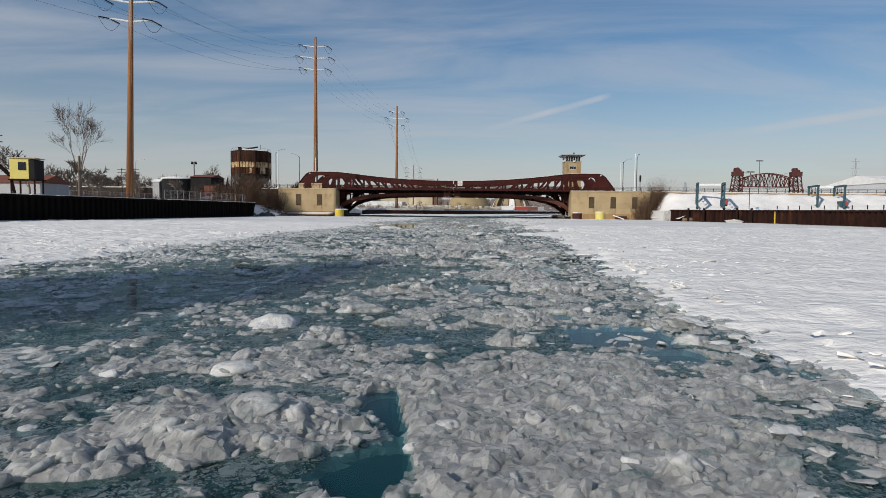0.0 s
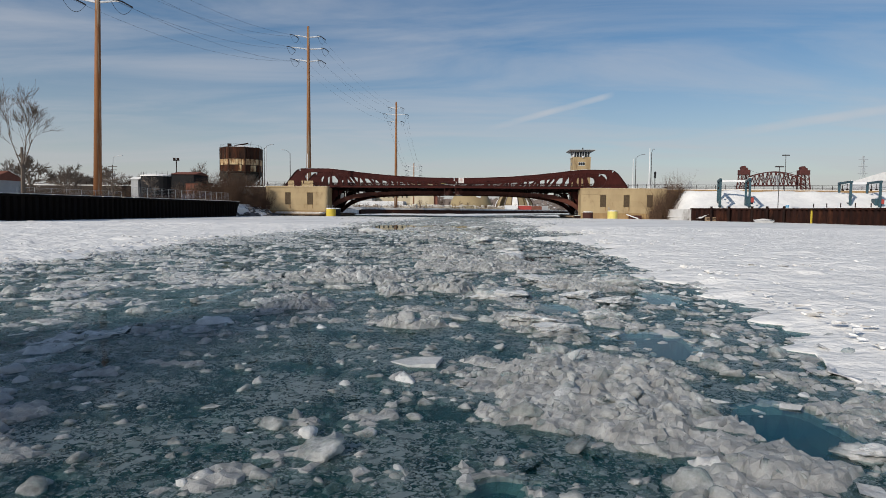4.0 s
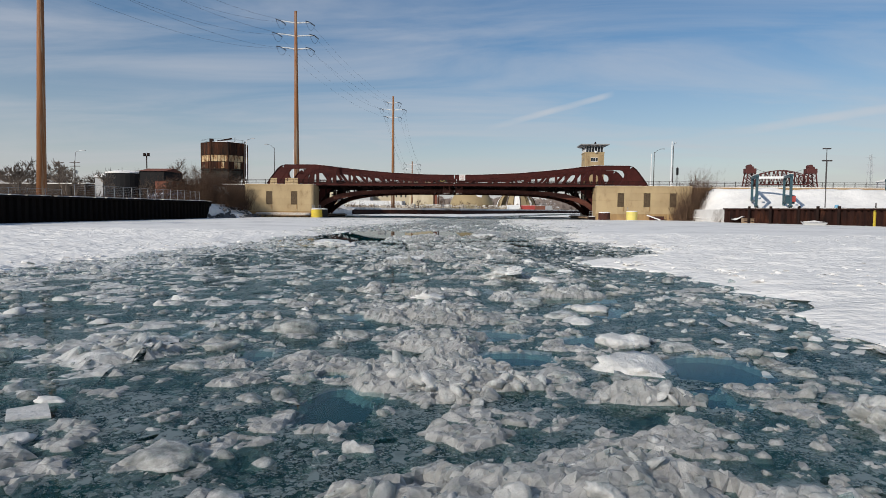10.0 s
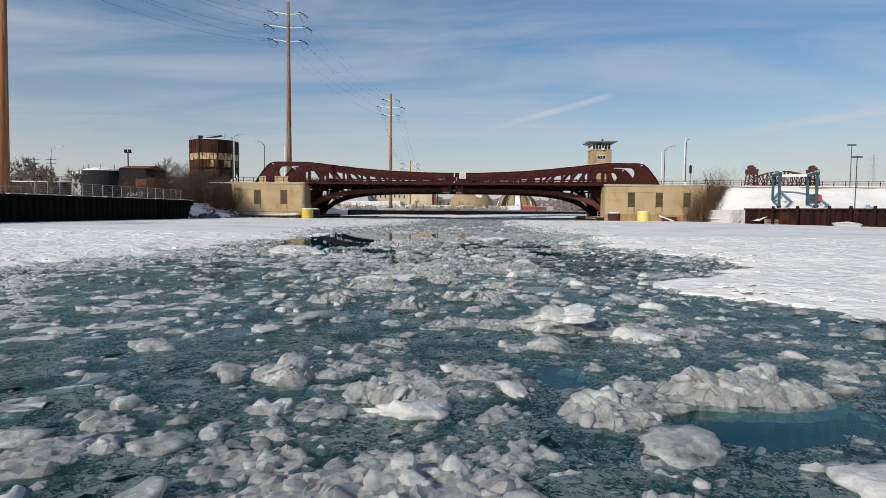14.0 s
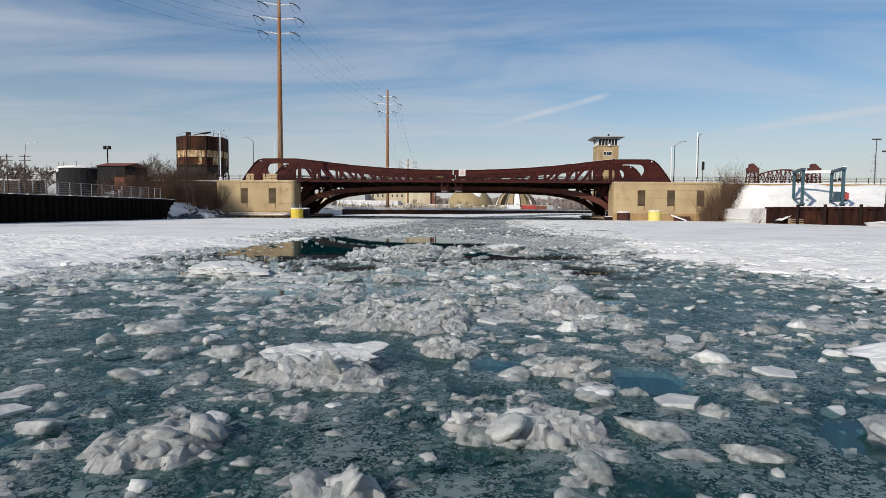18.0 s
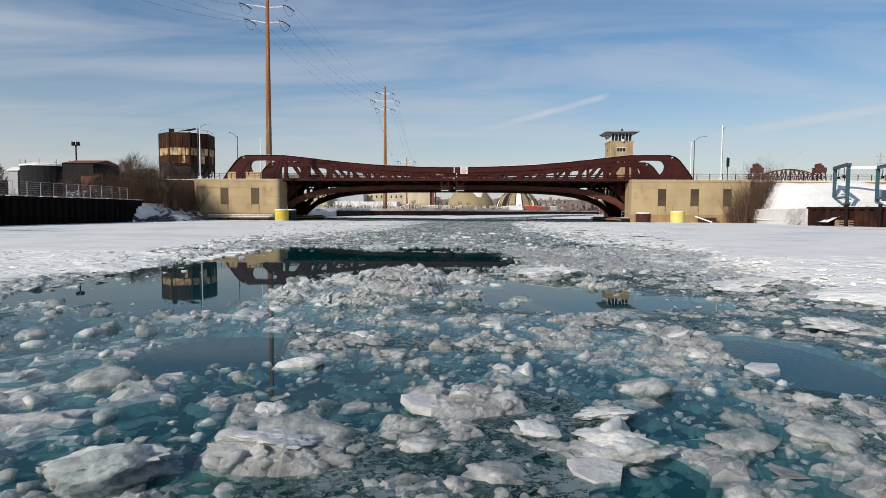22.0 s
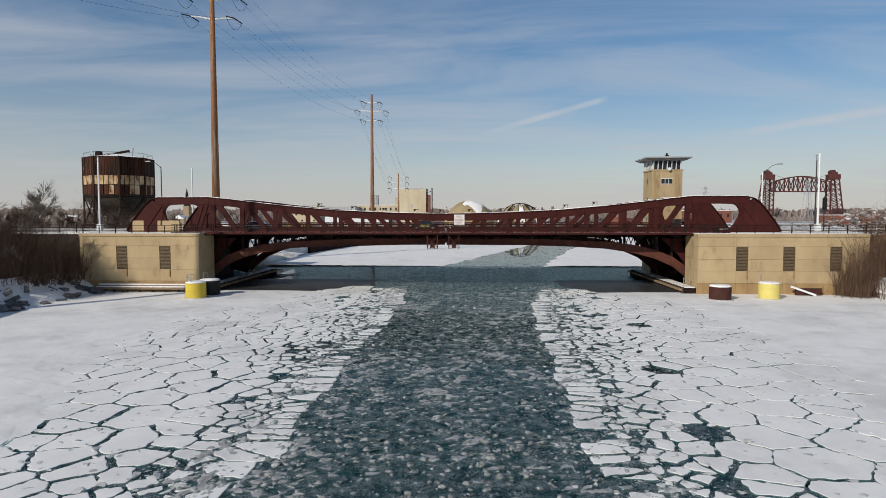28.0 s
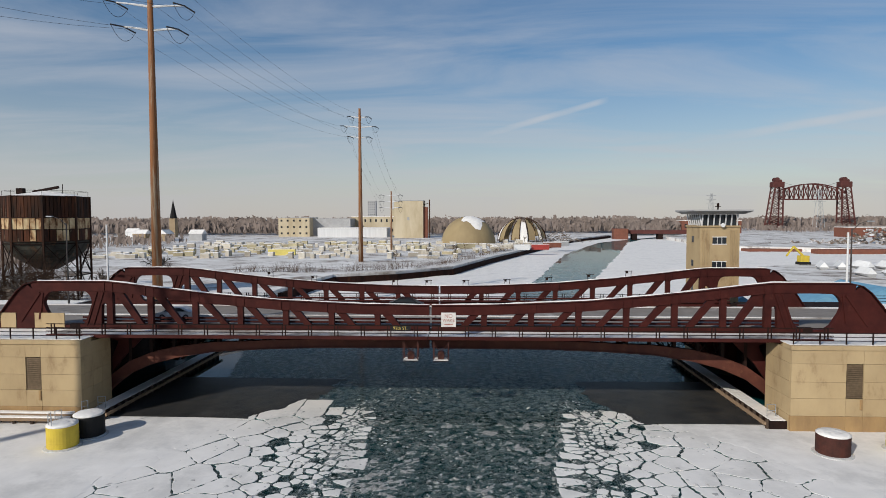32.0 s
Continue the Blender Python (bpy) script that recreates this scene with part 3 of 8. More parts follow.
bed = Mesh().add([(-4900, -4900, -3.0), (4900, -4900, -3.0), (4900, 4900, -3.0), (-4900, 4900, -3.0)], [(0, 1, 2, 3)])
thing("ground", "snow-dusted flat ground reaching to the horizon", "ground", bed, M_SNOW_LAND, kind="structure")


def land(name, ring, top, label):
    m = Mesh().prism(ring, -2.5, top)
    return thing(name, label, "ground", m, M_SNOW_LAND, kind="structure")


land("ground_left", [(-58.9, -300), (-58.9, 73), (-55.6, 150), (-57.5, 158), (-58, 176.5), (-58, 207), (-47, 209), (-48, 262), (-43.5, 300.6), (-26, 311), (-8.6, 330), (6.9, 385), (31.3, 461), (71, 585), (128, 700), (230, 900), (700, 4600), (-4600, 4600), (-4600, -300)], 3.0,
     "snow-covered bank with brown grass showing through")
land("ground_right", [(49.5, 156), (62, 133), (67.5, 103), (68.5, -300), (4600, -300), (4600, 395), (400, 390), (131, 352), (98, 336), (64, 232), (50, 207), (50, 178)], 2.7,
     "snow-covered boatyard ground behind the dock wall")
land("ground_far", [(150, 486), (215, 455), (400, 447), (4600, 440), (4600, 4600), (760, 4600), (300, 900), (168, 662)], 2.6, "far snow-covered industrial shore")


def sheet(name, inner, outer, y0, y1, side, label, seed, step=0.45, mat=None, lump=1.0, base=0.10):
    """A sheet of snow-covered ice between the lead and the bank: lumpy, with a ragged thick inner edge. side: +1 when the bank lies towards +x."""
    ys = np.arange(y0, y1 + step / 2, step)
    if y0 < 0:
        ys = np.concatenate([np.arange(y0, 0, 2.0), np.arange(0, y1 + 0.1, 0.21)])
    ts = np.concatenate([[0, 0], np.linspace(0, 1, 90) ** 1.7])
    ins = np.array([lerp(inner, y) for y in ys])
    ins = ins + (vnoise(ys, ys * 0, 9, seed) - 0.5) * 0.7 + (vnoise(ys, ys * 0, 2.6, seed + 1) - 0.5) * 1.0 + (vnoise(ys, ys * 0, 0.9, seed + 2) - 0.5) * 0.8 + (vnoise(ys, ys * 0, 0.35, seed + 12) - 0.5) * 0.6
    outs = np.array([lerp(outer, y) for y in ys])
    X = ins[:, None] + (outs - ins)[:, None] * ts[None, :]
    Y = np.repeat(ys[:, None], len(ts), 1)
    X = X + (vnoise(X, Y, 1.1, seed + 5) - 0.5) * 0.5 * (np.arange(len(ts)) > 1)[None, :]
    d = np.abs(X - ins[:, None])
    Z = base * (1 - np.exp(-d / 2.5)) + 0.03 - 0.16 * np.exp(-d / 1.6) * np.clip(vnoise(X, Y, 0.9, seed + 13) - 0.35, 0, 1) + lump * (1 - np.exp(-d / 1.4)) * (0.16 * vnoise(X, Y, 1.6, seed + 3) * vnoise(X, Y, 7, seed + 6) + 0.22 * np.clip(vnoise(X, Y, 0.8, seed + 4) - 0.5, 0, 1) * (0.3 + vnoise(X, Y, 5, seed + 8)) + 0.12 * np.exp(-d / 2.5) * vnoise(X, Y, 0.6, seed + 9) + 0.06 * vnoise(X, Y, 0.35, seed + 10) ** 2)
    Z[:, 0] = -0.15
    Z[:, 1] = np.minimum(Z[:, 2], 0.02)
    n, k = X.shape
    V = np.stack([X, Y, Z], -1).reshape(-1, 3)
    a = (np.arange(n - 1)[:, None] * k + np.arange(k - 1)[None, :]).ravel()
    q = [(a, a + 1, a + k + 1), (a, a + k + 1, a + k)] if side > 0 else [(a, a + k + 1, a + 1), (a, a + k, a + k + 1)]
    F = np.concatenate([np.stack(t, -1) for t in q])
    ob = new(name, arrays(name, V, F, mat or M_SNOW, True))
    return tagged(ob, label, "ice sheet", kind="structure")


LEFT_BANK = [(-80, -59.2), (73, -59.2), (150, -55.8), (158, -57.6), (176, -58.2), (300, -58)]
RIGHT_BANK = [(-80, 68.7), (103, 67.7), (133, 62.2), (156, 49.6), (178, 50), (300, 50)]
BREAK_L = [(84, -17), (100, -19.5), (113, -21), (126, -25), (135, -30), (157, -33), (165, -29), (180, -24)]
BREAK_R = [(84, 8.5), (100, 11), (120, 17.5), (137, 23), (155, 23.5), (166, 24), (174, 20), (180, 15)]
sheet("ice_sheet_left", LEFT_EDGE, LEFT_BANK, -60, 84, -1, "solid snow-covered river ice along the piled bank", 21)
sheet("ice_sheet_right", RIGHT_EDGE, RIGHT_BANK, -60, 84, 1, "solid wind-lumped snow on river ice by the dock", 31)
sheet("ice_sheet_left_far", BREAK_L, LEFT_BANK, 84, 178, -1, "solid snow-covered river ice towards the bridge pier", 41, mat=M_SNOW_FLAT, lump=0.22, base=0.05)
sheet("ice_sheet_right_far", BREAK_R, RIGHT_BANK, 84, 178, 1, "solid snow-covered river ice towards the bridge pier", 51, mat=M_SNOW_FLAT, lump=0.22, base=0.05)
UNDER_L = [(178, -24), (186, -18), (206, -16), (221, -13)]
UNDER_R = [(178, 14), (186, 11), (206, 11), (221, 13)]
sheet("thin_ice_left", UNDER_L, [(178, -39.9), (206, -39.9), (221, -44)], 177.9, 193, -1, "thin grey snowless ice beside the pier, darkened for the bridge's shade", 45, 0.6, M_ICE_THIN_SHADE, 0.25)
sheet("thin_ice_right", UNDER_R, [(178, 28.2), (206, 28.2), (221, 40)], 177.9, 193, 1, "thin grey snowless ice beside the pier, darkened for the bridge's shade", 55, 0.6, M_ICE_THIN_SHADE, 0.25)
FAR_L = [(202, -46), (262, -47), (300, -43), (311, -25), (330, -8), (385, 7.5), (461, 32), (585, 72), (700, 130), (900, 232)]
FAR_R = [(207, 51), (232, 66), (336, 100), (352, 133), (390, 300), (450, 300), (482, 152), (560, 160), (662, 170), (900, 330)]
sheet("ice_sheet_upstream_left", LEFT_EDGE, FAR_L, 220, 800, -1, "snow-covered river ice beyond the bridge", 61, 3.0)
sheet("ice_sheet_upstream_right", RIGHT_EDGE, FAR_R, 220, 800, 1, "snow-covered river ice beyond the bridge", 71, 3.0)


# the broken plates along the lead
def clip(poly, nx, ny, c):
    out = []
    for i in range(len(poly)):
        (ax, ay), (bx, by) = poly[i - 1], poly[i]
        da, db = nx * ax + ny * ay - c, nx * bx + ny * by - c
        if da <= 0:
            out.append((ax, ay))
        if (da < 0 < db) or (db < 0 < da):
            s = da / (da - db)
            out.append((ax + s * (bx - ax), ay + s * (by - ay)))
    return out


def plates(inner, outer, side, seed):
    """Cells of cracked ice between the lead and the unbroken sheet, small and loose at the lead, large and tight away from it."""
    r = np.random.default_rng(seed)
    n = 22000
    ys = r.uniform(82, 180, n)
    a, b = np.interp(ys, *zip(*inner)), np.interp(ys, *zip(*outer))
    xs = a - 0.6 * side + r.uniform(0, 1, n) * (b - a + 4.5 * side)
    ds = np.abs(xs - a)
    gaps = (0.4 + 0.10 * ds + 1.6 * vnoise(xs, ys, 6, seed) ** 2 * np.clip(ds / 5, 0.3, 1.5)) * np.where(ys < 96, 0.75, 1.0)
    kept = np.zeros((0, 2))
    sites = []
    for x, y, d, gap in zip(xs, ys, ds, gaps):
        if not len(sites) or ((kept[:len(sites), 0] - x) ** 2 + (kept[:len(sites), 1] - y) ** 2).min() > gap * gap:
            if len(sites) >= len(kept):
                kept = np.concatenate([kept, np.zeros((512, 2))])
            kept[len(sites)] = x, y
            sites.append((x, y, d, gap))
        if len(sites) > 1900:
            break
    P = np.array([s[:2] for s in sites])
    cells = []
    for i, (x, y, d, gap) in enumerate(sites):
        dist = ((P - P[i]) ** 2).sum(1)
        near = np.argsort(dist)[1:22]
        w = gap * 2.2
        poly = [(x - w, y - w), (x + w, y - w), (x + w, y + w), (x - w, y + w)]
        for j in near:
            nx, ny = P[j] - P[i]
            s = math.hypot(nx, ny)
            nx, ny = nx / s, ny / s
            crack = max(0.0, 0.07 + 0.42 * math.exp(-d / 6.0) * r.uniform(0, 1) ** 1.5 + (0.35 if r.random() < 0.25 else 0.0) * r.uniform(0, 1.3) * math.exp(-d / 22.0))
            poly = clip(poly, nx, ny, nx * x + ny * y + s / 2 - crack / 2)
            if len(poly) < 3:
                break
        if len(poly) >= 3 and r.random() > 0.28 * math.exp(-d / 3.5):
            cells.append((x, y, d, poly))
    return cells


def plate_mesh(cells, name):
    m = Mesh()
    for x, y, d, poly in cells:
        # chipped corners, more points along the rim
        pts = []
        for i in range(len(poly)):
            (ax, ay), (bx, by) = poly[i - 1], poly[i]
            L = math.hypot(bx - ax, by - ay)
            if L < 0.06:
                continue
            k = 2 if L < 0.5 else (4 if L < 2.0 else 8)
            for q in range(k):
                s = (q + (0.0 if q else 0.12)) / k
                j = 0.075 * min(1.2, L) * (rnd.random() - 0.5) * 2 if q else 0
                pts.append((ax + s * (bx - ax) + j * (by - ay) / L, ay + s * (by - ay) - j * (bx - ax) / L))
            pts.append((ax + 0.93 * (bx - ax), ay + 0.93 * (by - ay)))
        n = len(pts)
        if n < 3:
            continue
        top = 0.014 + 0.022 * rnd.random()
        tx, ty = (rnd.random() - 0.5) * 0.008, (rnd.random() - 0.5) * 0.008
        lift = lambda p: tx * (p[0] - x) + ty * (p[1] - y)
        inset = [(x + (p[0] - x) * 0.975, y + (p[1] - y) * 0.975) for p in pts]
        vs = [(*p, -0.12) for p in pts] + [(*p, top - 0.008 + lift(p)) for p in pts] + [(*p, top + lift(p) + 0.006 * rnd.random()) for p in inset] + [(x, y, top + 0.008 * rnd.random())]
        fs = [(k, (k + 1) % n, n + (k + 1) % n, n + k) for k in range(n)] + [(n + k, n + (k + 1) % n, 2 * n + (k + 1) % n, 2 * n + k) for k in range(n)]
        fs += [(2 * n + k, 2 * n + (k + 1) % n, 3 * n) for k in range(n)]
        m.add(vs, fs)
    return m.data(name, M_SNOW_FLAT)


CELLS = plates(LEFT_EDGE, BREAK_L, -1, 5) + plates(RIGHT_EDGE, BREAK_R, 1, 6)
CELLS.sort(key=lambda c: abs(c[1] - 150) + 0.5 * abs(c[0] + 4))
NEAR_CELLS, REST_CELLS = CELLS[:280], CELLS[280:]

# ---- the bascule bridge ----
CX = -6.05                      # middle of the span
Y_F, Y_R = 182.5, 200.3         # front and rear truss
bridge = thing("bascule_bridge", "dark red steel double-leaf bascule road bridge, snow on its chords", "bridge")
TOP = [(0, 10.85), (7, 10.95), (16, 11.35), (23, 11.95), (28, 12.5), (32.5, 13.05), (35, 13.3), (42.6, 13.3)]
LOW = [(0, 6.45), (12, 6.4), (18, 6.2), (23, 5.9), (27, 5.3), (30, 4.5), (32.5, 3.4), (34.5, 1.9), (35.6, 0.6)]
END = [(42.6, 13.3), (43.8, 13.0), (44.7, 12.3), (45.6, 11.2), (46.6, 9.9), (47.6, 8.35)]
DECK = 8.25


def arc_strip(rows, depth_top, depth_bot, us):
    return [(u, lerp(rows, u) + depth_top) for u in us], [(u, lerp(rows, u) + depth_bot) for u in us]


def rounded(points, r=0.35, n=4):
    """A ring with its corners rounded."""
    out = []
    k = len(points)
    for i in range(k):
        p, a, b = Vector(points[i]), Vector(points[i - 1]), Vector(points[(i + 1) % k])
        rr = min(r, (a - p).length * 0.48, (b - p).length * 0.48)
        s, e = p + (a - p).normalized() * rr, p + (b - p).normalized() * rr
        for q in range(n + 1):
            t = q / n
            out.append(tuple(s * (1 - t) ** 2 + p * 2 * t * (1 - t) + e * t * t))
    return out


NODES = [5.6, 10.5, 15.4, 20.3, 25.2, 30.1, 34.6]


def leaf_truss(y, sgn, front):
    """One truss of one leaf. sgn: -1 the leaf towards -x."""
    X = lambda u: CX + sgn * u
    P = lambda ring: [(X(u), z) for u, z in ring]
    w = 0.32
    us = [0.12] + [k * 1.0 for k in range(1, 43)] + [42.6]
    hi, lo = [(u, lerp(TOP, u)) for u in us], [(u, lerp(TOP, u) - 1.02) for u in us]
    chord = part("top_chord", Mesh().plate(P(hi + [(43.2, 13.18)] + [(43.0, 12.28)] + lo[::-1]), [], y - w, y + w), M_BRIDGE, bridge)
    # flange and its snow
    fl, rib = Mesh(), []
    edge = hi + END[1:]
    for (u0, z0), (u1, z1) in zip(edge, edge[1:]):
        fl.bar((X(u0), y, z0 + 0.03), (X(u1), y, z1 + 0.03), 0.95, 0.07)
        if u0 < 43.0:
            hw, t = 0.16 + 0.16 * rnd.random(), 0.02 + 0.07 * rnd.random()
            rib.append([(X(u0), y + 0.1 + a * hw, z0 + 0.066 + b * t) for a, b in ((-1, 0), (-0.7, 1), (0.7, 1), (1, 0))])
    sn = Mesh().add([p for row in rib for p in row], [(4 * q + e, 4 * q + e + 1, 4 * q + e + 5, 4 * q + e + 4) for q in range(len(rib) - 1) for e in range(3)])
    part("chord_flange", fl, M_BRIDGE, chord)
    part("chord_snow", sn, M_SNOW, chord, "snow lying on the chord")
    # the joint plates on the chord
    for u in NODES[1::1]:
        z = lerp(TOP, u)
        for du in (-0.45, 0.45):
            part("stiffener", Mesh().box(*sorted((X(u + du - 0.06), X(u + du + 0.06))), y - w - 0.06, y + w + 0.06, z - 1.0, z - 0.02), M_BRIDGE, chord)
    # lower girder with its arched soffit
    us2 = [0.12] + list(np.arange(1.0, 35.5, 0.75)) + [35.5]
    top2 = [(u, min(lerp(LOW, u) + 0.85 + 0.55 * max(0, (u - 20) / 15), 7.4)) for u in us2]
    low2 = [(u, lerp(LOW, u)) for u in us2]
    gird = part("arched_girder", Mesh().plate(P(top2 + low2[::-1]), [], y - 0.3, y + 0.3), M_BRIDGE_RUST, bridge, "lower girder, paint weathered to orange")
    gf = Mesh()
    for a, b in zip(low2, low2[1:]):
        gf.bar((X(a[0]), y, a[1] - 0.03), (X(b[0]), y, b[1] - 0.03), 0.9, 0.08)
    part("girder_flange", gf, M_BRIDGE_RUST, gird)
    # deck stringer and spandrels, the shade under the deck put into their colour
    part("deck_girder", Mesh().box(*sorted((X(0.12), X(39))), y - 0.28, y + 0.28, 8.0, 8.75), M_STEEL_AND_SHADE, bridge)
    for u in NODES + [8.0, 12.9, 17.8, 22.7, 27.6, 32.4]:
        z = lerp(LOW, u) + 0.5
        part("spandrel_post", Mesh().box(*sorted((X(u - 0.16), X(u + 0.16))), y - 0.24, y + 0.24, z, 7.3), M_STEEL_AND_SHADE, bridge)
    part("spandrel_web", Mesh().plate(P([(31.0, 7.3), (39.2, 7.3), (39.2, 1.2), (36.2, 0.5), (35.4, 1.6), (34.6, 3.2), (33.4, 4.9)]), [rounded(P([(33.6, 7.0), (35.8, 7.0), (35.9, 4.2), (34.9, 4.2)]), 0.5)], y - 0.2, y + 0.2), M_BRIDGE, bridge)
    # web members: an upright and a raker at each node
    for i, u in enumerate(NODES):
        zt, zb = lerp(TOP, u) - 0.95, DECK + 0.15
        if zt - zb < 0.25:
            continue
        part("upright", Mesh().box(*sorted((X(u - 0.3), X(u + 0.3))), y - 0.22, y + 0.22, zb, zt + 0.1), M_BRIDGE, bridge)
        run = min(3.2, (zt - zb) * 0.95 + 0.4)
        a, b = (u - 0.35, zt + 0.12), (u - 0.5 - run, zb)
        part("raker", Mesh().plate(P([(a[0] + 0.05, a[1]), (a[0] - 0.95, a[1]), (b[0] - 0.3, b[1]), (b[0] + 0.42, b[1])]), [], y - 0.2, y + 0.2), M_BRIDGE, bridge)
        for s in (1, -1):
            c0 = u + s * (0.24 if s > 0 else 1.0)
            rr = 0.6 if s > 0 else 0.4
            ring = [(c0, zt + 0.1), (c0 + s * rr, zt + 0.1)] + [(c0 + s * rr * (1 - math.sin(t)), zt + 0.1 - rr * (1 - math.cos(t))) for t in np.linspace(0.15, 1.5, 6)]
            part("gusset", Mesh().plate(P(ring), [], y - 0.2, y + 0.2), M_BRIDGE, bridge)
    # lower curb chord just over the walk
    part("bottom_chord", Mesh().box(*sorted((X(0.12), X(38))), y - 0.3, y + 0.3, DECK - 0.05, DECK + 0.42), M_BRIDGE, bridge)
    # the tail plate with its rounded opening
    outer = [(34.2, 12.4), (42.9, 12.4)] + [(u - 0.12, z - 0.05) for u, z in END[1:]] + [(47.4, 8.2), (34.2, 8.2)]
    hole = rounded([(36.75, 12.25), (39.0, 12.28), (41.3, 12.2), (41.9, 11.2), (41.7, 10.4), (40.6, 8.6), (37.5, 8.5), (36.35, 10.6)], 0.75, 5)
    small = rounded([(34.5, 11.0), (35.4, 11.0), (35.5, 8.45), (34.45, 8.45)], 0.42, 4)
    tail = part("tail_plate", Mesh().plate(P(outer), [P(hole), P(small)], y - 0.26, y + 0.26), M_BRIDGE, bridge)
    for a, b in (((42.2, 12.1), (44.4, 9.0)), ((41.9, 12.1), (42.3, 9.2)), ((35.9, 12.2), (37.1, 8.6)), ((35.2, 12.2), (36.4, 8.6))):
        part("rib", Mesh().bar((X(a[0]), y - 0.3, a[1]), (X(b[0]), y - 0.3, b[1]), 0.12, 0.2), M_BRIDGE, tail)
    return chord


for side in (-1, 1):
    leaf_truss(Y_F, side, True)
    leaf_truss(Y_R, side, False)

# floor beams, stringers and cross bracing under the deck
for side in (-1, 1):
    for u in [1.0, 5.6, 10.5, 15.4, 20.3, 25.2, 30.1, 34.6]:
        x = CX + side * u
        part("floor_beam", Mesh().box(x - 0.15, x + 0.15, Y_F + 0.3, Y_R - 0.3, 7.0, 8.0), M_STEEL_AND_SHADE, bridge)
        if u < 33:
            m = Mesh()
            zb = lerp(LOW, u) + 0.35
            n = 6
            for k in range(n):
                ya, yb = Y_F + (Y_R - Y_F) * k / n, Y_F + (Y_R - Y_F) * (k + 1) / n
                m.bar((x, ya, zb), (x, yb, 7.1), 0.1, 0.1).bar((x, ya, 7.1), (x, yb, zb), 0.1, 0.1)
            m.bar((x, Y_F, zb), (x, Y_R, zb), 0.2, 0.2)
            part("sway_brace", m, M_STEEL_AND_SHADE, bridge)
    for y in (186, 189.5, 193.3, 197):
        part("stringer", Mesh().box(*sorted((CX + side * 0.2, CX + side * 38)), y - 0.12, y + 0.12, 7.4, 8.05), M_STEEL_AND_SHADE, bridge)
    part("roadway", Mesh().box(*sorted((CX + side * 0.03, CX + side * 60)), Y_F + 0.5, Y_R - 0.5, 8.06, DECK), M_ROAD, bridge, "worn grey road deck edged with snow")
    for y0, y1 in ((Y_F + 0.5, Y_F + 1.1), (Y_R - 1.2, Y_R - 0.5), (191.2, 191.6)):
        part("road_snow", Mesh().box(*sorted((CX + side * 0.03, CX + side * 58)), y0, y1, DECK + 0.002, DECK + 0.09), M_SNOW_LAND, bridge, "ploughed snow along the kerb")
    # outer walks with fascia and railings
    for ya, yb, out in ((178.6, Y_F - 0.45, -1), (Y_R + 0.45, 204.2, 1)):
        x0, x1 = sorted((CX + side * 0.05, CX + side * 39))
        yo = ya if out < 0 else yb
        walk_slab = part("walkway", Mesh().box(x0, x1, ya, yb, 8.0, 8.2), M_STEEL_AND_SHADE, bridge)
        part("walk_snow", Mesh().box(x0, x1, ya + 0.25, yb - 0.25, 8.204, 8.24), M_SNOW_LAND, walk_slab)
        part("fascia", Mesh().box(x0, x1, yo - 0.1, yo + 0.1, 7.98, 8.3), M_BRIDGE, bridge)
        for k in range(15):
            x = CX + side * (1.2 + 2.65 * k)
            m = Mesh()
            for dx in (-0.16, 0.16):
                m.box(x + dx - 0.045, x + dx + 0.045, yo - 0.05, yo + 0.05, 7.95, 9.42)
            part("rail_post", m, M_STEEL_AND_SHADE, bridge)
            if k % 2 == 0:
                part("walk_bracket", Mesh().plate([(x - 1.1, 7.98), (x + 1.1, 7.98), (x + 0.35, 7.25), (x - 0.35, 7.25)], [], *sorted(((Y_F if out < 0 else Y_R) + out * 0.45, (Y_F if out < 0 else Y_R) + out * 0.25))), M_STEEL_AND_SHADE, bridge)
        for z in (8.62, 8.98, 9.36):
            part("rail", Mesh().box(x0, x1, yo - 0.035, yo + 0.035, z - 0.035, z + 0.035), M_STEEL_AND_SHADE, bridge)
    # inner guard rail along the road
    for y in (Y_F + 0.48, Y_R - 0.48):
        for z in (8.85, 9.22):
            part("guard_rail", Mesh().box(*sorted((CX + side * 0.1, CX + side * 38)), y - 0.04, y + 0.04, z, z + 0.2), M_BRIDGE, bridge)
        part("kerb", Mesh().box(*sorted((CX + side * 0.1, CX + side * 38)), y - 0.2, y + 0.2, 8.2, 8.55), M_BRIDGE, bridge)
# gap seal, light brackets on the rear chord, hanging light cages at the joint
for k, u in enumerate((-23, -17, -11.5, -6, -1.5, 3.5, 9, 14.5, 20, 25)):
    x, z = CX + u, lerp(TOP, abs(u)) + 0.06
    m = Mesh()
    for dx in (-0.35, 0.35):
        m.box(x + dx - 0.03, x + dx + 0.03, Y_R - 0.03, Y_R + 0.03, z, z + 0.75)
    m.box(x - 0.5, x + 0.5, Y_R - 0.04, Y_R + 0.04, z + 0.66, z + 0.74).box(x - 0.3, x - 0.05, Y_R - 0.08, Y_R + 0.08, z + 0.4, z + 0.66)
    part("chord_light_bracket", m, M_STEEL_AND_SHADE, bridge)
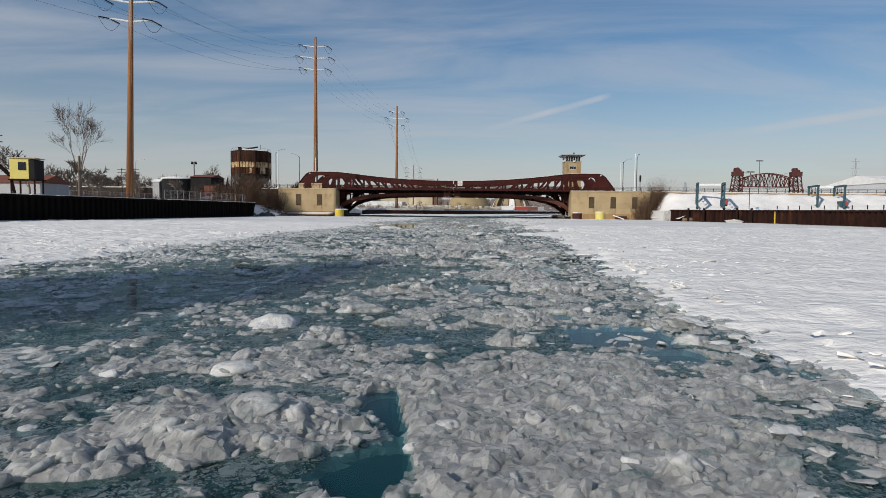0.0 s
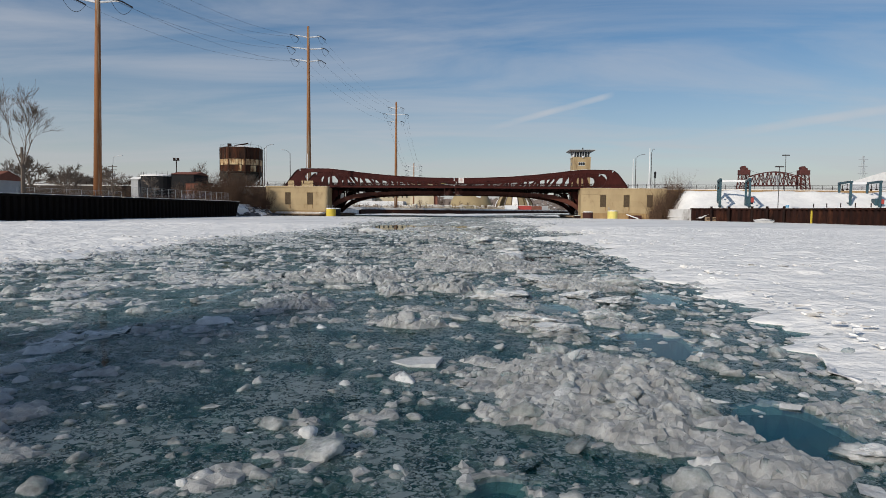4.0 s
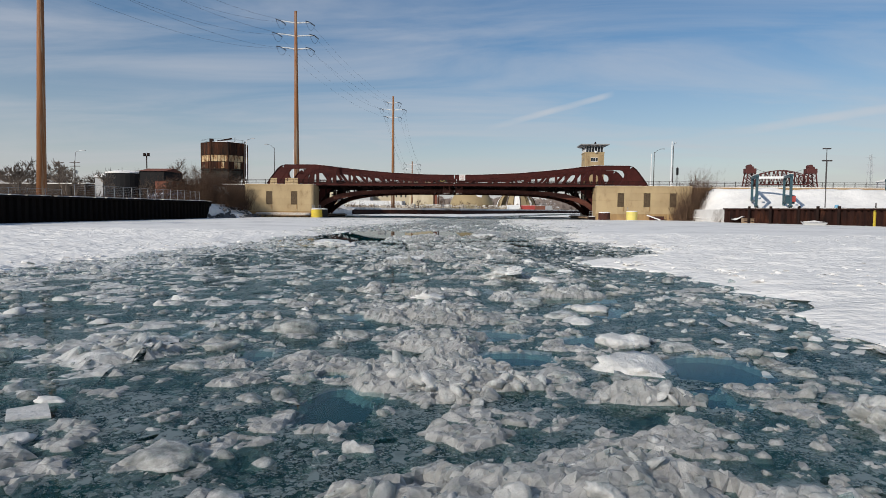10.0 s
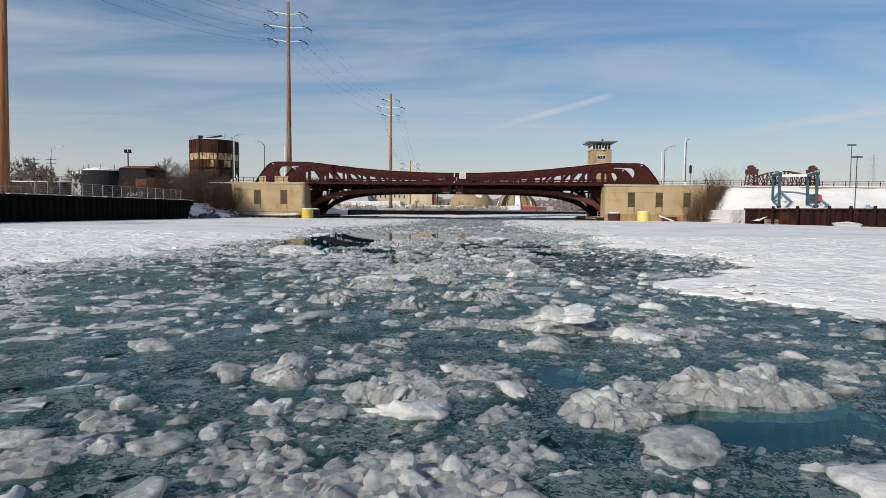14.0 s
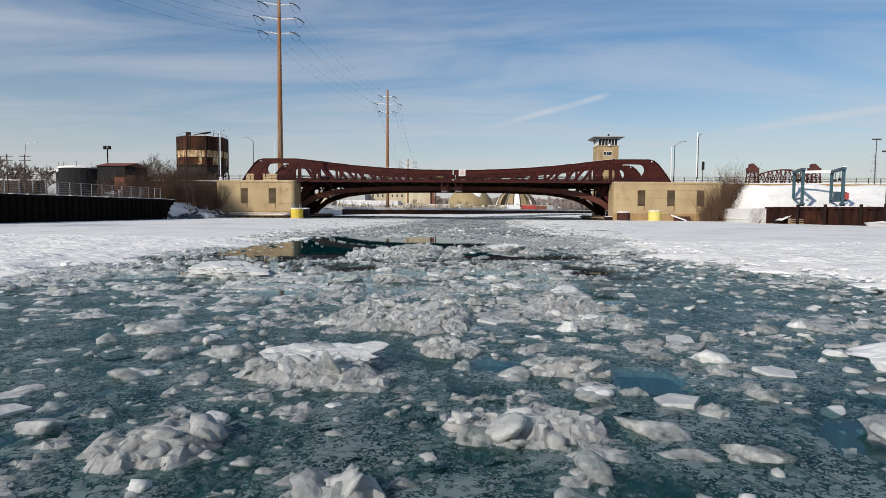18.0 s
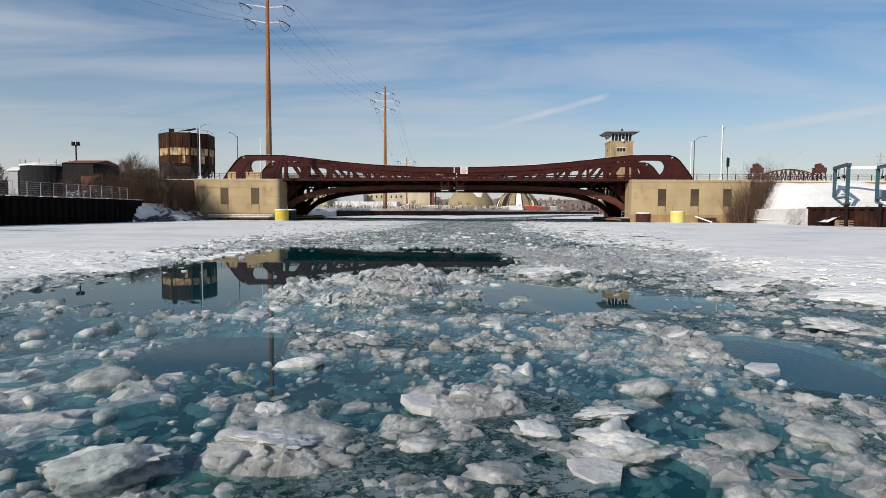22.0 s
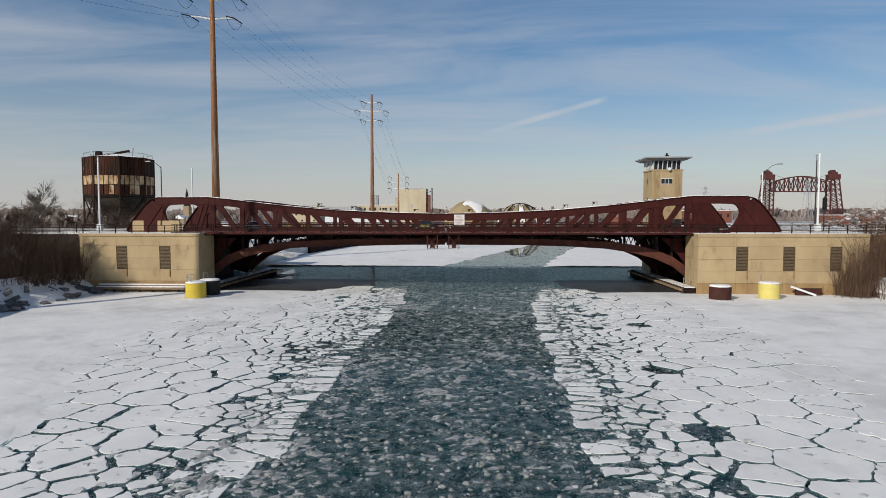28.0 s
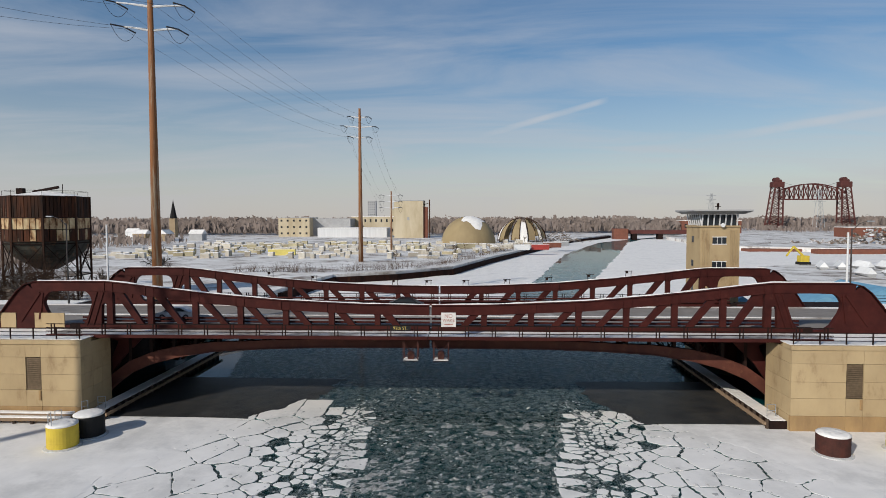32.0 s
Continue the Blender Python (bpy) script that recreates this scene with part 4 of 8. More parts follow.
for x in (-7.75, -4.75):
    cage = part("light_cage", Mesh().box(x - 0.75, x + 0.75, 178.0, 179.2, 5.95, 6.05), M_STEEL_AND_SHADE, bridge)
    m = Mesh()
    for dx in (-0.72, 0.72):
        for y in (178.05, 179.15):
            m.box(x + dx - 0.04, x + dx + 0.04, y - 0.04, y + 0.04, 6.05, 7.9)
    m.bar((x - 0.72, 178.05, 6.2), (x + 0.72, 178.05, 7.7), 0.06, 0.06).bar((x + 0.72, 178.05, 6.2), (x - 0.72, 178.05, 7.7), 0.06, 0.06)
    m.box(x - 0.3, x + 0.3, 178.3, 178.9, 6.05, 6.8)
    part("cage_bars", m, M_DRUM, cage)
    part("cage_snow", Mesh().box(x - 0.74, x + 0.74, 178.0, 179.2, 6.052, 6.1), M_SNOW, cage)


def lettering(text, x, y, z, size, mat, parent, name="lettering"):
    cu = bpy.data.curves.new(name, "FONT")
    cu.body, cu.size, cu.align_x, cu.align_y, cu.extrude = text, size, "CENTER", "CENTER", 0.004
    ob = new(name, cu)
    ob.data.materials.append(mat)
    ob.matrix_basis = pose(x, y, z, 90, 0, 0)
    ob.parent = parent
    return ob


sign = part("notice_board", Mesh().box(-4.72, -3.28, 178.28, 178.34, 9.35, 10.75), M_SIGNWHITE, bridge, "white notice board with faded red lettering")
lettering("NO", -4.0, 178.27, 10.4, 0.5, M_LETTER, sign)
lettering("WAKE", -4.0, 178.27, 9.98, 0.42, M_LETTER, sign)
part("faded_line", Mesh().box(-4.4, -3.6, 178.268, 178.278, 9.55, 9.64), M_LETTER, sign)
street = part("street_sign", Mesh().box(-9.75, -7.75, 178.3, 178.36, 8.95, 9.42), M_SIGNBLACK, bridge, "black street name board with pale letters")
lettering("95th ST.", -8.75, 178.29, 9.18, 0.42, M_SIGNGOLD, street)


# piers
def pier(name, x0, x1, inner, louvres, label):
    p = thing(name, label, "bridge pier")
    y0, y1, top = 176.3, 206.0, 8.15
    part("core", Mesh().box(x0 + 0.25, x1 - 0.25, y0 + 0.25, y0 + 5.0, -1.5, top), M_CONCRETE_STAIN, p)
    # pit wall coloured near black in place of the shade behind the leaf
    part("leaf_pit", Mesh().box(x0 + (0 if inner > 0 else 7.0), x1 - (7.0 if inner > 0 else 0), y0 + 5.0, y1, -1.5, top), M_STEEL_AND_SHADE, p, "pit wall behind the leaf, its shade painted in near-black")
    # facing panels laid in courses, with open joints
    xs = sorted({x0, x1, *[a for l in louvres for a in (l - 0.78, l + 0.78)]})
    zs = [0.0, 1.55, 3.2, 4.75, 6.45, 7.75]
    for i in range(len(xs) - 1):
        a, b = xs[i], xs[i + 1]
        is_l = any(abs((a + b) / 2 - l) < 0.1 for l in louvres)
        for z0, z1 in zip(zs, zs[1:]):
            if is_l and 3.1 < (z0 + z1) / 2 < 6.45:
                continue
            part("facing_panel", Mesh().box(a + 0.012, b - 0.012, y0, y0 + 0.3, z0 - (0.6 if z0 == 0 else 0) + 0.012, z1 - 0.012), M_CONCRETE_STAIN if z0 == 0 else M_CONCRETE, p)
    xi = x1 if inner > 0 else x0
    for k in range(3):
        ya, yb = y0 + 0.3 + k * 1.55, y0 + 0.3 + (k + 1) * 1.55
        for z0, z1 in zip(zs, zs[1:]):
            part("facing_panel", Mesh().box(*sorted((xi, xi - inner * 0.3)), ya + 0.012, yb - 0.012, z0 + 0.012, z1 - 0.012), M_CONCRETE, p)
    part("coping", Mesh().box(x0 - 0.08, x1 + 0.08, y0 - 0.1, y0 + 1.6, 7.75, 8.15, 0.03), M_CONCRETE, p)
    part("walk_top", Mesh().box(x0, x1, y0 + 0.3, Y_F - 0.4, 8.15, 8.2), M_SNOW, p, "snow trodden on the walk")
    for l in louvres:
        f = part("louvre", Mesh().box(l - 0.76, l + 0.76, y0 + 0.16, y0 + 0.24, 3.22, 6.43), M_STEEL_AND_SHADE, p, "brown metal louvre")
        for k in range(16):
            z = 3.3 + k * 0.195
            part("slat", Mesh().add([(l - 0.72, y0 + 0.02, z), (l + 0.72, y0 + 0.02, z), (l + 0.72, y0 + 0.15, z + 0.15), (l - 0.72, y0 + 0.15, z + 0.15), (l - 0.72, y0 + 0.02, z - 0.02), (l + 0.72, y0 + 0.02, z - 0.02), (l + 0.72, y0 + 0.15, z + 0.13), (l - 0.72, y0 + 0.15, z + 0.13)],
                                    [(0, 1, 2, 3), (7, 6, 5, 4), (4, 5, 1, 0), (1, 5, 6, 2), (3, 2, 6, 7), (4, 0, 3, 7)]), M_LOUVRE, f)
        part("drain_box", Mesh().box(l + 0.5, l + 0.74, y0 - 0.12, y0 + 0.02, 2.2, 3.15, 0.03), M_CONCRETE_STAIN, p)
    # walk railing on the pier
    yo = y0 + 0.35
    n = int((x1 - x0) / 2.4)
    for k in range(n + 1):
        x = x0 + 0.3 + (x1 - x0 - 0.6) * k / n
        part("rail_post", Mesh().box(x - 0.05, x + 0.05, yo - 0.05, yo + 0.05, 8.2, 9.3), M_STEEL_AND_SHADE, p)
    for z in (8.55, 8.9, 9.25):
        part("rail", Mesh().box(x0, x1, yo - 0.03, yo + 0.03, z - 0.03, z + 0.03), M_STEEL_AND_SHADE, p)
    return p


pier_l = pier("bridge_pier", -57.0, -40.0, 1, [-51.0, -44.85], "tan concrete bridge pier with two louvred vents")
pier_r = pier("bridge_pier", 27.9, 50.0, -1, [33.65, 39.75, 45.8], "tan concrete bridge pier with three louvred vents")
# small blocked windows at the foot of the left tail
for x0, x1 in ((-52.7, -51.0), (-48.9, -45.6)):
    part("blocked_opening", Mesh().box(x0, x1, Y_F - 0.34, Y_F - 0.24, 8.3, 9.9), M_CONCRETE, bridge, "tan boarded panel at the foot of the tail plate")


def fender(x, y0, y1, s):
    """The timber ledge along the water at the inner face of a pier."""
    m = thing("pier_fender", "snow-topped timber and steel fender along the pier foot", "fender")
    part("ledge", Mesh().box(*sorted((x, x + s * 1.6)), y0, y1, -0.6, 0.85), M_STEEL_AND_SHADE, m)
    for k in range(int((y1 - y0) / 1.3)):
        y = y0 + 0.2 + 1.3 * k
        part("fender_pile", Mesh().tube((x + s * 1.75, y, -0.8), (x + s * 1.75, y, 0.95), 0.17), M_WOODPOLE, m)
    part("wale", Mesh().box(*sorted((x + s * 1.92, x + s * 2.1)), y0, y1, 0.45, 0.75), M_WOOD, m)
    part("ledge_snow", Mesh().box(*sorted((x + s * 0.1, x + s * 1.5)), y0 + 0.1, y1, 0.852, 0.95), M_SNOW, m)
    part("ladder_frame", Mesh().tube((x + s * 0.5, y0 + 1.2, 0.95), (x + s * 0.5, y0 + 1.2, 2.1), 0.04).tube((x + s * 1.3, y0 + 1.2, 0.95), (x + s * 1.3, y0 + 1.2, 2.1), 0.04).tube((x + s * 0.5, y0 + 1.2, 2.1), (x + s * 1.3, y0 + 1.2, 2.1), 0.04).tube((x + s * 0.5, y0 + 1.2, 1.5), (x + s * 1.3, y0 + 1.2, 1.5), 0.035), M_GALV, m)


fender(-40.0, 176.8, 205, 1)
fender(27.9, 176.8, 205, -1)
walkway = thing("fender_walk", "long snow-capped timber walk along the pier front", "fender")
part("beam", Mesh().box(-54, -40.6, 175.0, 175.35, 0.5, 0.8), M_WOOD, walkway)
part("beam_snow", Mesh().box(-54, -40.6, 174.98, 175.37, 0.802, 0.93), M_SNOW, walkway)
part("beam", Mesh().box(-54, -40.6, 175.6, 176.0, 0.75, 1.05), M_WOOD, walkway)
part("beam_snow", Mesh().box(-54, -40.6, 175.58, 176.02, 1.052, 1.2), M_SNOW, walkway)
for k in range(8):
    part("pile", Mesh().tube((-53.5 + 1.8 * k, 175.4, -0.8), (-53.5 + 1.8 * k, 175.4, 0.7), 0.18), M_WOODPOLE, walkway)


def drum(name, x, y, r, h, mat, label, rails):
    d = thing(name, label, "dolphin", at=(x, y, 0))
    part("shell", Mesh().lathe(0, 0, [(r, -0.8), (r, h * 0.3), (r * 1.01, h * 0.32), (r, h * 0.34), (r, h - 0.08), (r * 0.98, h)], 32), mat, d, smooth=False)
    part("snow_cap", Mesh().lathe(0, 0, [(r * 1.0, h + 0.004), (r * 1.0, h + 0.1), (r * 0.85, h + 0.2), (r * 0.4, h + 0.24)], 32), M_SNOW, d, smooth=True)
    part("ice_collar", Mesh().lathe(0, 0, [(r * 1.25, -0.1), (r * 1.22, 0.14), (r * 1.02, 0.2)], 26), M_ICE_WHITE, d)
    if rails:
        for k in range(rails):
            a = 2.2 + k * 0.9
            px, py = r * 0.85 * math.cos(a), r * 0.85 * math.sin(a)
            qx, qy = r * 0.85 * math.cos(a + 0.5), r * 0.85 * math.sin(a + 0.5)
            part("grab_rail", Mesh().tube((px, py, h), (px, py, h + 1.0), 0.03).tube((qx, qy, h), (qx, qy, h + 1.0), 0.03).tube((px, py, h + 1.0), (qx, qy, h + 1.0), 0.03).tube((px, py, h + 0.5), (qx, qy, h + 0.5), 0.025), M_GALV, d)
    return d


drum("mooring_dolphin", -37.6, 169.9, 1.25, 2.05, M_YELLOW, "yellow-painted steel mooring dolphin with rails and a snow cap", 3)
drum("mooring_dolphin", -37.0, 172.7, 1.3, 2.05, M_SIGNBLACK, "black steel mooring dolphin with a snow cap", 1)
drum("mooring_dolphin", 35.2, 172.0, 1.25, 2.05, M_YELLOW_PALE, "pale yellow mooring dolphin with a snow cap", 1)
drum("mooring_dolphin", 28.75, 171.0, 1.3, 1.75, M_DRUM, "dark brown rusted mooring dolphin with a snow cap", 0)
brace = thing("timber_brace", "white-edged fallen timber leaning at the pier foot", "timber")
part("beam", Mesh().bar((39.5, 175.2, 1.3), (42.5, 174.8, 0.2), 0.3, 0.25), M_WHITE, brace)
part("beam", Mesh().bar((40.2, 175.4, 0.6), (43.5, 175.4, 0.6), 0.3, 0.9), M_DRUM, brace)

# the bridge tender's tower
tower = thing("bridge_tower", "tan concrete bridge tender's tower with a glazed cabin and flat roof", "control tower")
TX0, TX1, TY0, TY1 = 30.1, 35.5, 205.6, 211.0
part("shaft", Mesh().box(TX0, TX1, TY0, TY1, -1, 18.6), M_CONCRETE, tower)
for k in range(5):
    for sx in (TX0 + 0.35 + 0.22 * k, TX1 - 0.35 - 0.22 * k):
        part("fluting", Mesh().box(sx - 0.06, sx + 0.06, TY0 - 0.05, TY0 + 0.01, 9, 18.2), M_CONCRETE, tower)
for z in (16.3, 12.9):
    w = part("window", Mesh().box(31.8, 33.7, TY0 - 0.02, TY0 + 0.1, z, z + 0.9), M_WIN, tower)
    part("frame", Mesh().box(31.74, 33.76, TY0 - 0.05, TY0 - 0.021, z + 0.9, z + 1.0).box(31.74, 33.76, TY0 - 0.05, TY0 - 0.021, z - 0.1, z).box(32.4, 32.46, TY0 - 0.05, TY0 - 0.021, z, z + 0.9).box(33.04, 33.1, TY0 - 0.05, TY0 - 0.021, z, z + 0.9), M_WHITE, w)
for z in (16.4, 13.0, 9.5):
    w = part("window", Mesh().box(TX0 - 0.02, TX0 + 0.1, 208.0, 208.8, z, z + 0.9), M_WIN, tower)
    part("frame", Mesh().box(TX0 - 0.05, TX0 - 0.021, 207.9, 208.9, z - 0.12, z), M_CONCRETE, w)
part("parapet", Mesh().box(TX0 - 0.12, TX1 + 0.12, TY0 - 0.12, TY1 + 0.12, 18.6, 18.85), M_CONCRETE, tower)
part("cabin", Mesh().box(TX0 + 0.35, TX1 - 0.35, TY0 + 0.35, TY1 - 0.35, 18.85, 20.4), M_WIN, tower, "dark glazed cabin")
for k in range(7):
    x = TX0 + 0.3 + (TX1 - TX0 - 0.6) * k / 6
    part("mullion", Mesh().bar((x, TY0 + 0.25, 18.85), (x, TY0 - 0.05, 20.5), 0.16, 0.14), M_LIGHTGREY, tower)
    y = TY0 + 0.3 + (TY1 - TY0 - 0.6) * k / 6
    part("mullion", Mesh().bar((TX0 + 0.25, y, 18.85), (TX0 - 0.05, y, 20.5), 0.16, 0.14), M_LIGHTGREY, tower)
part("horn", Mesh().tube((33.0, TY0 - 0.5, 18.9), (33.0, TY0 + 0.2, 18.9), 0.3, 0.12, 12), M_WHITE, tower)
part("roof", Mesh().add([(TX0 - 0.5, TY0 - 0.5, 20.45), (TX1 + 0.5, TY0 - 0.5, 20.45), (TX1 + 0.5, TY1 + 0.5, 20.45), (TX0 - 0.5, TY1 + 0.5, 20.45), (TX0 - 1.3, TY0 - 1.3, 20.85), (TX1 + 1.3, TY0 - 1.3, 20.85), (TX1 + 1.3, TY1 + 1.3, 20.85), (TX0 - 1.3, TY1 + 1.3, 20.85), (TX0 - 1.3, TY0 - 1.3, 21.05), (TX1 + 1.3, TY0 - 1.3, 21.05), (TX1 + 1.3, TY1 + 1.3, 21.05), (TX0 - 1.3, TY1 + 1.3, 21.05)],
     [(3, 2, 1, 0), (0, 1, 5, 4), (1, 2, 6, 5), (2, 3, 7, 6), (3, 0, 4, 7), (4, 5, 9, 8), (5, 6, 10, 9), (6, 7, 11, 10), (7, 4, 8, 11), (8, 9, 10, 11)]), M_GREY, tower, "grey flat roof with splayed eaves")
part("beacon", Mesh().tube((33.4, 208, 21.05), (33.4, 208, 21.5), 0.12).box(33.1, 33.7, 207.7, 208.3, 21.5, 21.6).tube((33.4, 208, 21.6), (33.4, 208, 22.0), 0.18), M_STEEL_AND_SHADE, tower)

# ---- left bank ----
def sheet_piling(name, pts, top, mat, label, capsnow=True):
    """A wall of steel sheet piles: each pan is a piece of its own under a cap beam."""
    w = thing(name, label, "retaining wall", kind="structure")
    pan = Mesh().plate([(0, -1.2), (1.16, -1.2), (1.16, top), (0, top)], [], 0.0, 0.06)
    web = Mesh().add([(0, 0, -1.2), (0.18, 0.32, -1.2), (0.7, 0.32, -1.2), (0.88, 0, -1.2), (1.2, 0, -1.2), (0, 0, top), (0.18, 0.32, top), (0.7, 0.32, top), (0.88, 0, top), (1.2, 0, top)],
                     [(k, k + 1, k + 6, k + 5) for k in range(4)])
    data = web.data("sheet_pile", mat)
    for (ax, ay), (bx, by) in zip(pts, pts[1:]):
        L = math.hypot(bx - ax, by - ay)
        a = math.degrees(math.atan2(by - ay, bx - ax))
        n = int(L / 1.2)
        for k in range(n):
            ob = new("sheet_pile", data)
            ob.matrix_basis = pose(ax + (bx - ax) * k / n, ay + (by - ay) * k / n, 0, 0, 0, a) @ Matrix.Diagonal((L / n / 1.2, -1, 1, 1))
            ob.parent = w
        cap = Mesh().bar((ax, ay, top + 0.06), (bx, by, top + 0.06), 0.9, 0.3)
        part("cap_beam", cap, mat, w)
        if capsnow:
            m = Mesh()
            q = max(2, int(L / 2.5))
            for k in range(q):
                s, e = k / q, (k + 0.55 + 0.45 * rnd.random()) / q
                m.bar((ax + (bx - ax) * s, ay + (by - ay) * s, top + 0.25), (ax + (bx - ax) * e, ay + (by - ay) * e, top + 0.25), 0.5 + 0.35 * rnd.random(), 0.08)
            part("cap_snow", m, M_SNOW, w)
    return w


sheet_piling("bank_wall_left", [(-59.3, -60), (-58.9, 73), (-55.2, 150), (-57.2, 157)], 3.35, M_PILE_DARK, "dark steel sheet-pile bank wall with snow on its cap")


def tree(name, x, y, z, h, spread, mat, label, twigs=3, seed=1, lean=0.0, levels=4, r0=None, thin=0.03):
    """A bare tree: a tapered trunk, limbs that fork, and a crown of fine twigs."""
    r = random.Random(seed)
    t = thing(name, label, "tree", at=(x, y, z))
    trunk, crown = Mesh(), Mesh()

    def grow(p, d, L, rad, lev, mesh):
        n = 2 if lev > 1 else 1
        for _ in range(n):
            q = p + d * (L / n)
            mesh.tube(p, q, rad, rad * 0.72, 6 if lev > 2 else (4 if lev > 1 else 3))
            p, rad = q, rad * 0.72
            d = (d + Vector((r.uniform(-1, 1), r.uniform(-1, 1), r.uniform(-0.1, 0.5))) * 0.13).normalized()
        if lev == 0:
            return
        for k in range(r.randint(3, 4) + (twigs if lev <= 2 else 0)):
            a = r.uniform(0, 2 * math.pi)
            tilt = spread * r.uniform(0.5, 1.15)
            s = d.orthogonal().normalized()
            e = (d + tilt * (math.cos(a) * s + math.sin(a) * d.cross(s)) + Vector((0, 0, 0.12))).normalized()
            back = p - d * L * r.uniform(0, 0.55)
            grow(back, e, L * r.uniform(0.5, 0.8), max(rad * r.uniform(0.5, 0.75), thin), lev - 1, crown)

    grow(Vector((0, 0, -0.3)), Vector((lean, 0, 1)).normalized(), h * 0.36, r0 or h * 0.016, levels, trunk)
    part("trunk", trunk, mat, t)
    part("crown", crown, mat, t)
    return t


def bush(name, x, y, z, w, h, n, mat, label, seed=1, depth=None):
    """A thicket of thin bare stems."""
    r = random.Random(seed)
    n = int(n * 0.7)
    m = Mesh()
    for _ in range(n):
        bx, by = r.gauss(0, w * 0.33), r.gauss(0, (depth or w * 0.5) * 0.33)
        H = h * r.uniform(0.35, 1.0) * math.exp(-(bx / w) ** 2 * 1.2)
        p, d = Vector((bx, by, -0.2)), Vector((r.gauss(0, 0.22), r.gauss(0, 0.22), 1)).normalized()
        rad = r.uniform(0.016, 0.04)
        for k in range(3):
            q = p + d * H / 3
            m.tube(p, q, rad, rad * 0.7, 3)
            for _ in range(2):
                e = (d + Vector((r.gauss(0, 0.6), r.gauss(0, 0.6), r.uniform(0, 0.5)))).normalized()
                m.tube(q, q + e * H * r.uniform(0.12, 0.3), rad * 0.6, rad * 0.3, 3)
            p, rad = q, rad * 0.7
            d = (d + Vector((r.gauss(0, 0.15), r.gauss(0, 0.15), 0))).normalized()
    return thing(name, label, "bush", m, mat, at=(x, y, z))


tree("tree", -60.9, 92, 3.0, 20.0, 0.56, M_TWIG, "bare winter tree with a fine twiggy crown on the bank", 1, 11, 0.0, levels=5, thin=0.016)
for k, (x, y, h) in enumerate(((-99, 226, 13), (-104, 220, 14), (-95.5, 228, 12), (-110, 232, 15), (-82, 226, 11))):
    tree("tree", x, y, 3.0, h, 0.85, M_TWIG_RED, "dark bare tree beside the silo", 2, 330 + k, levels=4, thin=0.045)
tree("tree", -94, 222, 3.0, 18.5, 0.9, M_TWIG, "bare grey tree behind the boatyard", 3, 9, thin=0.045)
tree("tree", -100, 224, 3.0, 17.5, 0.9, M_TWIG, "bare grey tree behind the boatyard", 3, 10, thin=0.045)
tree("tree", -92, 130, 3.0, 12.0, 0.7, M_TWIG, "low spreading bare tree", 2, 14)
for k, (x, y, h) in enumerate(((-72, 108, 9), (-78, 104, 10), (-92, 118, 11), (-70, 140, 6), (-84, 150, 9), (-150, 235, 14), (-140, 250, 13), (-118, 232, 13), (-112, 246, 12), (-72, 215, 9), (-68, 222, 8), (-100, 262, 12), (-75, 258, 10), (-88, 128, 8), (-94, 150, 9), (-101, 158, 10), (-108, 170, 9), (-99, 175, 10), (-112, 185, 10), (-120, 200, 11), (-106, 198, 9), (-130, 214, 11), (-126, 190, 9))):
    tree("tree", x, y, 3.0, h * 1.3, 0.9, M_TWIG, "bare scrub tree on the bank", 2, 30 + k, levels=4, thin=0.05)
for k, (x, y, w, h, n) in enumerate(((-60, 168, 7, 7.5, 620), (-63, 172, 8, 9.5, 720), (-57.5, 172.5, 5, 6.5, 420), (-68, 176, 9, 9, 620), (-62, 162, 6, 5.5, 420), (-58.2, 175.2, 3.4, 7.5, 220), (-76, 177, 9, 8.5, 620), (-85, 177, 9, 7.5, 520), (-96, 177, 10, 7, 420), (-66, 160, 7, 5, 320), (-70, 168, 8, 7.5, 520))):
    bush("bush", x, y, 2.0, w, h, n, M_TWIG_RED, "dense red-brown leafless thicket beside the pier", 60 + k, depth=5)
for k in range(16):
    bush("bush", -62 - rnd.random() * 4, 96 + k * 3.4, 3.0, 2.6, 2.0, 60, M_TWIG_RED, "dry brown scrub on the bank wall", 90 + k)
for k, (x, y, h) in enumerate(((-62, 170, 11), (-67, 174, 12), (-58.5, 166, 8), (-94, 180, 11), (-97, 186, 11), (-89.5, 178, 9), (-73, 172, 10), (-80, 174, 9))):
    tree("tree", x, y, 2.5, h, 0.85, M_TWIG, "bare grey-brown tree among the thickets by the pier", 2, 230 + k)
for k, (x, y, w, h, n) in enumerate(((-86, 231, 8, 12.5, 700), (-92, 232, 7, 11, 500), (-80, 230, 6, 9, 400), (-60.5, 164, 6, 8, 600), (-64.5, 167, 7, 8.5, 600), (-57.8, 168, 4, 5.5, 420), (-71, 163, 7, 6.5, 420))):
    bush("bush", x, y, 2.6, w, h, n, M_TWIG_RED, "tall red-brown leafless thicket on the bank", 260 + k, depth=5)
# rubble and snow at the foot of the bank
rub = thing("riprap", "tumbled stone slabs half buried in snow at the bank foot", "rubble")
part("snow_slope", Mesh().add([(-55.0, 150, -0.2), (-52.2, 160, -0.2), (-53.8, 176.2, -0.2), (-58.2, 176.2, 3.1), (-58.0, 160, 3.1), (-56.2, 150, 3.1), (-56.0, 163, 1.3), (-56.3, 171, 1.6)],
                              [(0, 1, 6), (1, 2, 7), (1, 7, 6), (6, 7, 4), (7, 2, 3), (7, 3, 4), (0, 6, 5), (6, 4, 5)]), M_SNOW, rub)
slab = []
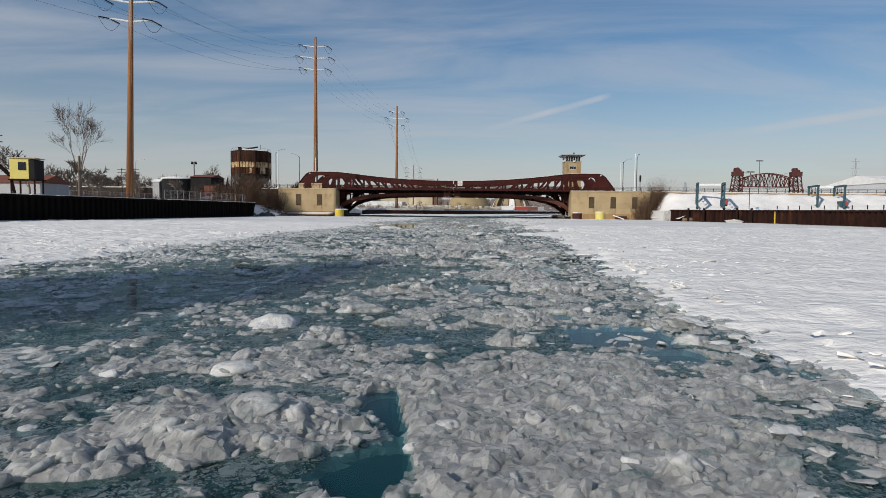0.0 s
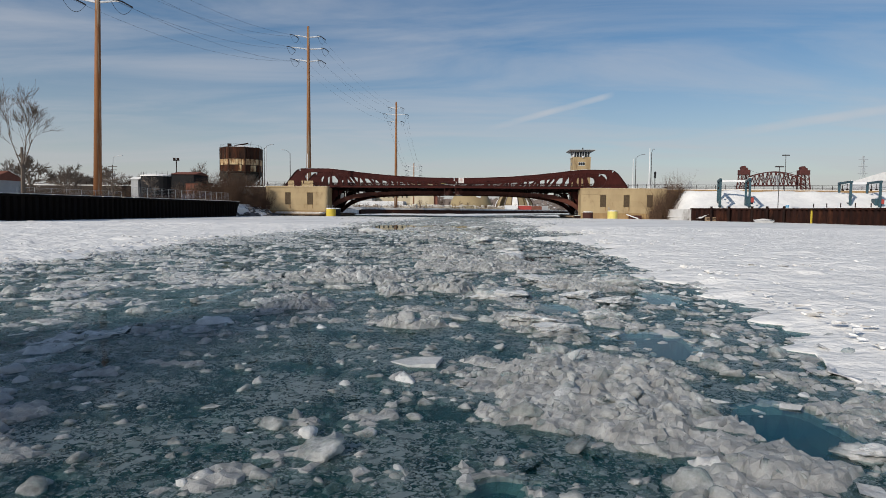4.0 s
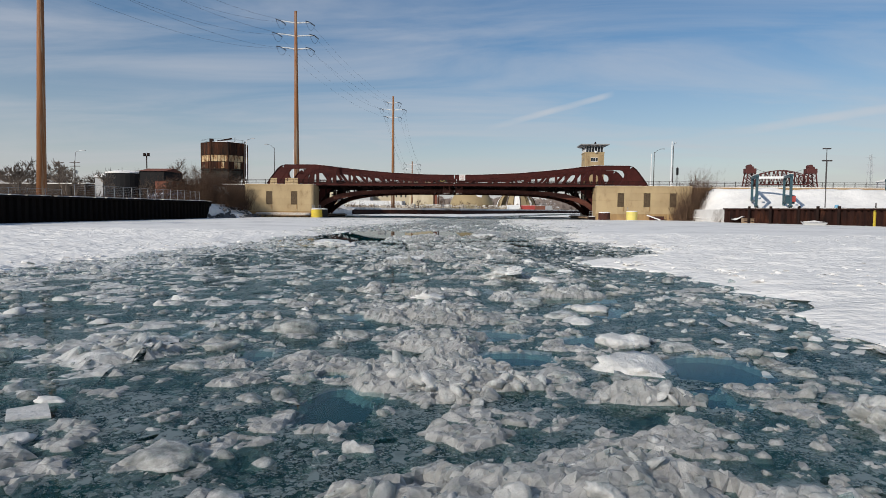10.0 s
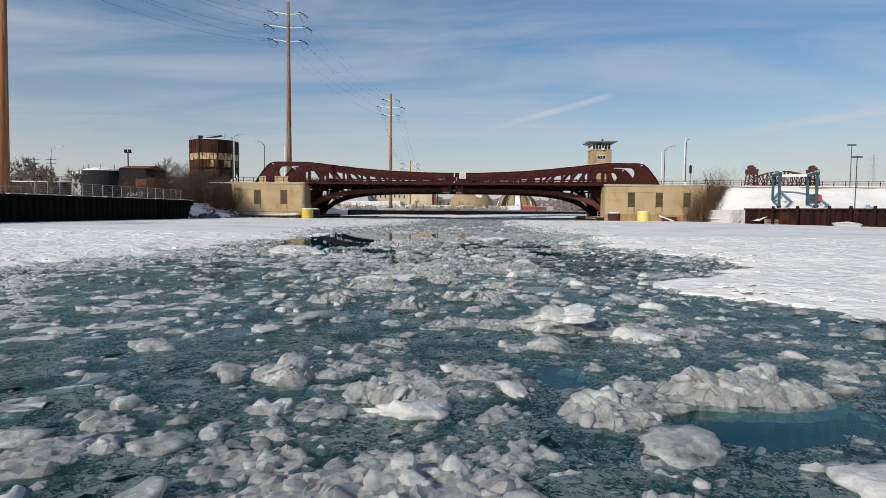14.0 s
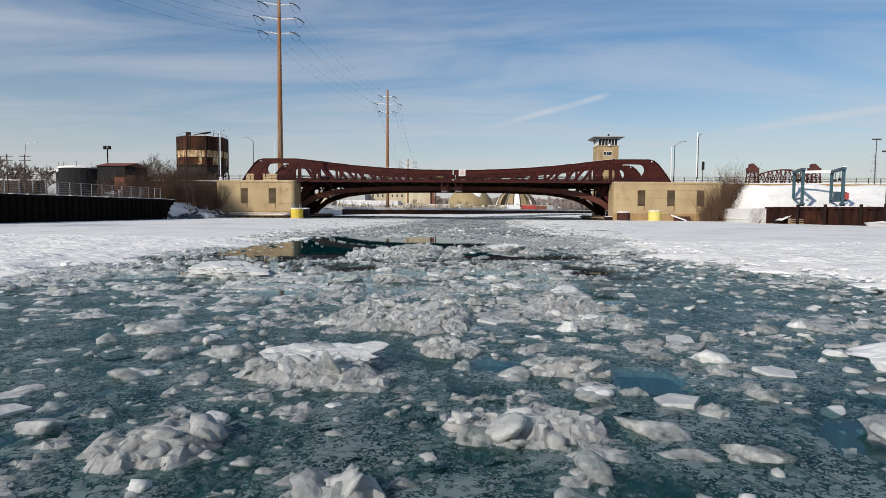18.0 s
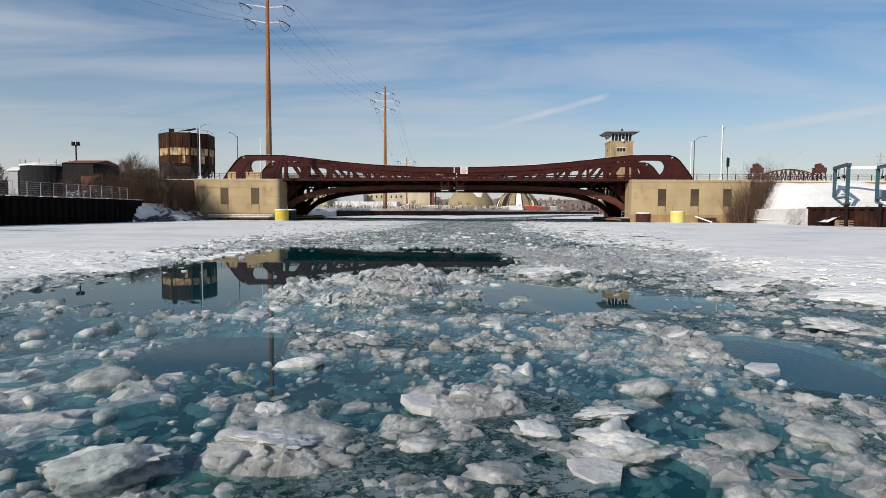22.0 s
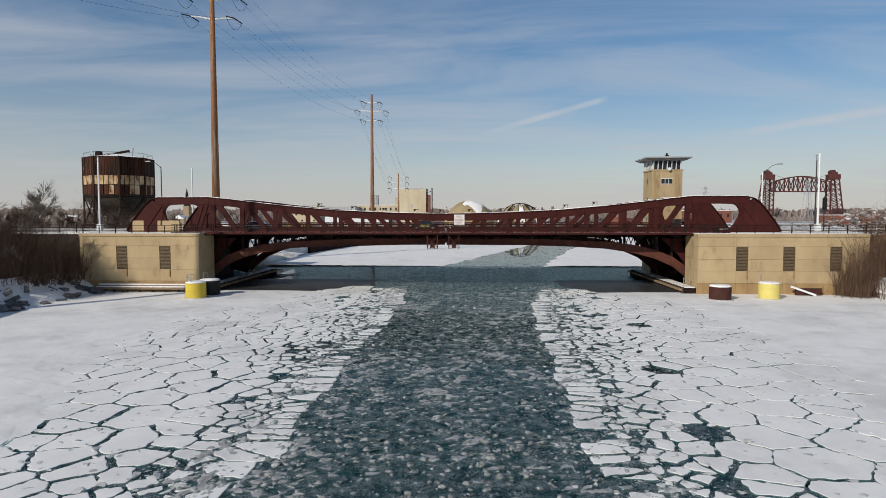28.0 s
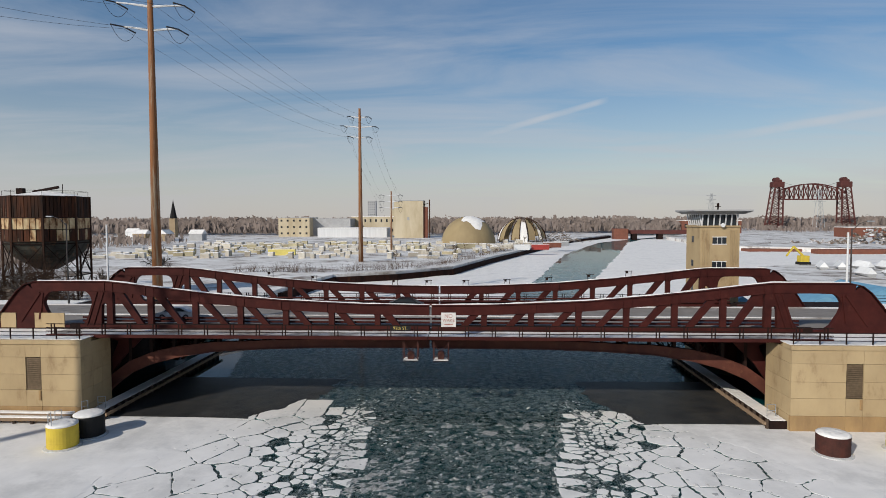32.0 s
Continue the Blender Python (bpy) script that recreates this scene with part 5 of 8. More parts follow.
for k in range(4):
    m = Mesh()
    m.prism([(-0.9 + 0.2 * k, -0.5), (0.7, -0.6), (1.0, 0.1 * k), (0.3, 0.6), (-0.8, 0.45)], -0.18, 0.18)
    slab.append(m.data("slab", M_ROCK))
for k in range(70):
    s = rnd.random()
    y = 151 + 25 * rnd.random()
    ob = new("slab", slab[k % 4])
    x = -52.8 - 4.6 * s - (1.6 if y < 156 else 0)
    ob.matrix_basis = pose(x, y, 0.15 + 2.2 * s * s, rnd.uniform(-30, 30), rnd.uniform(-25, 25), rnd.uniform(0, 360)) @ Matrix.Diagonal((*[rnd.uniform(0.5, 1.3)] * 3, 1))
    ob.parent = rub


# tall weathering-steel power poles
def arm(m, x, y, z, L, s, ang, rise=0.5):
    dx, dy = math.cos(ang) * s, math.sin(ang) * s
    m.tube((x, y, z - rise), (x + dx * L * 0.55, y + dy * L * 0.55, z - rise * 0.3), 0.24, 0.17, 6)
    m.tube((x + dx * L * 0.55, y + dy * L * 0.55, z - rise * 0.3), (x + dx * L, y + dy * L, z), 0.17, 0.12, 6)
    return (x + dx * L, y + dy * L, z)


def power_pole(x, y, z0, top, arms, r0, r1, ang, label, mat=None, lean=0.0):
    p = thing("power_pole", label, "power pole")
    part("shaft", Mesh().tube((x - lean, y, z0), (x + lean * (top - 42) / 42, y, top), r0, r1, 12), mat or M_POLE, p, smooth=True)
    tips = []
    for z, L in arms:
        for s in (-1, 1):
            m = Mesh()
            tip = arm(m, x, y, z, L, s, ang)
            a = part("crossarm", m, M_WHITE, p)
            for e in (-1, 1):
                part("insulator", Mesh().tube((tip[0], tip[1], tip[2]), (tip[0] + 0.75 * e, tip[1] + 2.6 * e, tip[2] - 0.35), 0.15, 0.15, 6), M_INSULATOR, a)
            loop = Mesh()
            ring = [(tip[0] + 0.75 * e, tip[1] + 2.6 * e, tip[2] - 0.4 - 2.1 * (1 - e * e)) for e in np.linspace(-1, 1, 9)]
            loop.add([(b[0] + ox, b[1], b[2] + oz) for b in ring for ox, oz in ((0.05, 0), (0, 0.05), (-0.05, 0), (0, -0.05))],
                     [(4 * k + e, 4 * k + (e + 1) % 4, 4 * k + 4 + (e + 1) % 4, 4 * k + 4 + e) for k in range(8) for e in range(4)])
            part("jumper_loop", loop, M_CABLE, a)
            tips.append((tip[0], tip[1], tip[2] - 0.35))
    return tips


def cables(a, b, sag, label):
    line = thing("power_line", label, "cable")
    for p, q in zip(a, b):
        m = Mesh()
        p, q = Vector(p), Vector(q)
        pts = [p.lerp(q, k / 16) - Vector((0, 0, sag * 4 * (k / 16) * (1 - k / 16))) for k in range(17)]
        m.add([c + Vector(o) for c in pts for o in ((0.022, 0, 0), (0, 0, 0.022), (-0.022, 0, 0), (0, 0, -0.022))],
              [(4 * k + e, 4 * k + (e + 1) % 4, 4 * k + 4 + (e + 1) % 4, 4 * k + 4 + e) for k in range(16) for e in range(4)])
        part("cable", m, M_CABLE, line)
    return line


P_ANG = radians(12)
tips0 = [(-92 + s * L, -40, z) for z, L in ((50.5, 4.2), (46.5, 5.2), (42.5, 4.2)) for s in (-1, 1)]
tips1 = power_pole(-75.2, 132.3, 2.5, 53.5, [(50.6, 4.4), (47.0, 5.6), (42.9, 4.4)], 0.82, 0.40, P_ANG, "tall rusted weathering-steel power pole with upswept crossarms", lean=1.1)
tips2 = power_pole(-59.37, 227.8, 2.5, 65.8, [(62.5, 4.6), (58.4, 5.8), (54.2, 4.6)], 0.95, 0.42, P_ANG, "tall rusted weathering-steel power pole with upswept crossarms")
tips3 = power_pole(-44.7, 353, 2.0, 61.7, [(58.6, 3.4), (55.0, 6.0), (51.0, 3.6)], 0.95, 0.45, P_ANG, "tall rusted weathering-steel power pole with upswept crossarms")
tips4 = power_pole(-41, 415, 2.0, 32.8, [(31, 4.5), (28, 4.5), (25, 4.5)], 0.55, 0.3, P_ANG, "rusted power pole in the storage yard")
cables(tips0, tips1, 6.0, "sagging bare power cables")
cables(tips1, tips2, 3.5, "sagging bare power cables")
cables(tips2, tips3, 3.5, "sagging bare power cables")
cables(tips3, tips4, 3.0, "sagging bare power cables")
# yellow cabin on stilts, its pole and crane arm
cabin = thing("watch_cabin", "yellow and black cabin on steel stilts over the bank wall", "cabin", at=(-62.6, 83.0, 3.3), turn=14)
part("body", Mesh().box(-1.5, 0.9, -1.5, 1.5, 2.5, 5.3, 0.04), M_YELLOW_PALE, cabin)
part("end_wall", Mesh().box(0.9, 1.6, -1.5, 1.5, 2.5, 5.2), M_BLACK, cabin)
part("roof", Mesh().box(-1.6, 1.75, -1.65, 1.65, 5.31, 5.45), M_CREAM, cabin)
win = part("window", Mesh().box(-0.4, 0.55, -1.56, -1.49, 3.7, 4.8), M_WIN, cabin)
part("sash", Mesh().box(0.05, 0.1, -1.58, -1.561, 3.7, 4.8), M_SIGNBLACK, win)
part("floor", Mesh().box(-1.7, 1.8, -1.6, 1.6, 2.3, 2.49), M_STEEL_AND_SHADE, cabin)
for lx in (-1.4, 1.5):
    for ly in (-1.3, 1.3):
        part("stilt", Mesh().box(lx - 0.09, lx + 0.09, ly - 0.09, ly + 0.09, -0.3, 2.31), M_STEEL_AND_SHADE, cabin)


def utility_pole(x, y, h, label, lamp=0, bars=2):
    p = thing("utility_pole", label, "utility pole", at=(x, y, 3.0))
    part("shaft", Mesh().tube((0, 0, -0.4), (0, 0, h), 0.17, 0.11, 8), M_WOODPOLE, p)
    for k in range(bars):
        part("crossarm", Mesh().box(-1.3, 1.3, -0.06, 0.06, h - 0.5 - 0.9 * k, h - 0.36 - 0.9 * k), M_WOODPOLE, p)
    part("transformer", Mesh().tube((0.35, 0, h - 3.2), (0.35, 0, h - 2.3), 0.25, 0.25, 10), M_GREY, p)
    if lamp:
        part("lamp_arm", Mesh().tube((0, 0, h - 1), (0.3, 0, h + 2.2), 0.06).tube((0.3, 0, h + 2.2), (2.2, 0, h + 2.6), 0.05).box(2.0, 2.9, -0.15, 0.15, h + 2.5, h + 2.65), M_GALV, p)
    return p


utility_pole(-100.0, 176.5, 10.6, "wooden utility pole with crossarms and a street lamp", 1)
utility_pole(-104.0, 176.4, 10.6, "wooden utility pole with crossarms")
utility_pole(-68.5, 84.5, 9.5, "wooden utility pole with two wide crossarms")
crane = thing("loader_arm", "dark steel loader arm beside the cabin", "crane", at=(-65.5, 80.2, 3.0))
part("mast", Mesh().tube((0, 0, -0.2), (0, 0, 5.5), 0.3), M_STEEL_AND_SHADE, crane)
part("boom", Mesh().bar((0, 0, 5.5), (1.8, 1.2, 3.2), 0.4, 0.5).bar((1.8, 1.2, 3.2), (2.2, 1.5, 0.2), 0.3, 0.35), M_STEEL_AND_SHADE, crane)


def shed(name, x0, x1, y0, y1, z0, z1, wall, roof, label, pitch=0.0, doors=()):
    s = thing(name, label, "building")
    part("wall_shell", Mesh().box(x0, x1, y0, y1, z0 - 0.5, z1), wall, s)
    if pitch:
        m = Mesh().add([(x0 - 0.3, y0 - 0.3, z1 + 0.004), (x1 + 0.3, y0 - 0.3, z1 + 0.004), (x1 + 0.3, y1 + 0.3, z1 + 0.004), (x0 - 0.3, y1 + 0.3, z1 + 0.004), (x0 - 0.3, (y0 + y1) / 2, z1 + pitch), (x1 + 0.3, (y0 + y1) / 2, z1 + pitch)],
                       [(3, 2, 1, 0), (0, 1, 5, 4), (2, 3, 4, 5), (1, 2, 5), (3, 0, 4)])
    else:
        m = Mesh().box(x0 - 0.25, x1 + 0.25, y0 - 0.25, y1 + 0.25, z1 + 0.004, z1 + 0.3)
    part("roof", m, roof, s)
    for dx0, dx1, dz0, dz1, mat in doors:
        part("opening", Mesh().box(dx0, dx1, y0 - 0.06, y0 + 0.02, dz0, dz1), mat, s)
    return s


shed("brick_shed", -95, -79, 108, 116, 3, 6.3, M_GREY, M_BRICK_RED, "low grey shed with a rust-red pitched roof", 1.6)
# black round tank house and its sheds
tank = thing("tank_house", "black round storage tank with a lean-to in the boatyard", "tank")
part("shell", Mesh().lathe(-86.5, 176, [(4.6, 2.5), (4.6, 10.4)], 28), M_BLACK, tank)
part("roof", Mesh().lathe(-86.5, 176, [(4.75, 10.41), (4.75, 10.7), (3.0, 11.1), (0.2, 11.2)], 28), M_SNOW, tank)
for k in range(10):
    a = 2 * math.pi * k / 10
    part("roof_rail", Mesh().tube((-86.5 + 4.5 * math.cos(a), 176 + 4.5 * math.sin(a), 10.6), (-86.5 + 4.5 * math.cos(a), 176 + 4.5 * math.sin(a), 11.7), 0.04), M_STEEL_AND_SHADE, tank)
shed("workshop", -82.2, -76.0, 174, 183, 3, 11.0, M_BLACK, M_BRICK_RED, "black clad workshop with a dull red roof", 0.9, ((-80.5, -79.2, 6.5, 8.2, M_WIN),))
shed("workshop_annex", -77.5, -73.2, 172.5, 179, 3, 8.6, M_BRICK_RED, M_BLACK, "low brick annex with a dark flat roof")
shed("site_hut", -94.0, -92.0, 175, 178, 3, 9.6, M_GREY, M_SNOW, "pale weathered hut with a broken roof", 0.8)
mast = thing("floodlight_mast", "steel floodlight mast with a lamp rack", "mast", at=(-85, 182.6, 3))
part("shaft", Mesh().tube((0, 0, -0.3), (0, 0, 12.5), 0.14), M_STEEL_AND_SHADE, mast)
part("lamp_rack", Mesh().box(-0.9, 0.9, -0.1, 0.1, 12.3, 12.5).box(-0.8, -0.2, -0.3, 0.1, 12.5, 13.1).box(0.2, 0.8, -0.3, 0.1, 12.5, 13.1), M_STEEL_AND_SHADE, mast)
boat = thing("boat_cover", "blue tarpaulin stretched over a laid-up boat", "boat", Mesh().add([(-4, -1.6, 0), (4, -1.6, 0), (4, 1.6, 0), (-4, 1.6, 0), (-3.6, 0, 2.2), (3.2, 0, 3.0)], [(3, 2, 1, 0), (0, 1, 5, 4), (2, 3, 4, 5), (1, 2, 5), (3, 0, 4)]), M_TARP, at=(-71.5, 166, 3.0), turn=20)


def chain_fence(name, pts, z, h, label, gap=2.6):
    f = thing(name, label, "fence")
    for (ax, ay), (bx, by) in zip(pts, pts[1:]):
        L = math.hypot(bx - ax, by - ay)
        n = max(1, int(L / gap))
        wires = Mesh()
        for k in range(n + 1):
            x, y = ax + (bx - ax) * k / n, ay + (by - ay) * k / n
            part("post", Mesh().tube((x, y, z - 0.2), (x, y, z + h), 0.045, 0.045, 6), M_GALV, f)
        for q in range(9):
            wires.tube((ax, ay, z + 0.1 + (h - 0.1) * q / 8), (bx, by, z + 0.1 + (h - 0.1) * q / 8), 0.012 if q % 8 else 0.03, None, 4)
        part("mesh_wires", wires, M_GALV, f)
    return f


chain_fence("boatyard_fence", [(-62, 120), (-60, 140), (-59, 152), (-60, 158)], 3.2, 2.4, "galvanised chain-link fence along the boatyard bank", 2.2)
chain_fence("bank_fence", [(-68, 100), (-64, 120)], 3.0, 1.8, "thin wire fence along the bank")


# the rusted silo
def silo(x, y, z0):
    s = thing("silo", "derelict octagonal silo of rusted steel plates on braced legs", "silo", at=(x, y, 0), turn=8)
    R, top, bot = 7.6, 24.4, 15.6
    n = 8
    cor = [(R * math.cos(2 * math.pi * (k + 0.5) / n), R * math.sin(2 * math.pi * (k + 0.5) / n)) for k in range(n)]
    bands = [(bot + 0.0, bot + 2.3, [M_RUST, M_RUST, M_RUST_PALE]), (bot + 2.3, bot + 4.6, [M_RUST_PALE, M_RUST_PALE]), (bot + 4.6, top, [M_RUST_DARK, M_RUST])]
    for k in range(n):
        (ax, ay), (bx, by) = cor[k], cor[(k + 1) % n]
        for z0b, z1b, mats in bands:
            m = 9 if z1b == top else 5
            for q in range(m):
                p0 = (ax + (bx - ax) * q / m, ay + (by - ay) * q / m)
                p1 = (ax + (bx - ax) * (q + 0.86) / m, ay + (by - ay) * (q + 0.86) / m)
                part("plate", Mesh().bar((*p0, (z0b + z1b) / 2), (*p1, (z0b + z1b) / 2), 0.1 + 0.08 * (q % 2), z1b - z0b - 0.06), rnd.choice(mats), s)
        part("corner_post", Mesh().bar((ax, ay, z0), (ax, ay, bot), 0.32, 0.32).box(ax - 0.2, ax + 0.2, ay - 0.2, ay + 0.2, bot, top + 0.1), M_RUST_DARK, s)
        for h0, h1 in ((z0 + 0.3, 8.5), (8.5, bot - 0.5)):
            for za, zb, w in ((h0, h1, 0.14), (h1, h0, 0.14), (h1, h1, 0.18)):
                part("brace", Mesh().bar((ax, ay, za), (bx, by, zb), w, w), M_STEEL_AND_SHADE, s)
        for zz in (bot, bot + 2.3, bot + 4.6, top):
            part("ring_band", Mesh().bar((ax * 1.012, ay * 1.012, zz), (bx * 1.012, by * 1.012, zz), 0.16, 0.16), M_RUST_DARK, s)
        part("roof_rail", Mesh().tube((ax * 0.97, ay * 0.97, top), (ax * 0.97, ay * 0.97, top + 1.1), 0.04).tube((ax * 0.97, ay * 0.97, top + 1.1), (bx * 0.97, by * 0.97, top + 1.1), 0.03), M_STEEL_AND_SHADE, s)
    part("liner", Mesh().lathe(0, 0, [(R * 0.96, bot + 0.05), (R * 0.96, top - 0.05)], 8, math.pi / 8), M_RUST_DARK, s)
    for k in range(7):
        r0, r1 = R * (0.98 - 0.016 * k * k), R * (0.98 - 0.016 * (k + 1) ** 2) + 0.05
        part("hopper_ring", Mesh().lathe(0, 0, [(r1, bot - 0.85 * (k + 1)), (r0, bot - 0.85 * k - 0.04)], 8, math.pi / 8), M_GREENGREY, s)
    part("roof", Mesh().lathe(0, 0, [(R * 0.99, top + 0.02), (R * 0.97, top + 0.1), (0.5, top + 1.2)], 8, math.pi / 8), M_SNOW, s, "snow-covered shallow roof")
    part("roof_gear", Mesh().bar((-2.5, 0, top + 1.0), (2.5, 0, top + 2.0), 0.5, 0.5).tube((3.6, -1, top), (3.8, -1, top + 2.6), 0.07).box(-4.6, -3.4, -2, -0.8, top + 0.4, top + 1.7), M_STEEL_AND_SHADE, s)
    return s


silo(-88.2, 239.3, 3.0)


def street_lamp(x, y, z, h, label, arms=(1,), mat=None, turn=0):
    p = thing("street_lamp", label, "street lamp", at=(x, y, z), turn=turn)
    part("shaft", Mesh().tube((0, 0, 0), (0, 0, h), 0.13, 0.08, 8), mat or M_DARKPOLE, p)
    for s in arms:
        a = part("arm", Mesh().tube((0, 0, h - 0.3), (s * 0.9, 0, h + 0.6), 0.05, 0.05, 6).tube((s * 0.9, 0, h + 0.6), (s * 2.0, 0, h + 0.95), 0.045, 0.045, 6), mat or M_DARKPOLE, p)
        part("lamp_head", Mesh().box(*sorted((s * 1.9, s * 2.8)), -0.17, 0.17, h + 0.85, h + 1.02, 0.04), M_GALV, a)
    return p


street_lamp(-61.6, 188.3, 8.2, 11.4, "dark street lamp with one curved arm on the bridge approach", (1,))
street_lamp(-57.8, 200.8, 8.2, 11.2, "dark street lamp with one curved arm on the bridge approach", (-1,))
street_lamp(48.4, 201.9, 8.2, 10.3, "street lamp with one curved arm on the bridge approach", (1,))
street_lamp(49.0, 187.5, 8.2, 10.6, "dark street lamp by the traffic signal", (1,), turn=62)
for x, y, h in ((-60.4, 186.5, 11.6), (47.6, 184.2, 11.3), (47.4, 201.0, 9.8), (-52.5, 201.5, 11)):
    thing("flag_pole", "slim white painted steel mast on the approach", "mast", Mesh().tube((0, 0, 0), (0, 0, h), 0.15, 0.11, 8).box(-0.35, 0.35, -0.3, 0.3, 0, 1.1), M_WHITE, at=(x, y, 8.2), group="white masts on the bridge approaches")
sig = thing("traffic_signal", "black traffic signal hanging at the approach", "traffic signal", at=(49.9, 186.8, 8.2))
part("post", Mesh().tube((0, 0, 0), (0, 0, 5.2), 0.09), M_DARKPOLE, sig)
part("head", Mesh().box(-0.25, 0.25, -0.3, 0.1, 3.2, 5.0, 0.05), M_SIGNBLACK, sig)

# approaches
for name, x0, x1 in (("approach_left", -240.0, -57.0), ("approach_right", 50.0, 260.0)):
    ap = thing(name, "raised concrete road approach with railings", "road", kind="structure")
    part("embankment", Mesh().box(x0, x1, 178.4, 204.4, -0.5, 8.0), M_EARTH if x0 < 0 else M_CONCRETE_STAIN, ap)
    part("road_surface", Mesh().box(x0, x1, 182.9, 199.8, 8.0, 8.2), M_ROAD, ap)
    part("walk_snow", Mesh().box(x0, x1, 178.8, 182.4, 8.0, 8.22), M_SNOW, ap)
    part("walk_snow", Mesh().box(x0, x1, 200.3, 204.0, 8.0, 8.22), M_SNOW, ap)
    n = int((x1 - x0) / 2.5)
    for k in range(n):
        x = x0 + 1 + 2.5 * k
        if -120 < x < 130:
            part("rail_post", Mesh().box(x - 0.05, x + 0.05, 178.65, 178.75, 8.2, 9.35), M_STEEL_AND_SHADE, ap)
    for z in (8.55, 8.95, 9.3):
        part("rail", Mesh().box(x0, x1, 178.67, 178.73, z - 0.035, z + 0.035), M_STEEL_AND_SHADE, ap)
        part("rail", Mesh().box(x0, x1, 203.9, 203.96, z - 0.035, z + 0.035), M_STEEL_AND_SHADE, ap)

# ---- right bank ----
sheet_piling("bank_wall_right", [(49.0, 154.3), (55, 144), (61.6, 132.5), (66.9, 103), (68.0, -60)], 2.72, M_PILE, "rust-brown steel sheet-pile dock wall")
# snow mound down from the approach
ys = np.linspace(150, 178.3, 30)
xs = np.linspace(49.6, 130, 60)
XX, YY = np.meshgrid(xs, ys, indexing="ij")
base = np.clip((YY - 158 - 4 * np.clip((58 - XX) / 8, 0, 1)) / 13, 0, 1)
ZZ = 2.6 + 4.9 * base ** 1.5 * np.clip((XX - 49) / 6.0, 0, 1) + 0.7 * (vnoise(XX, YY, 5, 3) - 0.5) * base + 0.25 * (vnoise(XX, YY, 1.7, 4) - 0.5)
ZZ = np.where(XX < 53, ZZ * np.clip((XX - 48.2) / 5, 0.0, 1), ZZ) - 0.05
k0, k1 = XX.shape
idx = (np.arange(k0 - 1)[:, None] * k1 + np.arange(k1 - 1)[None, :]).ravel()
mound = new("snow_mound", arrays("snow_mound", np.stack([XX, YY, ZZ], -1).reshape(-1, 3), np.concatenate([np.stack(t, -1) for t in ((idx, idx + k1, idx + k1 + 1), (idx, idx + k1 + 1, idx + 1))]), M_SNOW, True))
tagged(mound, "deep snow banked against the bridge approach", "snow bank", kind="structure")
wing = thing("wing_wall", "snow slope and low wing wall at the pier end", "snow bank", Mesh().add([(54.0, 177.9, 7.0), (60, 178.2, 7.6), (50.3, 177.2, -0.3), (60, 165, 3.2), (50.0, 172.5, -0.2), (49.0, 158, -0.2), (50.0, 154.8, 2.6)], [(2, 4, 0), (4, 3, 0), (4, 5, 3), (0, 3, 1), (5, 6, 3)]), M_SNOW, kind="structure")
for k, (x, y, w, h, n) in enumerate(((49.5, 175.0, 5.0, 9.5, 620), (52.5, 177.0, 5, 9.0, 520), (47.0, 175.2, 3.5, 5.5, 320))):
    bush("bush", x, y, (0.2, 3.0, 0.2)[k], w, h, n, M_TWIG_RED, "dense brown leafless thicket at the pier end", 160 + k, depth=4)


def boat_hoist(x, y, turn, label, s=1.0):
    """A travelling boat hoist: four legs on wheels, side beams and a cross beam."""
    h = thing("boat_hoist", label, "boat hoist", at=(x, y, 2.75), turn=turn)
    W, L, H = 6.1 * s, 8.5 * s, 6.6 * s
    for sx in (0, W):
        for sy in (0, L):
            leg = part("leg", Mesh().box(sx - 0.24, sx + 0.24, sy - 0.24, sy + 0.24, 0.9, H, 0.03), M_BLUE, h)
            for q in (-0.45, 0.45):
                part("wheel", Mesh().tube((sx - 0.2, sy + q, 0.42), (sx + 0.2, sy + q, 0.42), 0.45, 0.45, 14), M_TYRE, leg)
            part("bogie", Mesh().box(sx - 0.3, sx + 0.3, sy - 0.8, sy + 0.8, 0.55, 0.95), M_BLUE, leg)
        part("side_beam", Mesh().box(sx - 0.26, sx + 0.26, -0.6, L + 0.6, H, H + 0.5, 0.03), M_BLUE, h)
        part("lower_beam", Mesh().box(sx - 0.18, sx + 0.18, 0.25, L - 0.25, 1.6, 1.95), M_BLUE, h)
        part("beam_snow", Mesh().box(sx - 0.24, sx + 0.24, -0.6, L + 0.6, H + 0.502, H + 0.6), M_SNOW, h)
        for q in (0.3, 0.7):
            part("sling_drum", Mesh().tube((sx, L * q, H - 0.1), (sx, L * q, H - 1.4), 0.06).box(sx - 0.2, sx + 0.2, L * q - 0.25, L * q + 0.25, H - 1.7, H - 1.3), M_STEEL_AND_SHADE, h)
    part("cross_beam", Mesh().box(0.24, W - 0.24, L - 0.3, L + 0.3, H + 0.02, H + 0.5), M_WHITE, h)
    part("engine_box", Mesh().box(W - 0.7, W + 0.9, 1.0, 3.4, 1.2, 2.9, 0.05), M_BLUE, h)
    part("fuel_box", Mesh().box(W + 0.2, W + 0.9, -0.1, 0.9, 1.6, 2.7, 0.04), M_REDBOX, h)
    return h


boat_hoist(56.3, 157.0, -18, "teal-blue travelling boat hoist with a white cross beam on the dock")
boat_hoist(89.5, 164.0, -14, "teal-blue travelling boat hoist under snow at the dock", 1.0)
# slip piers under the hoist
slip = thing("hoist_runway", "rusted steel hoist runway on piles over the slip", "dock")
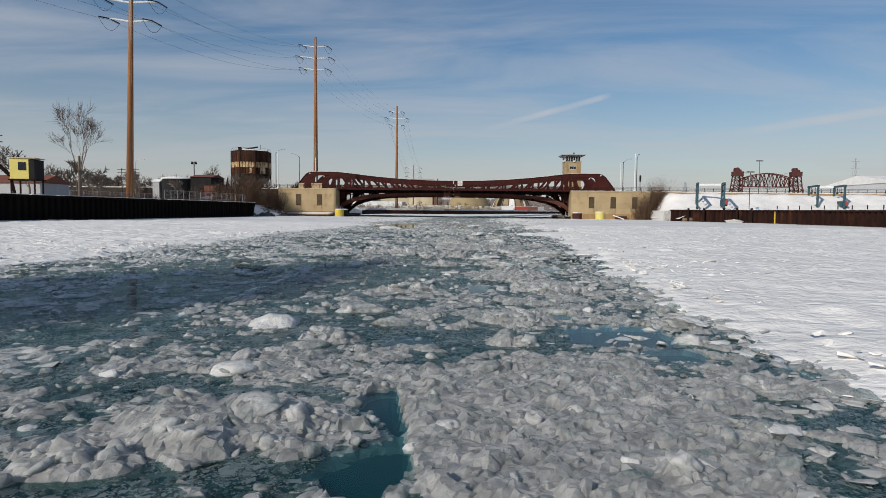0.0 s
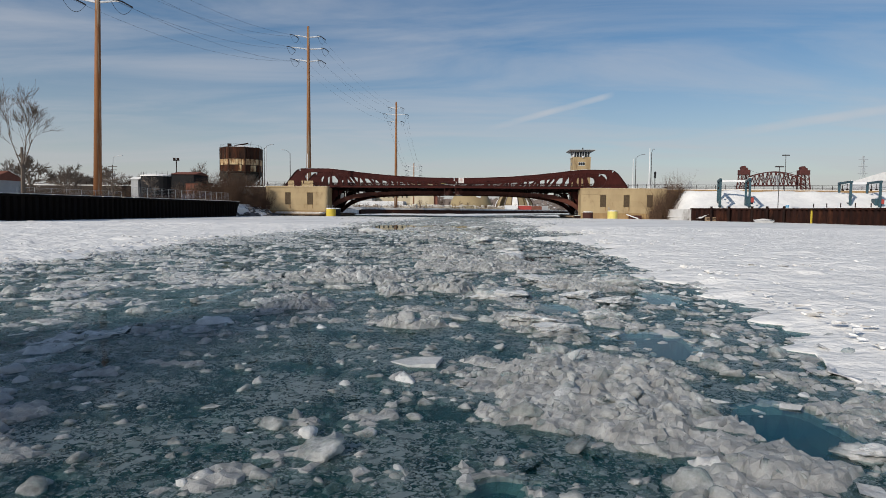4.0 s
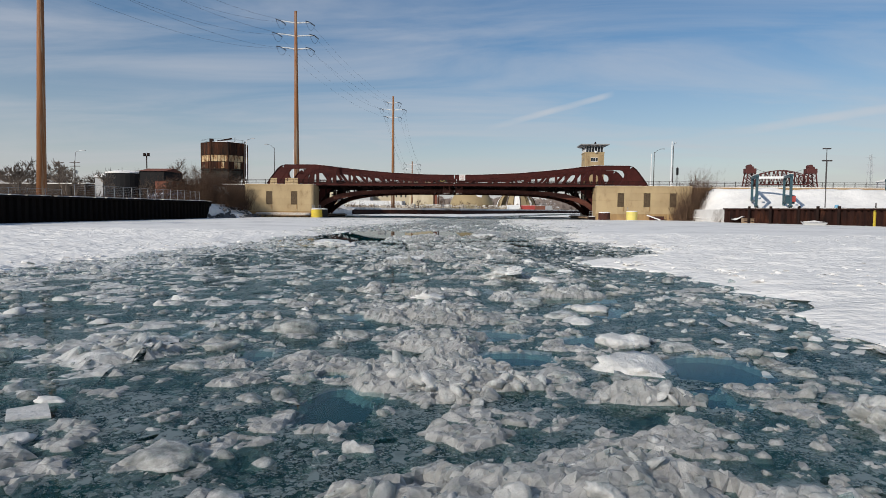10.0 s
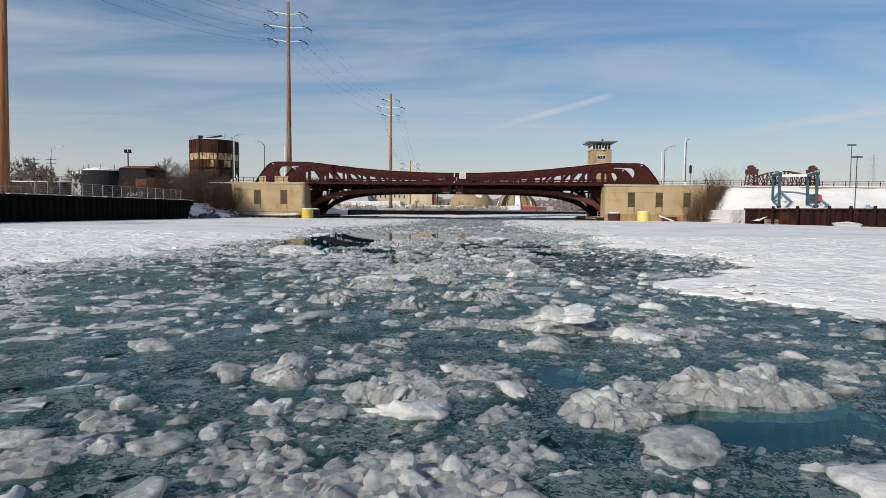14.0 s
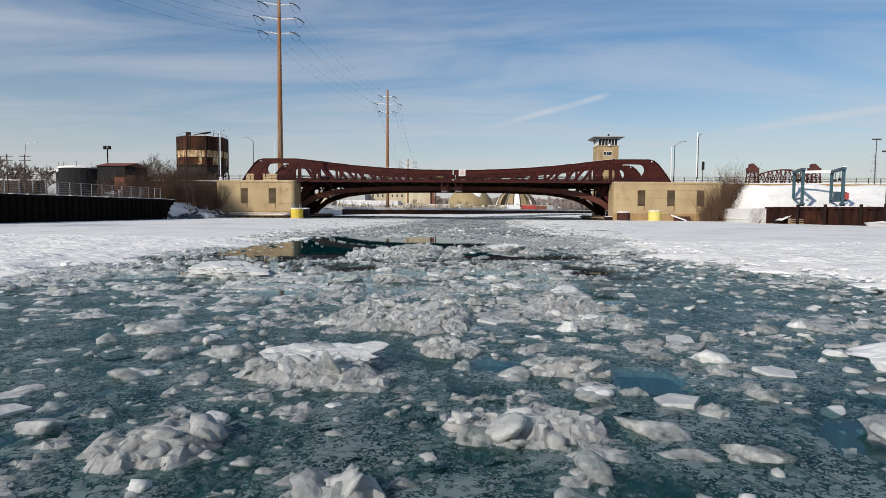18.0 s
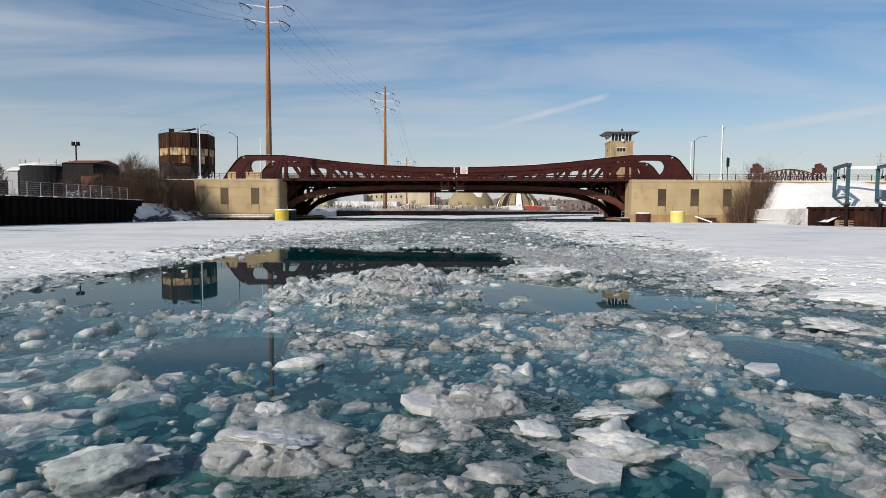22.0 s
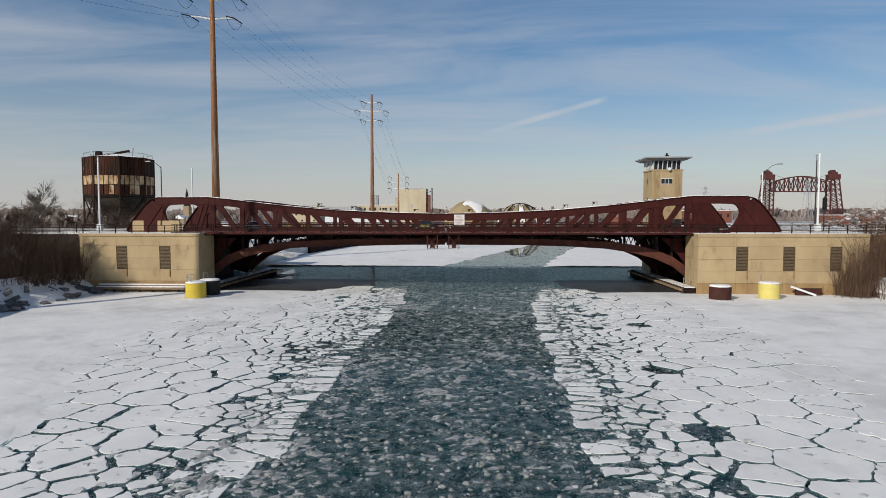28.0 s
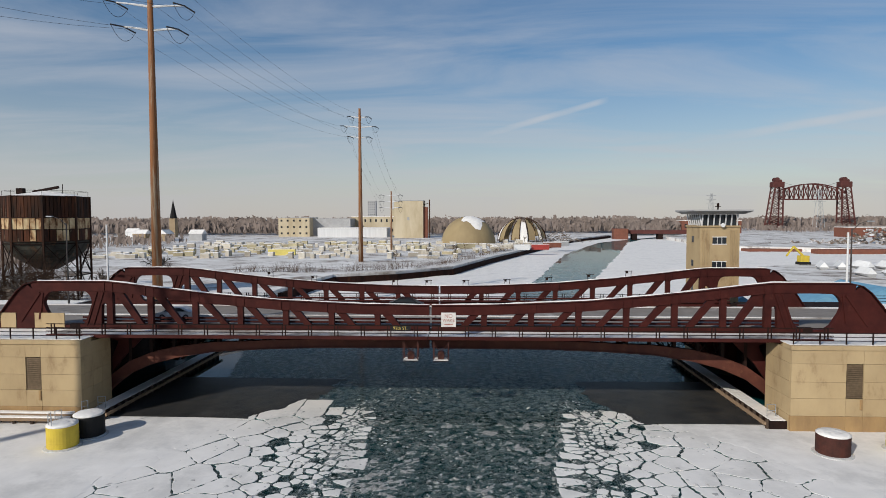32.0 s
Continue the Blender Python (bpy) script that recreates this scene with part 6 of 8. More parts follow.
for x0, y0, x1, y1 in ((51.5, 151.5, 55.5, 144.8), (56.2, 147.5, 60.2, 137.5)):
    part("runway_beam", Mesh().bar((x0, y0, 2.75), (x1, y1, 2.75), 1.0, 0.35), M_DRUM, slip)
for x, y in ((51.8, 148.8), (54, 145), (57.0, 141), (58.6, 138), (60.4, 135.0)):
    part("pile", Mesh().tube((x - 0.6, y - 0.4, -1), (x - 0.6, y - 0.4, 3.3), 0.24, 0.24, 10), M_STEEL_AND_SHADE, slip)
pallets = thing("pallet_stack", "weathered timber pallets at the foot of the dock wall", "pallet")
for k in range(3):
    part("board", Mesh().box(50.2, 53.4, 149.0 - 0.5, 149.0 - 0.35, 0.15 + 0.32 * k, 0.32 + 0.32 * k), M_WOOD, pallets)
for x in (50.3, 51.7, 53.2):
    part("bearer", Mesh().box(x - 0.08, x + 0.08, 148.62, 149.4, 0.02, 1.02), M_WOOD, pallets)
wreck = thing("sunken_dinghy", "snow-filled dinghy frozen in beside the dock", "boat", at=(57.2, 136.9, 0.1), turn=-62)
part("hull", Mesh().add([(-2.6, 0, 0.5), (-1.5, -0.8, 0.45), (1.8, -0.8, 0.4), (2.2, 0, 0.3), (1.8, 0.8, 0.4), (-1.5, 0.8, 0.45), (-1.8, 0, -0.2), (1.6, 0, -0.2)], [(0, 1, 6), (1, 2, 7, 6), (2, 3, 7), (3, 4, 7), (4, 5, 6, 7), (5, 0, 6)]), M_WHITE, wreck)
part("snow_fill", Mesh().add([(-2.2, 0, 0.52), (-1.4, -0.7, 0.5), (1.7, -0.7, 0.45), (1.7, 0.7, 0.45), (-1.4, 0.7, 0.5), (0, 0, 0.75)], [(0, 1, 5), (1, 2, 5), (2, 3, 5), (3, 4, 5), (4, 0, 5)]), M_SNOW, wreck)
thing("dock_marker", "yellow painted marker post on the dock wall", "post", Mesh().box(-0.35, 0.35, -0.14, 0.1, -0.2, 2.75), M_YELLOW, at=(62.1, 129.3, 0), turn=-80)
for k in range(9):
    thing("bollard_post", "short dark steel post along the dock edge", "post", Mesh().tube((0, 0, 0), (0, 0, 1.1), 0.09, 0.09, 8), M_STEEL_AND_SHADE, at=(63.4 + 0.55 * k, 131 - 3.3 * k, 2.7), group="posts along the dock")
for x, y, h in ((66, 150, 9.5), (78, 172, 14)):
    lp = thing("yard_lamp", "dark steel yard lamp post on the dock", "street lamp", at=(x, y, 2.7))
    part("shaft", Mesh().tube((0, 0, 0), (0, 0, h), 0.09, 0.07, 8), M_DARKPOLE, lp)
    part("lamp_head", Mesh().box(-0.9, 0.9, -0.15, 0.15, h - 0.25, h, 0.03), M_DARKPOLE, lp)
thing("barrel", "blue plastic barrel on the dock", "barrel", Mesh().lathe(0, 0, [(0.3, 0), (0.34, 0.2), (0.34, 0.75), (0.3, 0.95)], 16), M_BLUE_ROOF, at=(67, 148, 2.75))
wh = shed("warehouse", 138, 225, 206, 250, 2.6, 13.0, M_LIGHTGREY, M_SNOW, "large pale metal warehouse with a low snowy roof", 3.2)
part("panel_sign", Mesh().box(141, 144, 205.9, 206.0, 8.5, 10.2), M_SIGNBLACK, wh)

# ---- beyond the bridge ----
dome = thing("storage_dome", "tan membrane storage dome with snow sliding off its crown", "dome", at=(-4.0, 512, 2.6))
rows = [(17.5 * math.cos(a), 18.0 * math.sin(a)) for a in np.linspace(0, 1.5, 14)]
part("membrane", Mesh().lathe(0, 0, [(17.6, -0.3)] + rows, 40), M_DOME, dome, smooth=True)
m = Mesh()
n = 30
cap = []
for i in range(9):
    a = 0.55 + (1.52 - 0.55) * i / 8
    for k in range(n):
        b = 2 * math.pi * k / n
        lim = 1.0 + 0.35 * math.sin(b * 2 + 0.6) + 0.14 * math.sin(b * 7)
        aa = max(a, min(lim, 1.45)) if i < 8 else 1.52
        cap.append((17.75 * math.cos(aa) * math.cos(b), 17.75 * math.cos(aa) * math.sin(b), 18.15 * math.sin(aa)))
m.add(cap, [(i * n + k, i * n + (k + 1) % n, i * n + n + (k + 1) % n, i * n + n + k) for i in range(8) for k in range(n)])
part("snow_cap", m, M_SNOW, dome, smooth=True)
dome2 = thing("ruined_dome", "collapsed storage dome, ribs bare and torn cladding under snow", "dome", at=(33, 545, 2.6))
for k in range(18):
    b = 2 * math.pi * k / 18
    rib = Mesh()
    end = 14 if k % 3 else 10
    pts = [(17 * math.cos(a) * math.cos(b), 17 * math.cos(a) * math.sin(b), 17 * math.sin(a)) for a in np.linspace(0, 1.5, 14)][:end]
    for p, q in zip(pts, pts[1:]):
        rib.tube(p, q, 0.22, 0.22, 5)
    part("rib", rib, M_RUST_DARK, dome2)
    if k % 4 != 3:
        pl = Mesh()
        b2 = b + 2 * math.pi / 18 * 0.9
        i0, i1 = rnd.randint(0, 2), rnd.randint(7, 13)
        vs = []
        for a in np.linspace(0, 1.5, 14)[i0:i1]:
            vs += [(16.8 * math.cos(a) * math.cos(b), 16.8 * math.cos(a) * math.sin(b), 16.8 * math.sin(a)), (16.8 * math.cos(a) * math.cos(b2), 16.8 * math.cos(a) * math.sin(b2), 16.8 * math.sin(a) - rnd.random() * 0.8)]
        pl.add(vs, [(2 * i, 2 * i + 1, 2 * i + 3, 2 * i + 2) for i in range(i1 - i0 - 1)])
        part("cladding_strip", pl, M_SNOW if k % 2 else M_DOME, dome2)
scrap = Mesh()
for k in range(160):
    x, y = rnd.gauss(58, 8), rnd.gauss(548, 7)
    h = 7 * math.exp(-((x - 58) / 11) ** 2)
    p = Vector((x, y, 2.6 + h * rnd.random()))
    scrap.bar(p, p + Vector((rnd.uniform(-4, 4), rnd.uniform(-2, 2), rnd.uniform(-1.5, 2))), 0.4, 0.3)
thing("scrap_heap", "heap of bent scrap beams and plate beside the ruined dome", "scrap heap", scrap, M_SCRAP)


def block(name, x, y, w, d, h, wall, roof, label, rows=0, cols=0, z=2.6):
    b = thing(name, label, "building", at=(x, y, z))
    part("wall_shell", Mesh().box(-w / 2, w / 2, 0, d, -0.4, h), wall, b)
    part("roof", Mesh().box(-w / 2 - 0.2, w / 2 + 0.2, -0.2, d + 0.2, h + 0.004, h + 0.5), roof, b)
    for r in range(rows):
        for c in range(cols):
            x0 = -w / 2 + w * (c + 0.5) / cols
            z0 = h * (r + 0.45) / rows
            part("window", Mesh().box(x0 - w / cols * 0.15, x0 + w / cols * 0.15, -0.08, 0.05, z0, z0 + h / rows * 0.3), M_WIN, b)
    return b


tall = block("silo_building", -54, 622, 24, 22, 31, M_CREAM, M_GREY, "tall cream windowless plant building with an outside lift shaft")
part("window", Mesh().box(-1.2, 0.6, -0.08, 0.05, 15, 17.5), M_GREY, tall)
part("lift_shaft", Mesh().box(10.6, 15.5, 2, 8, -0.3, 26), M_BRICK_RED, tall)
part("lift_frame", Mesh().tube((17, 2, 0), (17, 2, 32), 0.35).tube((17, 6, 0), (17, 6, 32), 0.35).bar((16, 4, 29), (11, 4, 27.5), 0.5, 0.5).tube((13, 3, 26), (13, 3, 31), 0.2), M_RUST, tall)
block("plant_hall", -105, 640, 60, 30, 8, M_LIGHTGREY, M_SNOW, "long low pale plant hall with a snowy roof")
block("brick_warehouse", -160, 655, 28, 30, 17, M_CREAM, M_GREY, "cream brick warehouse with small windows", 3, 5)
block("brick_warehouse", -129, 668, 34, 28, 16, M_GREY, M_GREY, "plain grey wing of the cream warehouse")
block("brick_mill", -92, 690, 46, 26, 18, M_CREAM, M_SNOW, "pale brick mill with rows of small windows", 2, 9)
block("mill_tower", -74, 692, 7, 8, 25, M_CREAM, M_GREY, "pale stair tower of the mill")
block("office_tower", -205, 1350, 16, 16, 50, M_GREY, M_GREY, "far grey tower block above the trees", 10, 4)
# storage yard: wrapped pallets in rows
group = "pallet stacks in the storage yard"
base_w = Mesh().box(-1.6, 1.6, -1.2, 1.2, 0, 1.9, 0.08).data("wrapped_stack", M_PALLET)
base_y = Mesh().box(-1.6, 1.6, -1.2, 1.2, 0, 1.9, 0.08).data("wrapped_stack", M_PALLET_Y)
cap_w = Mesh().box(-1.65, 1.65, -1.25, 1.25, 1.904, 2.12, 0.08).data("stack_snow", M_SNOW)
cnt = 0
for row in range(11):
    y = 372 + row * 13.5
    for k in range(46):
        x = -165 + k * 4.6 + rnd.uniform(-0.6, 0.6)
        lim = 7 + (y - 385) * 0.318 - 9
        if x > lim or rnd.random() < 0.42 or cnt >= 260 or (abs(x + 44) < 5 and y < 400):
            continue
        ob = new("wrapped_stack", base_y if vnoise(x, y, 40, 8) > 0.7 else base_w)
        ob.matrix_basis = pose(x, y + rnd.uniform(-1.5, 1.5), 3.0, 0, 0, rnd.uniform(-12, 12)) @ Matrix.Diagonal((rnd.uniform(0.5, 1.7), rnd.uniform(0.7, 1.3), rnd.uniform(0.35, 1.3), 1))
        tagged(ob, "wrapped pallet stack capped with snow in the storage yard", "pallet stack", group)
        part("snow_cap", cap_w, None, ob)
        cnt += 1
for x, y, w, mat, lab in ((34, 440, 9, M_REDBOX, "rust-red container"), (24, 436, 8, M_WHITE, "white container"), (43, 462, 10, M_BRICK_RED, "brown container"), (50, 478, 9, M_GREY, "grey container"), (-88, 392, 12, M_YELLOW_PALE, "yellow container"), (-30, 432, 10, M_PALLET_Y, "yellowish container"), (-5, 452, 10, M_PALLET_Y, "yellowish container")):
    c = thing("container", lab + " in the yard, snow on its roof", "container", Mesh().box(-w / 2, w / 2, -1.3, 1.3, 0, 2.7, 0.05), mat, at=(x, y, 3.0), turn=8)
    part("snow_cap", Mesh().box(-w / 2, w / 2, -1.28, 1.28, 2.704, 2.85), M_SNOW, c)
# far shore edging, piles and scrub
edge = thing("shore_edging", "dark timber and steel edging along the far shore", "retaining wall", kind="structure")
pts = [(-48, 262), (-43.5, 300.6), (-26, 311), (-8.6, 330), (6.9, 385), (31.3, 461), (71, 585), (128, 700)]
for (ax, ay), (bx, by) in zip(pts, pts[1:]):
    part("edging_wall", Mesh().bar((ax + 0.4, ay - 0.4, 0.9), (bx + 0.4, by - 0.4, 0.9), 0.8, 2.4), M_PILE, edge)
for k in range(46):
    s = k / 45
    x = -70 + 100 * s
    y = float(np.interp(x, [-70, -43, -26, -8.6, 6.9, 31], [303, 302, 312, 331, 386, 461]))
    bush("bush", x - 3 - 2 * rnd.random(), y + 3 + 3 * rnd.random(), 3.0, 3.4, 2.6 + 1.6 * rnd.random(), 46, M_TWIG_RED, "dry brown scrub along the far shore", 300 + k)
for k in range(10):
    tree("tree", -30 + 9 * k + rnd.uniform(-3, 3), 345 + 24 * k, 3.0, rnd.uniform(5, 9), 0.6, M_TWIG_RED, "small bare tree on the far shore", 1, 400 + k, levels=3)


# vertical lift railway bridge
def lift_bridge(x0, x1, y, top):
    b = thing("lift_bridge", "dark red vertical-lift railway bridge with its span raised", "lift bridge")
    for x in (x0, x1):
        s = 1 if x == x0 else -1
        tw = part("tower", Mesh().box(x - 5.2, x + 5.2, y - 4, y + 4, top - 5, top, 0.3), M_LIFT, b, "machinery house on a lattice tower")
        for dy in (-4, 4):
            legs = Mesh()
            a0, a1 = (x + s * 4, y + dy, 2), (x + s * 4, y + dy, top - 5)
            c0, c1 = (x - s * 10, y + dy, 2), (x - s * 3.6, y + dy, top - 5)
            legs.bar(a0, a1, 1.1, 1.1).bar(c0, c1, 1.0, 1.0)
            n = 9
            for k in range(n):
                f0, f1 = k / n, (k + 1) / n
                L0, L1 = Vector(a0).lerp(Vector(a1), f0), Vector(a0).lerp(Vector(a1), f1)
                R0, R1 = Vector(c0).lerp(Vector(c1), f0), Vector(c0).lerp(Vector(c1), f1)
                legs.bar(L0, R1, 0.5, 0.5).bar(R0, L1, 0.5, 0.5).bar(L1, R1, 0.45, 0.45)
            part("lattice_leg", legs, M_LIFT, tw)
        part("sheave_house", Mesh().box(x - 3.2, x + 3.2, y - 3, y + 3, top, top + 2.2, 0.5).tube((x - 1.2, y - 3.2, top + 2), (x - 1.2, y + 3.2, top + 2), 2.2, 2.2, 14), M_LIFT, tw)
    n = 12
    xs = [x0 + 5 + (x1 - x0 - 10) * k / n for k in range(n + 1)]
    zb = top - 16.5
    zt = [zb + 9.0 + 5.5 * math.sin(math.pi * k / n) for k in range(n + 1)]
    for dy in (-3.6, 3.6):
        t = Mesh()
        for k in range(n):
            t.bar((xs[k], y + dy, zb), (xs[k + 1], y + dy, zb), 0.9, 1.0).bar((xs[k], y + dy, zt[k]), (xs[k + 1], y + dy, zt[k + 1]), 0.9, 0.9)
            t.bar((xs[k], y + dy, zb), (xs[k], y + dy, zt[k]), 0.5, 0.5)
            t.bar((xs[k], y + dy, zt[k] if k % 2 else zb), (xs[k + 1], y + dy, zb if k % 2 else zt[k + 1]), 0.6, 0.6)
        t.bar((xs[n], y + dy, zb), (xs[n], y + dy, zt[n]), 0.5, 0.5)
        part("lift_truss", t, M_LIFT, b)
    part("lift_deck", Mesh().box(xs[0], xs[-1], y - 3.4, y + 3.4, zb - 0.3, zb + 0.5), M_LIFT, b)
    m = Mesh()
    pts = [Vector((x0, y, top + 2)).lerp(Vector((x1, y, top + 2)), k / 12) - Vector((0, 0, 7 * 4 * (k / 12) * (1 - k / 12))) for k in range(13)]
    for p, q in zip(pts, pts[1:]):
        m.tube(p, q, 0.12, 0.12, 4)
    part("control_cable", m, M_CABLE, b)
    return b


lb = lift_bridge(287, 349, 712, 52.0)
eye = Vector((-1.9, 112.6, 17.6))
lb.matrix_basis = Matrix.Translation(eye) @ Matrix.Scale(1.31, 4) @ Matrix.Translation(-eye)
low = thing("low_bridge", "low dark red girder bridge over the upper river", "bridge", at=(150, 668, 0), turn=-6)
part("girder", Mesh().box(-14, 66, -5, 5, 5.0, 8.2), M_LIFT, low)
for x in (-8, 14, 44):
    part("pier", Mesh().box(x - 2, x + 2, -6, 6, -1, 5.0), M_STEEL_AND_SHADE, low)
part("abutment", Mesh().box(-26, -14, -9, 9, -1, 9.5), M_BRICK_RED, low)
block("red_factory", 245, 760, 60, 30, 13, M_BRICK_RED, M_SNOW, "low red brick factory across the basin", 1, 8)
block("red_factory", 330, 640, 40, 20, 8, M_BRICK_RED, M_SNOW, "long pink-red shed across the basin")
barge = thing("barge", "long low rust-red barge frozen in at the far dock", "barge", Mesh().box(154, 214, 470, 480, -0.5, 1.7, 0.3), M_BRICK_RED)
barge = thing("barge", "long low rust-red barge frozen in at the far dock", "barge", Mesh().box(180, 290, 448, 455, -0.5, 2.6, 0.3), M_BRICK_RED)
sc2 = Mesh()
for k in range(220):
    x = rnd.gauss(270, 26)
    h = 11 * math.exp(-((x - 270) / 30) ** 2)
    p = Vector((x, rnd.gauss(520, 7), 2.6 + h * rnd.random()))
    sc2.bar(p, p + Vector((rnd.uniform(-5, 5), rnd.uniform(-3, 3), rnd.uniform(-2, 2))), 1.2, 0.9)
thing("scrap_heap", "long heap of snow-dusted scrap metal on the far dock", "scrap heap", sc2, M_SCRAP)
# boats wrapped for the winter on the near dock
for k in range(12):
    x, y = 112 + 7.0 * (k % 6) + rnd.uniform(-1, 1), 300 + 26 * (k // 6) + rnd.uniform(-2, 2)
    bt = thing("laid_up_boat", "motor boat shrink-wrapped in white for the winter", "boat", at=(x, y, 2.7), turn=rnd.uniform(-25, 25), group="boats laid up on the dock")
    part("hull", Mesh().add([(-1.3, -4, 0.9), (1.3, -4, 0.9), (1.4, 2, 0.9), (0, 5, 1.2), (-1.4, 2, 0.9), (-1.0, -3.8, 0.1), (1.0, -3.8, 0.1), (0, 3.6, 0.1)], [(0, 1, 6, 5), (1, 2, 7, 6), (2, 3, 7), (3, 4, 7), (4, 0, 5, 7), (5, 6, 7)]), M_GREY, bt)
    part("wrap", Mesh().add([(-1.35, -4.05, 0.9), (1.35, -4.05, 0.9), (1.45, 2, 0.9), (0, 5.05, 1.2), (-1.45, 2, 0.9), (0, -3.6, 2.6), (0, 1.2, 2.9)], [(0, 1, 5), (1, 2, 6, 5), (2, 3, 6), (3, 4, 6), (4, 0, 5, 6)]), M_WHITE, bt)
dockside = thing("boat_shelter", "pale blue sheet-roofed boat shelters by the tower", "boat shelter")
for x, y, w, d, h, t in ((42, 219, 9, 16, 6.0, 8), (58, 224, 13, 14, 5.4, 8), (76, 236, 14, 15, 5.6, 6)):
    m = Mesh().add([(x - w / 2, y, 2), (x + w / 2, y, 2), (x + w / 2, y + d, 2), (x - w / 2, y + d, 2), (x - w / 2, y, h * 0.7), (x + w / 2, y, h * 0.7), (x + w / 2, y + d, h * 0.7), (x - w / 2, y + d, h * 0.7), (x, y, h + 1.2), (x, y + d, h + 1.2)],
                   [(0, 1, 5, 8, 4), (2, 3, 7, 9, 6), (1, 2, 6, 5), (3, 0, 4, 7), (5, 6, 9, 8), (7, 4, 8, 9)])
    part("shelter_bay", m, M_BLUE_ROOF, dockside)
tarp = thing("spoil_heap", "low heaps of spoil under snow behind the bridge", "heap")
for x, y, w, h in ((-52, 216, 7, 2.5), (-46, 222, 7, 2.0)):
    gx, gy = np.meshgrid(np.linspace(-w, w, 22), np.linspace(-4, 4, 10), indexing="ij")
    gz = 2.0 + h * np.exp(-(gx / w * 1.5) ** 2 - (gy / 3.2) ** 2) + 0.9 * (vnoise(gx + x, gy + y, 1.6, 9) - 0.5)
    ii = (np.arange(21)[:, None] * 10 + np.arange(9)[None, :]).ravel()
    ob = new("heap", arrays("heap", np.stack([gx + x, gy + y, gz], -1).reshape(-1, 3), np.concatenate([np.stack(t, -1) for t in ((ii, ii + 10, ii + 11), (ii, ii + 11, ii + 1))]), M_SNOW_LAND, True))
    ob.parent = tarp
ex = thing("excavator", "yellow excavator on the near dock", "excavator", at=(118, 345, 2.7))
part("body", Mesh().box(-1.5, 1.5, -1.5, 1.5, 1.0, 3.2, 0.1), M_YELLOW, ex)
part("boom", Mesh().bar((0, 0, 3), (-3.5, 0, 6.5), 0.5, 0.7).bar((-3.5, 0, 6.5), (-6, 0, 3), 0.4, 0.5), M_YELLOW, ex)
part("track", Mesh().box(-2, 2, -1.7, -0.9, 0, 1.0, 0.2).box(-2, 2, 0.9, 1.7, 0, 1.0, 0.2), M_TYRE, ex)


def car(x, y, turn, mat, label):
    c = thing("car", label, "car", at=(x, y, 8.26), turn=turn)
    prof = [(-2.2, 0.35), (-2.25, 0.75), (-1.5, 0.95), (-0.75, 1.45), (0.75, 1.48), (1.7, 1.0), (2.2, 0.9), (2.25, 0.4)]
    part("body", Mesh().plate(prof, [], -0.85, 0.85), mat, c)
    part("side_glazing", Mesh().plate([(-1.3, 0.98), (-0.7, 1.38), (0.7, 1.4), (1.45, 1.02)], [], -0.865, 0.865), M_WIN, c)
    for wx in (-1.4, 1.4):
        for wy in (-0.8, 0.8):
            w = part("wheel", Mesh().tube((wx, wy - 0.1, 0.33), (wx, wy + 0.1, 0.33), 0.34, 0.34, 16), M_TYRE, c)
            part("rim", Mesh().tube((wx, wy - 0.115, 0.33), (wx, wy + 0.115, 0.33), 0.2, 0.2, 12), M_GALV, w)
    return c


car(-36.2, 188.4, 0, M_GRAPHITE, "silver hatchback on the bridge roadway")
car(-10.2, 197.0, 180, M_CARDARK, "dark saloon car on the bridge roadway")

# far pylons and woods
for x, y, h in ((385, 820, 48), (355, 1050, 52), (602, 1003, 90)):
    p = thing("lattice_pylon", "grey lattice power pylon far off", "pylon", at=(x, y, 2.5))
    m = Mesh()
    for sx in (-1, 1):
        for sy in (-1, 1):
            m.bar((sx * 5, sy * 5, 0), (sx * 1, sy * 1, h), 0.35, 0.35)
    for k in range(8):
        a, b = 5 - 0.5 * k, 5 - 0.5 * (k + 1)
        z0, z1 = h * k / 8, h * (k + 1) / 8
        m.bar((-a, -a, z0), (b, -b, z1), 0.25, 0.25).bar((a, -a, z0), (-b, -b, z1), 0.25, 0.25)
    part("frame", m, M_GALV, p)
    for q in (0.7, 0.82, 0.94):
        part("crossarm", Mesh().bar((-7, 0, h * q), (7, 0, h * q), 0.4, 0.4), M_GALV, p)


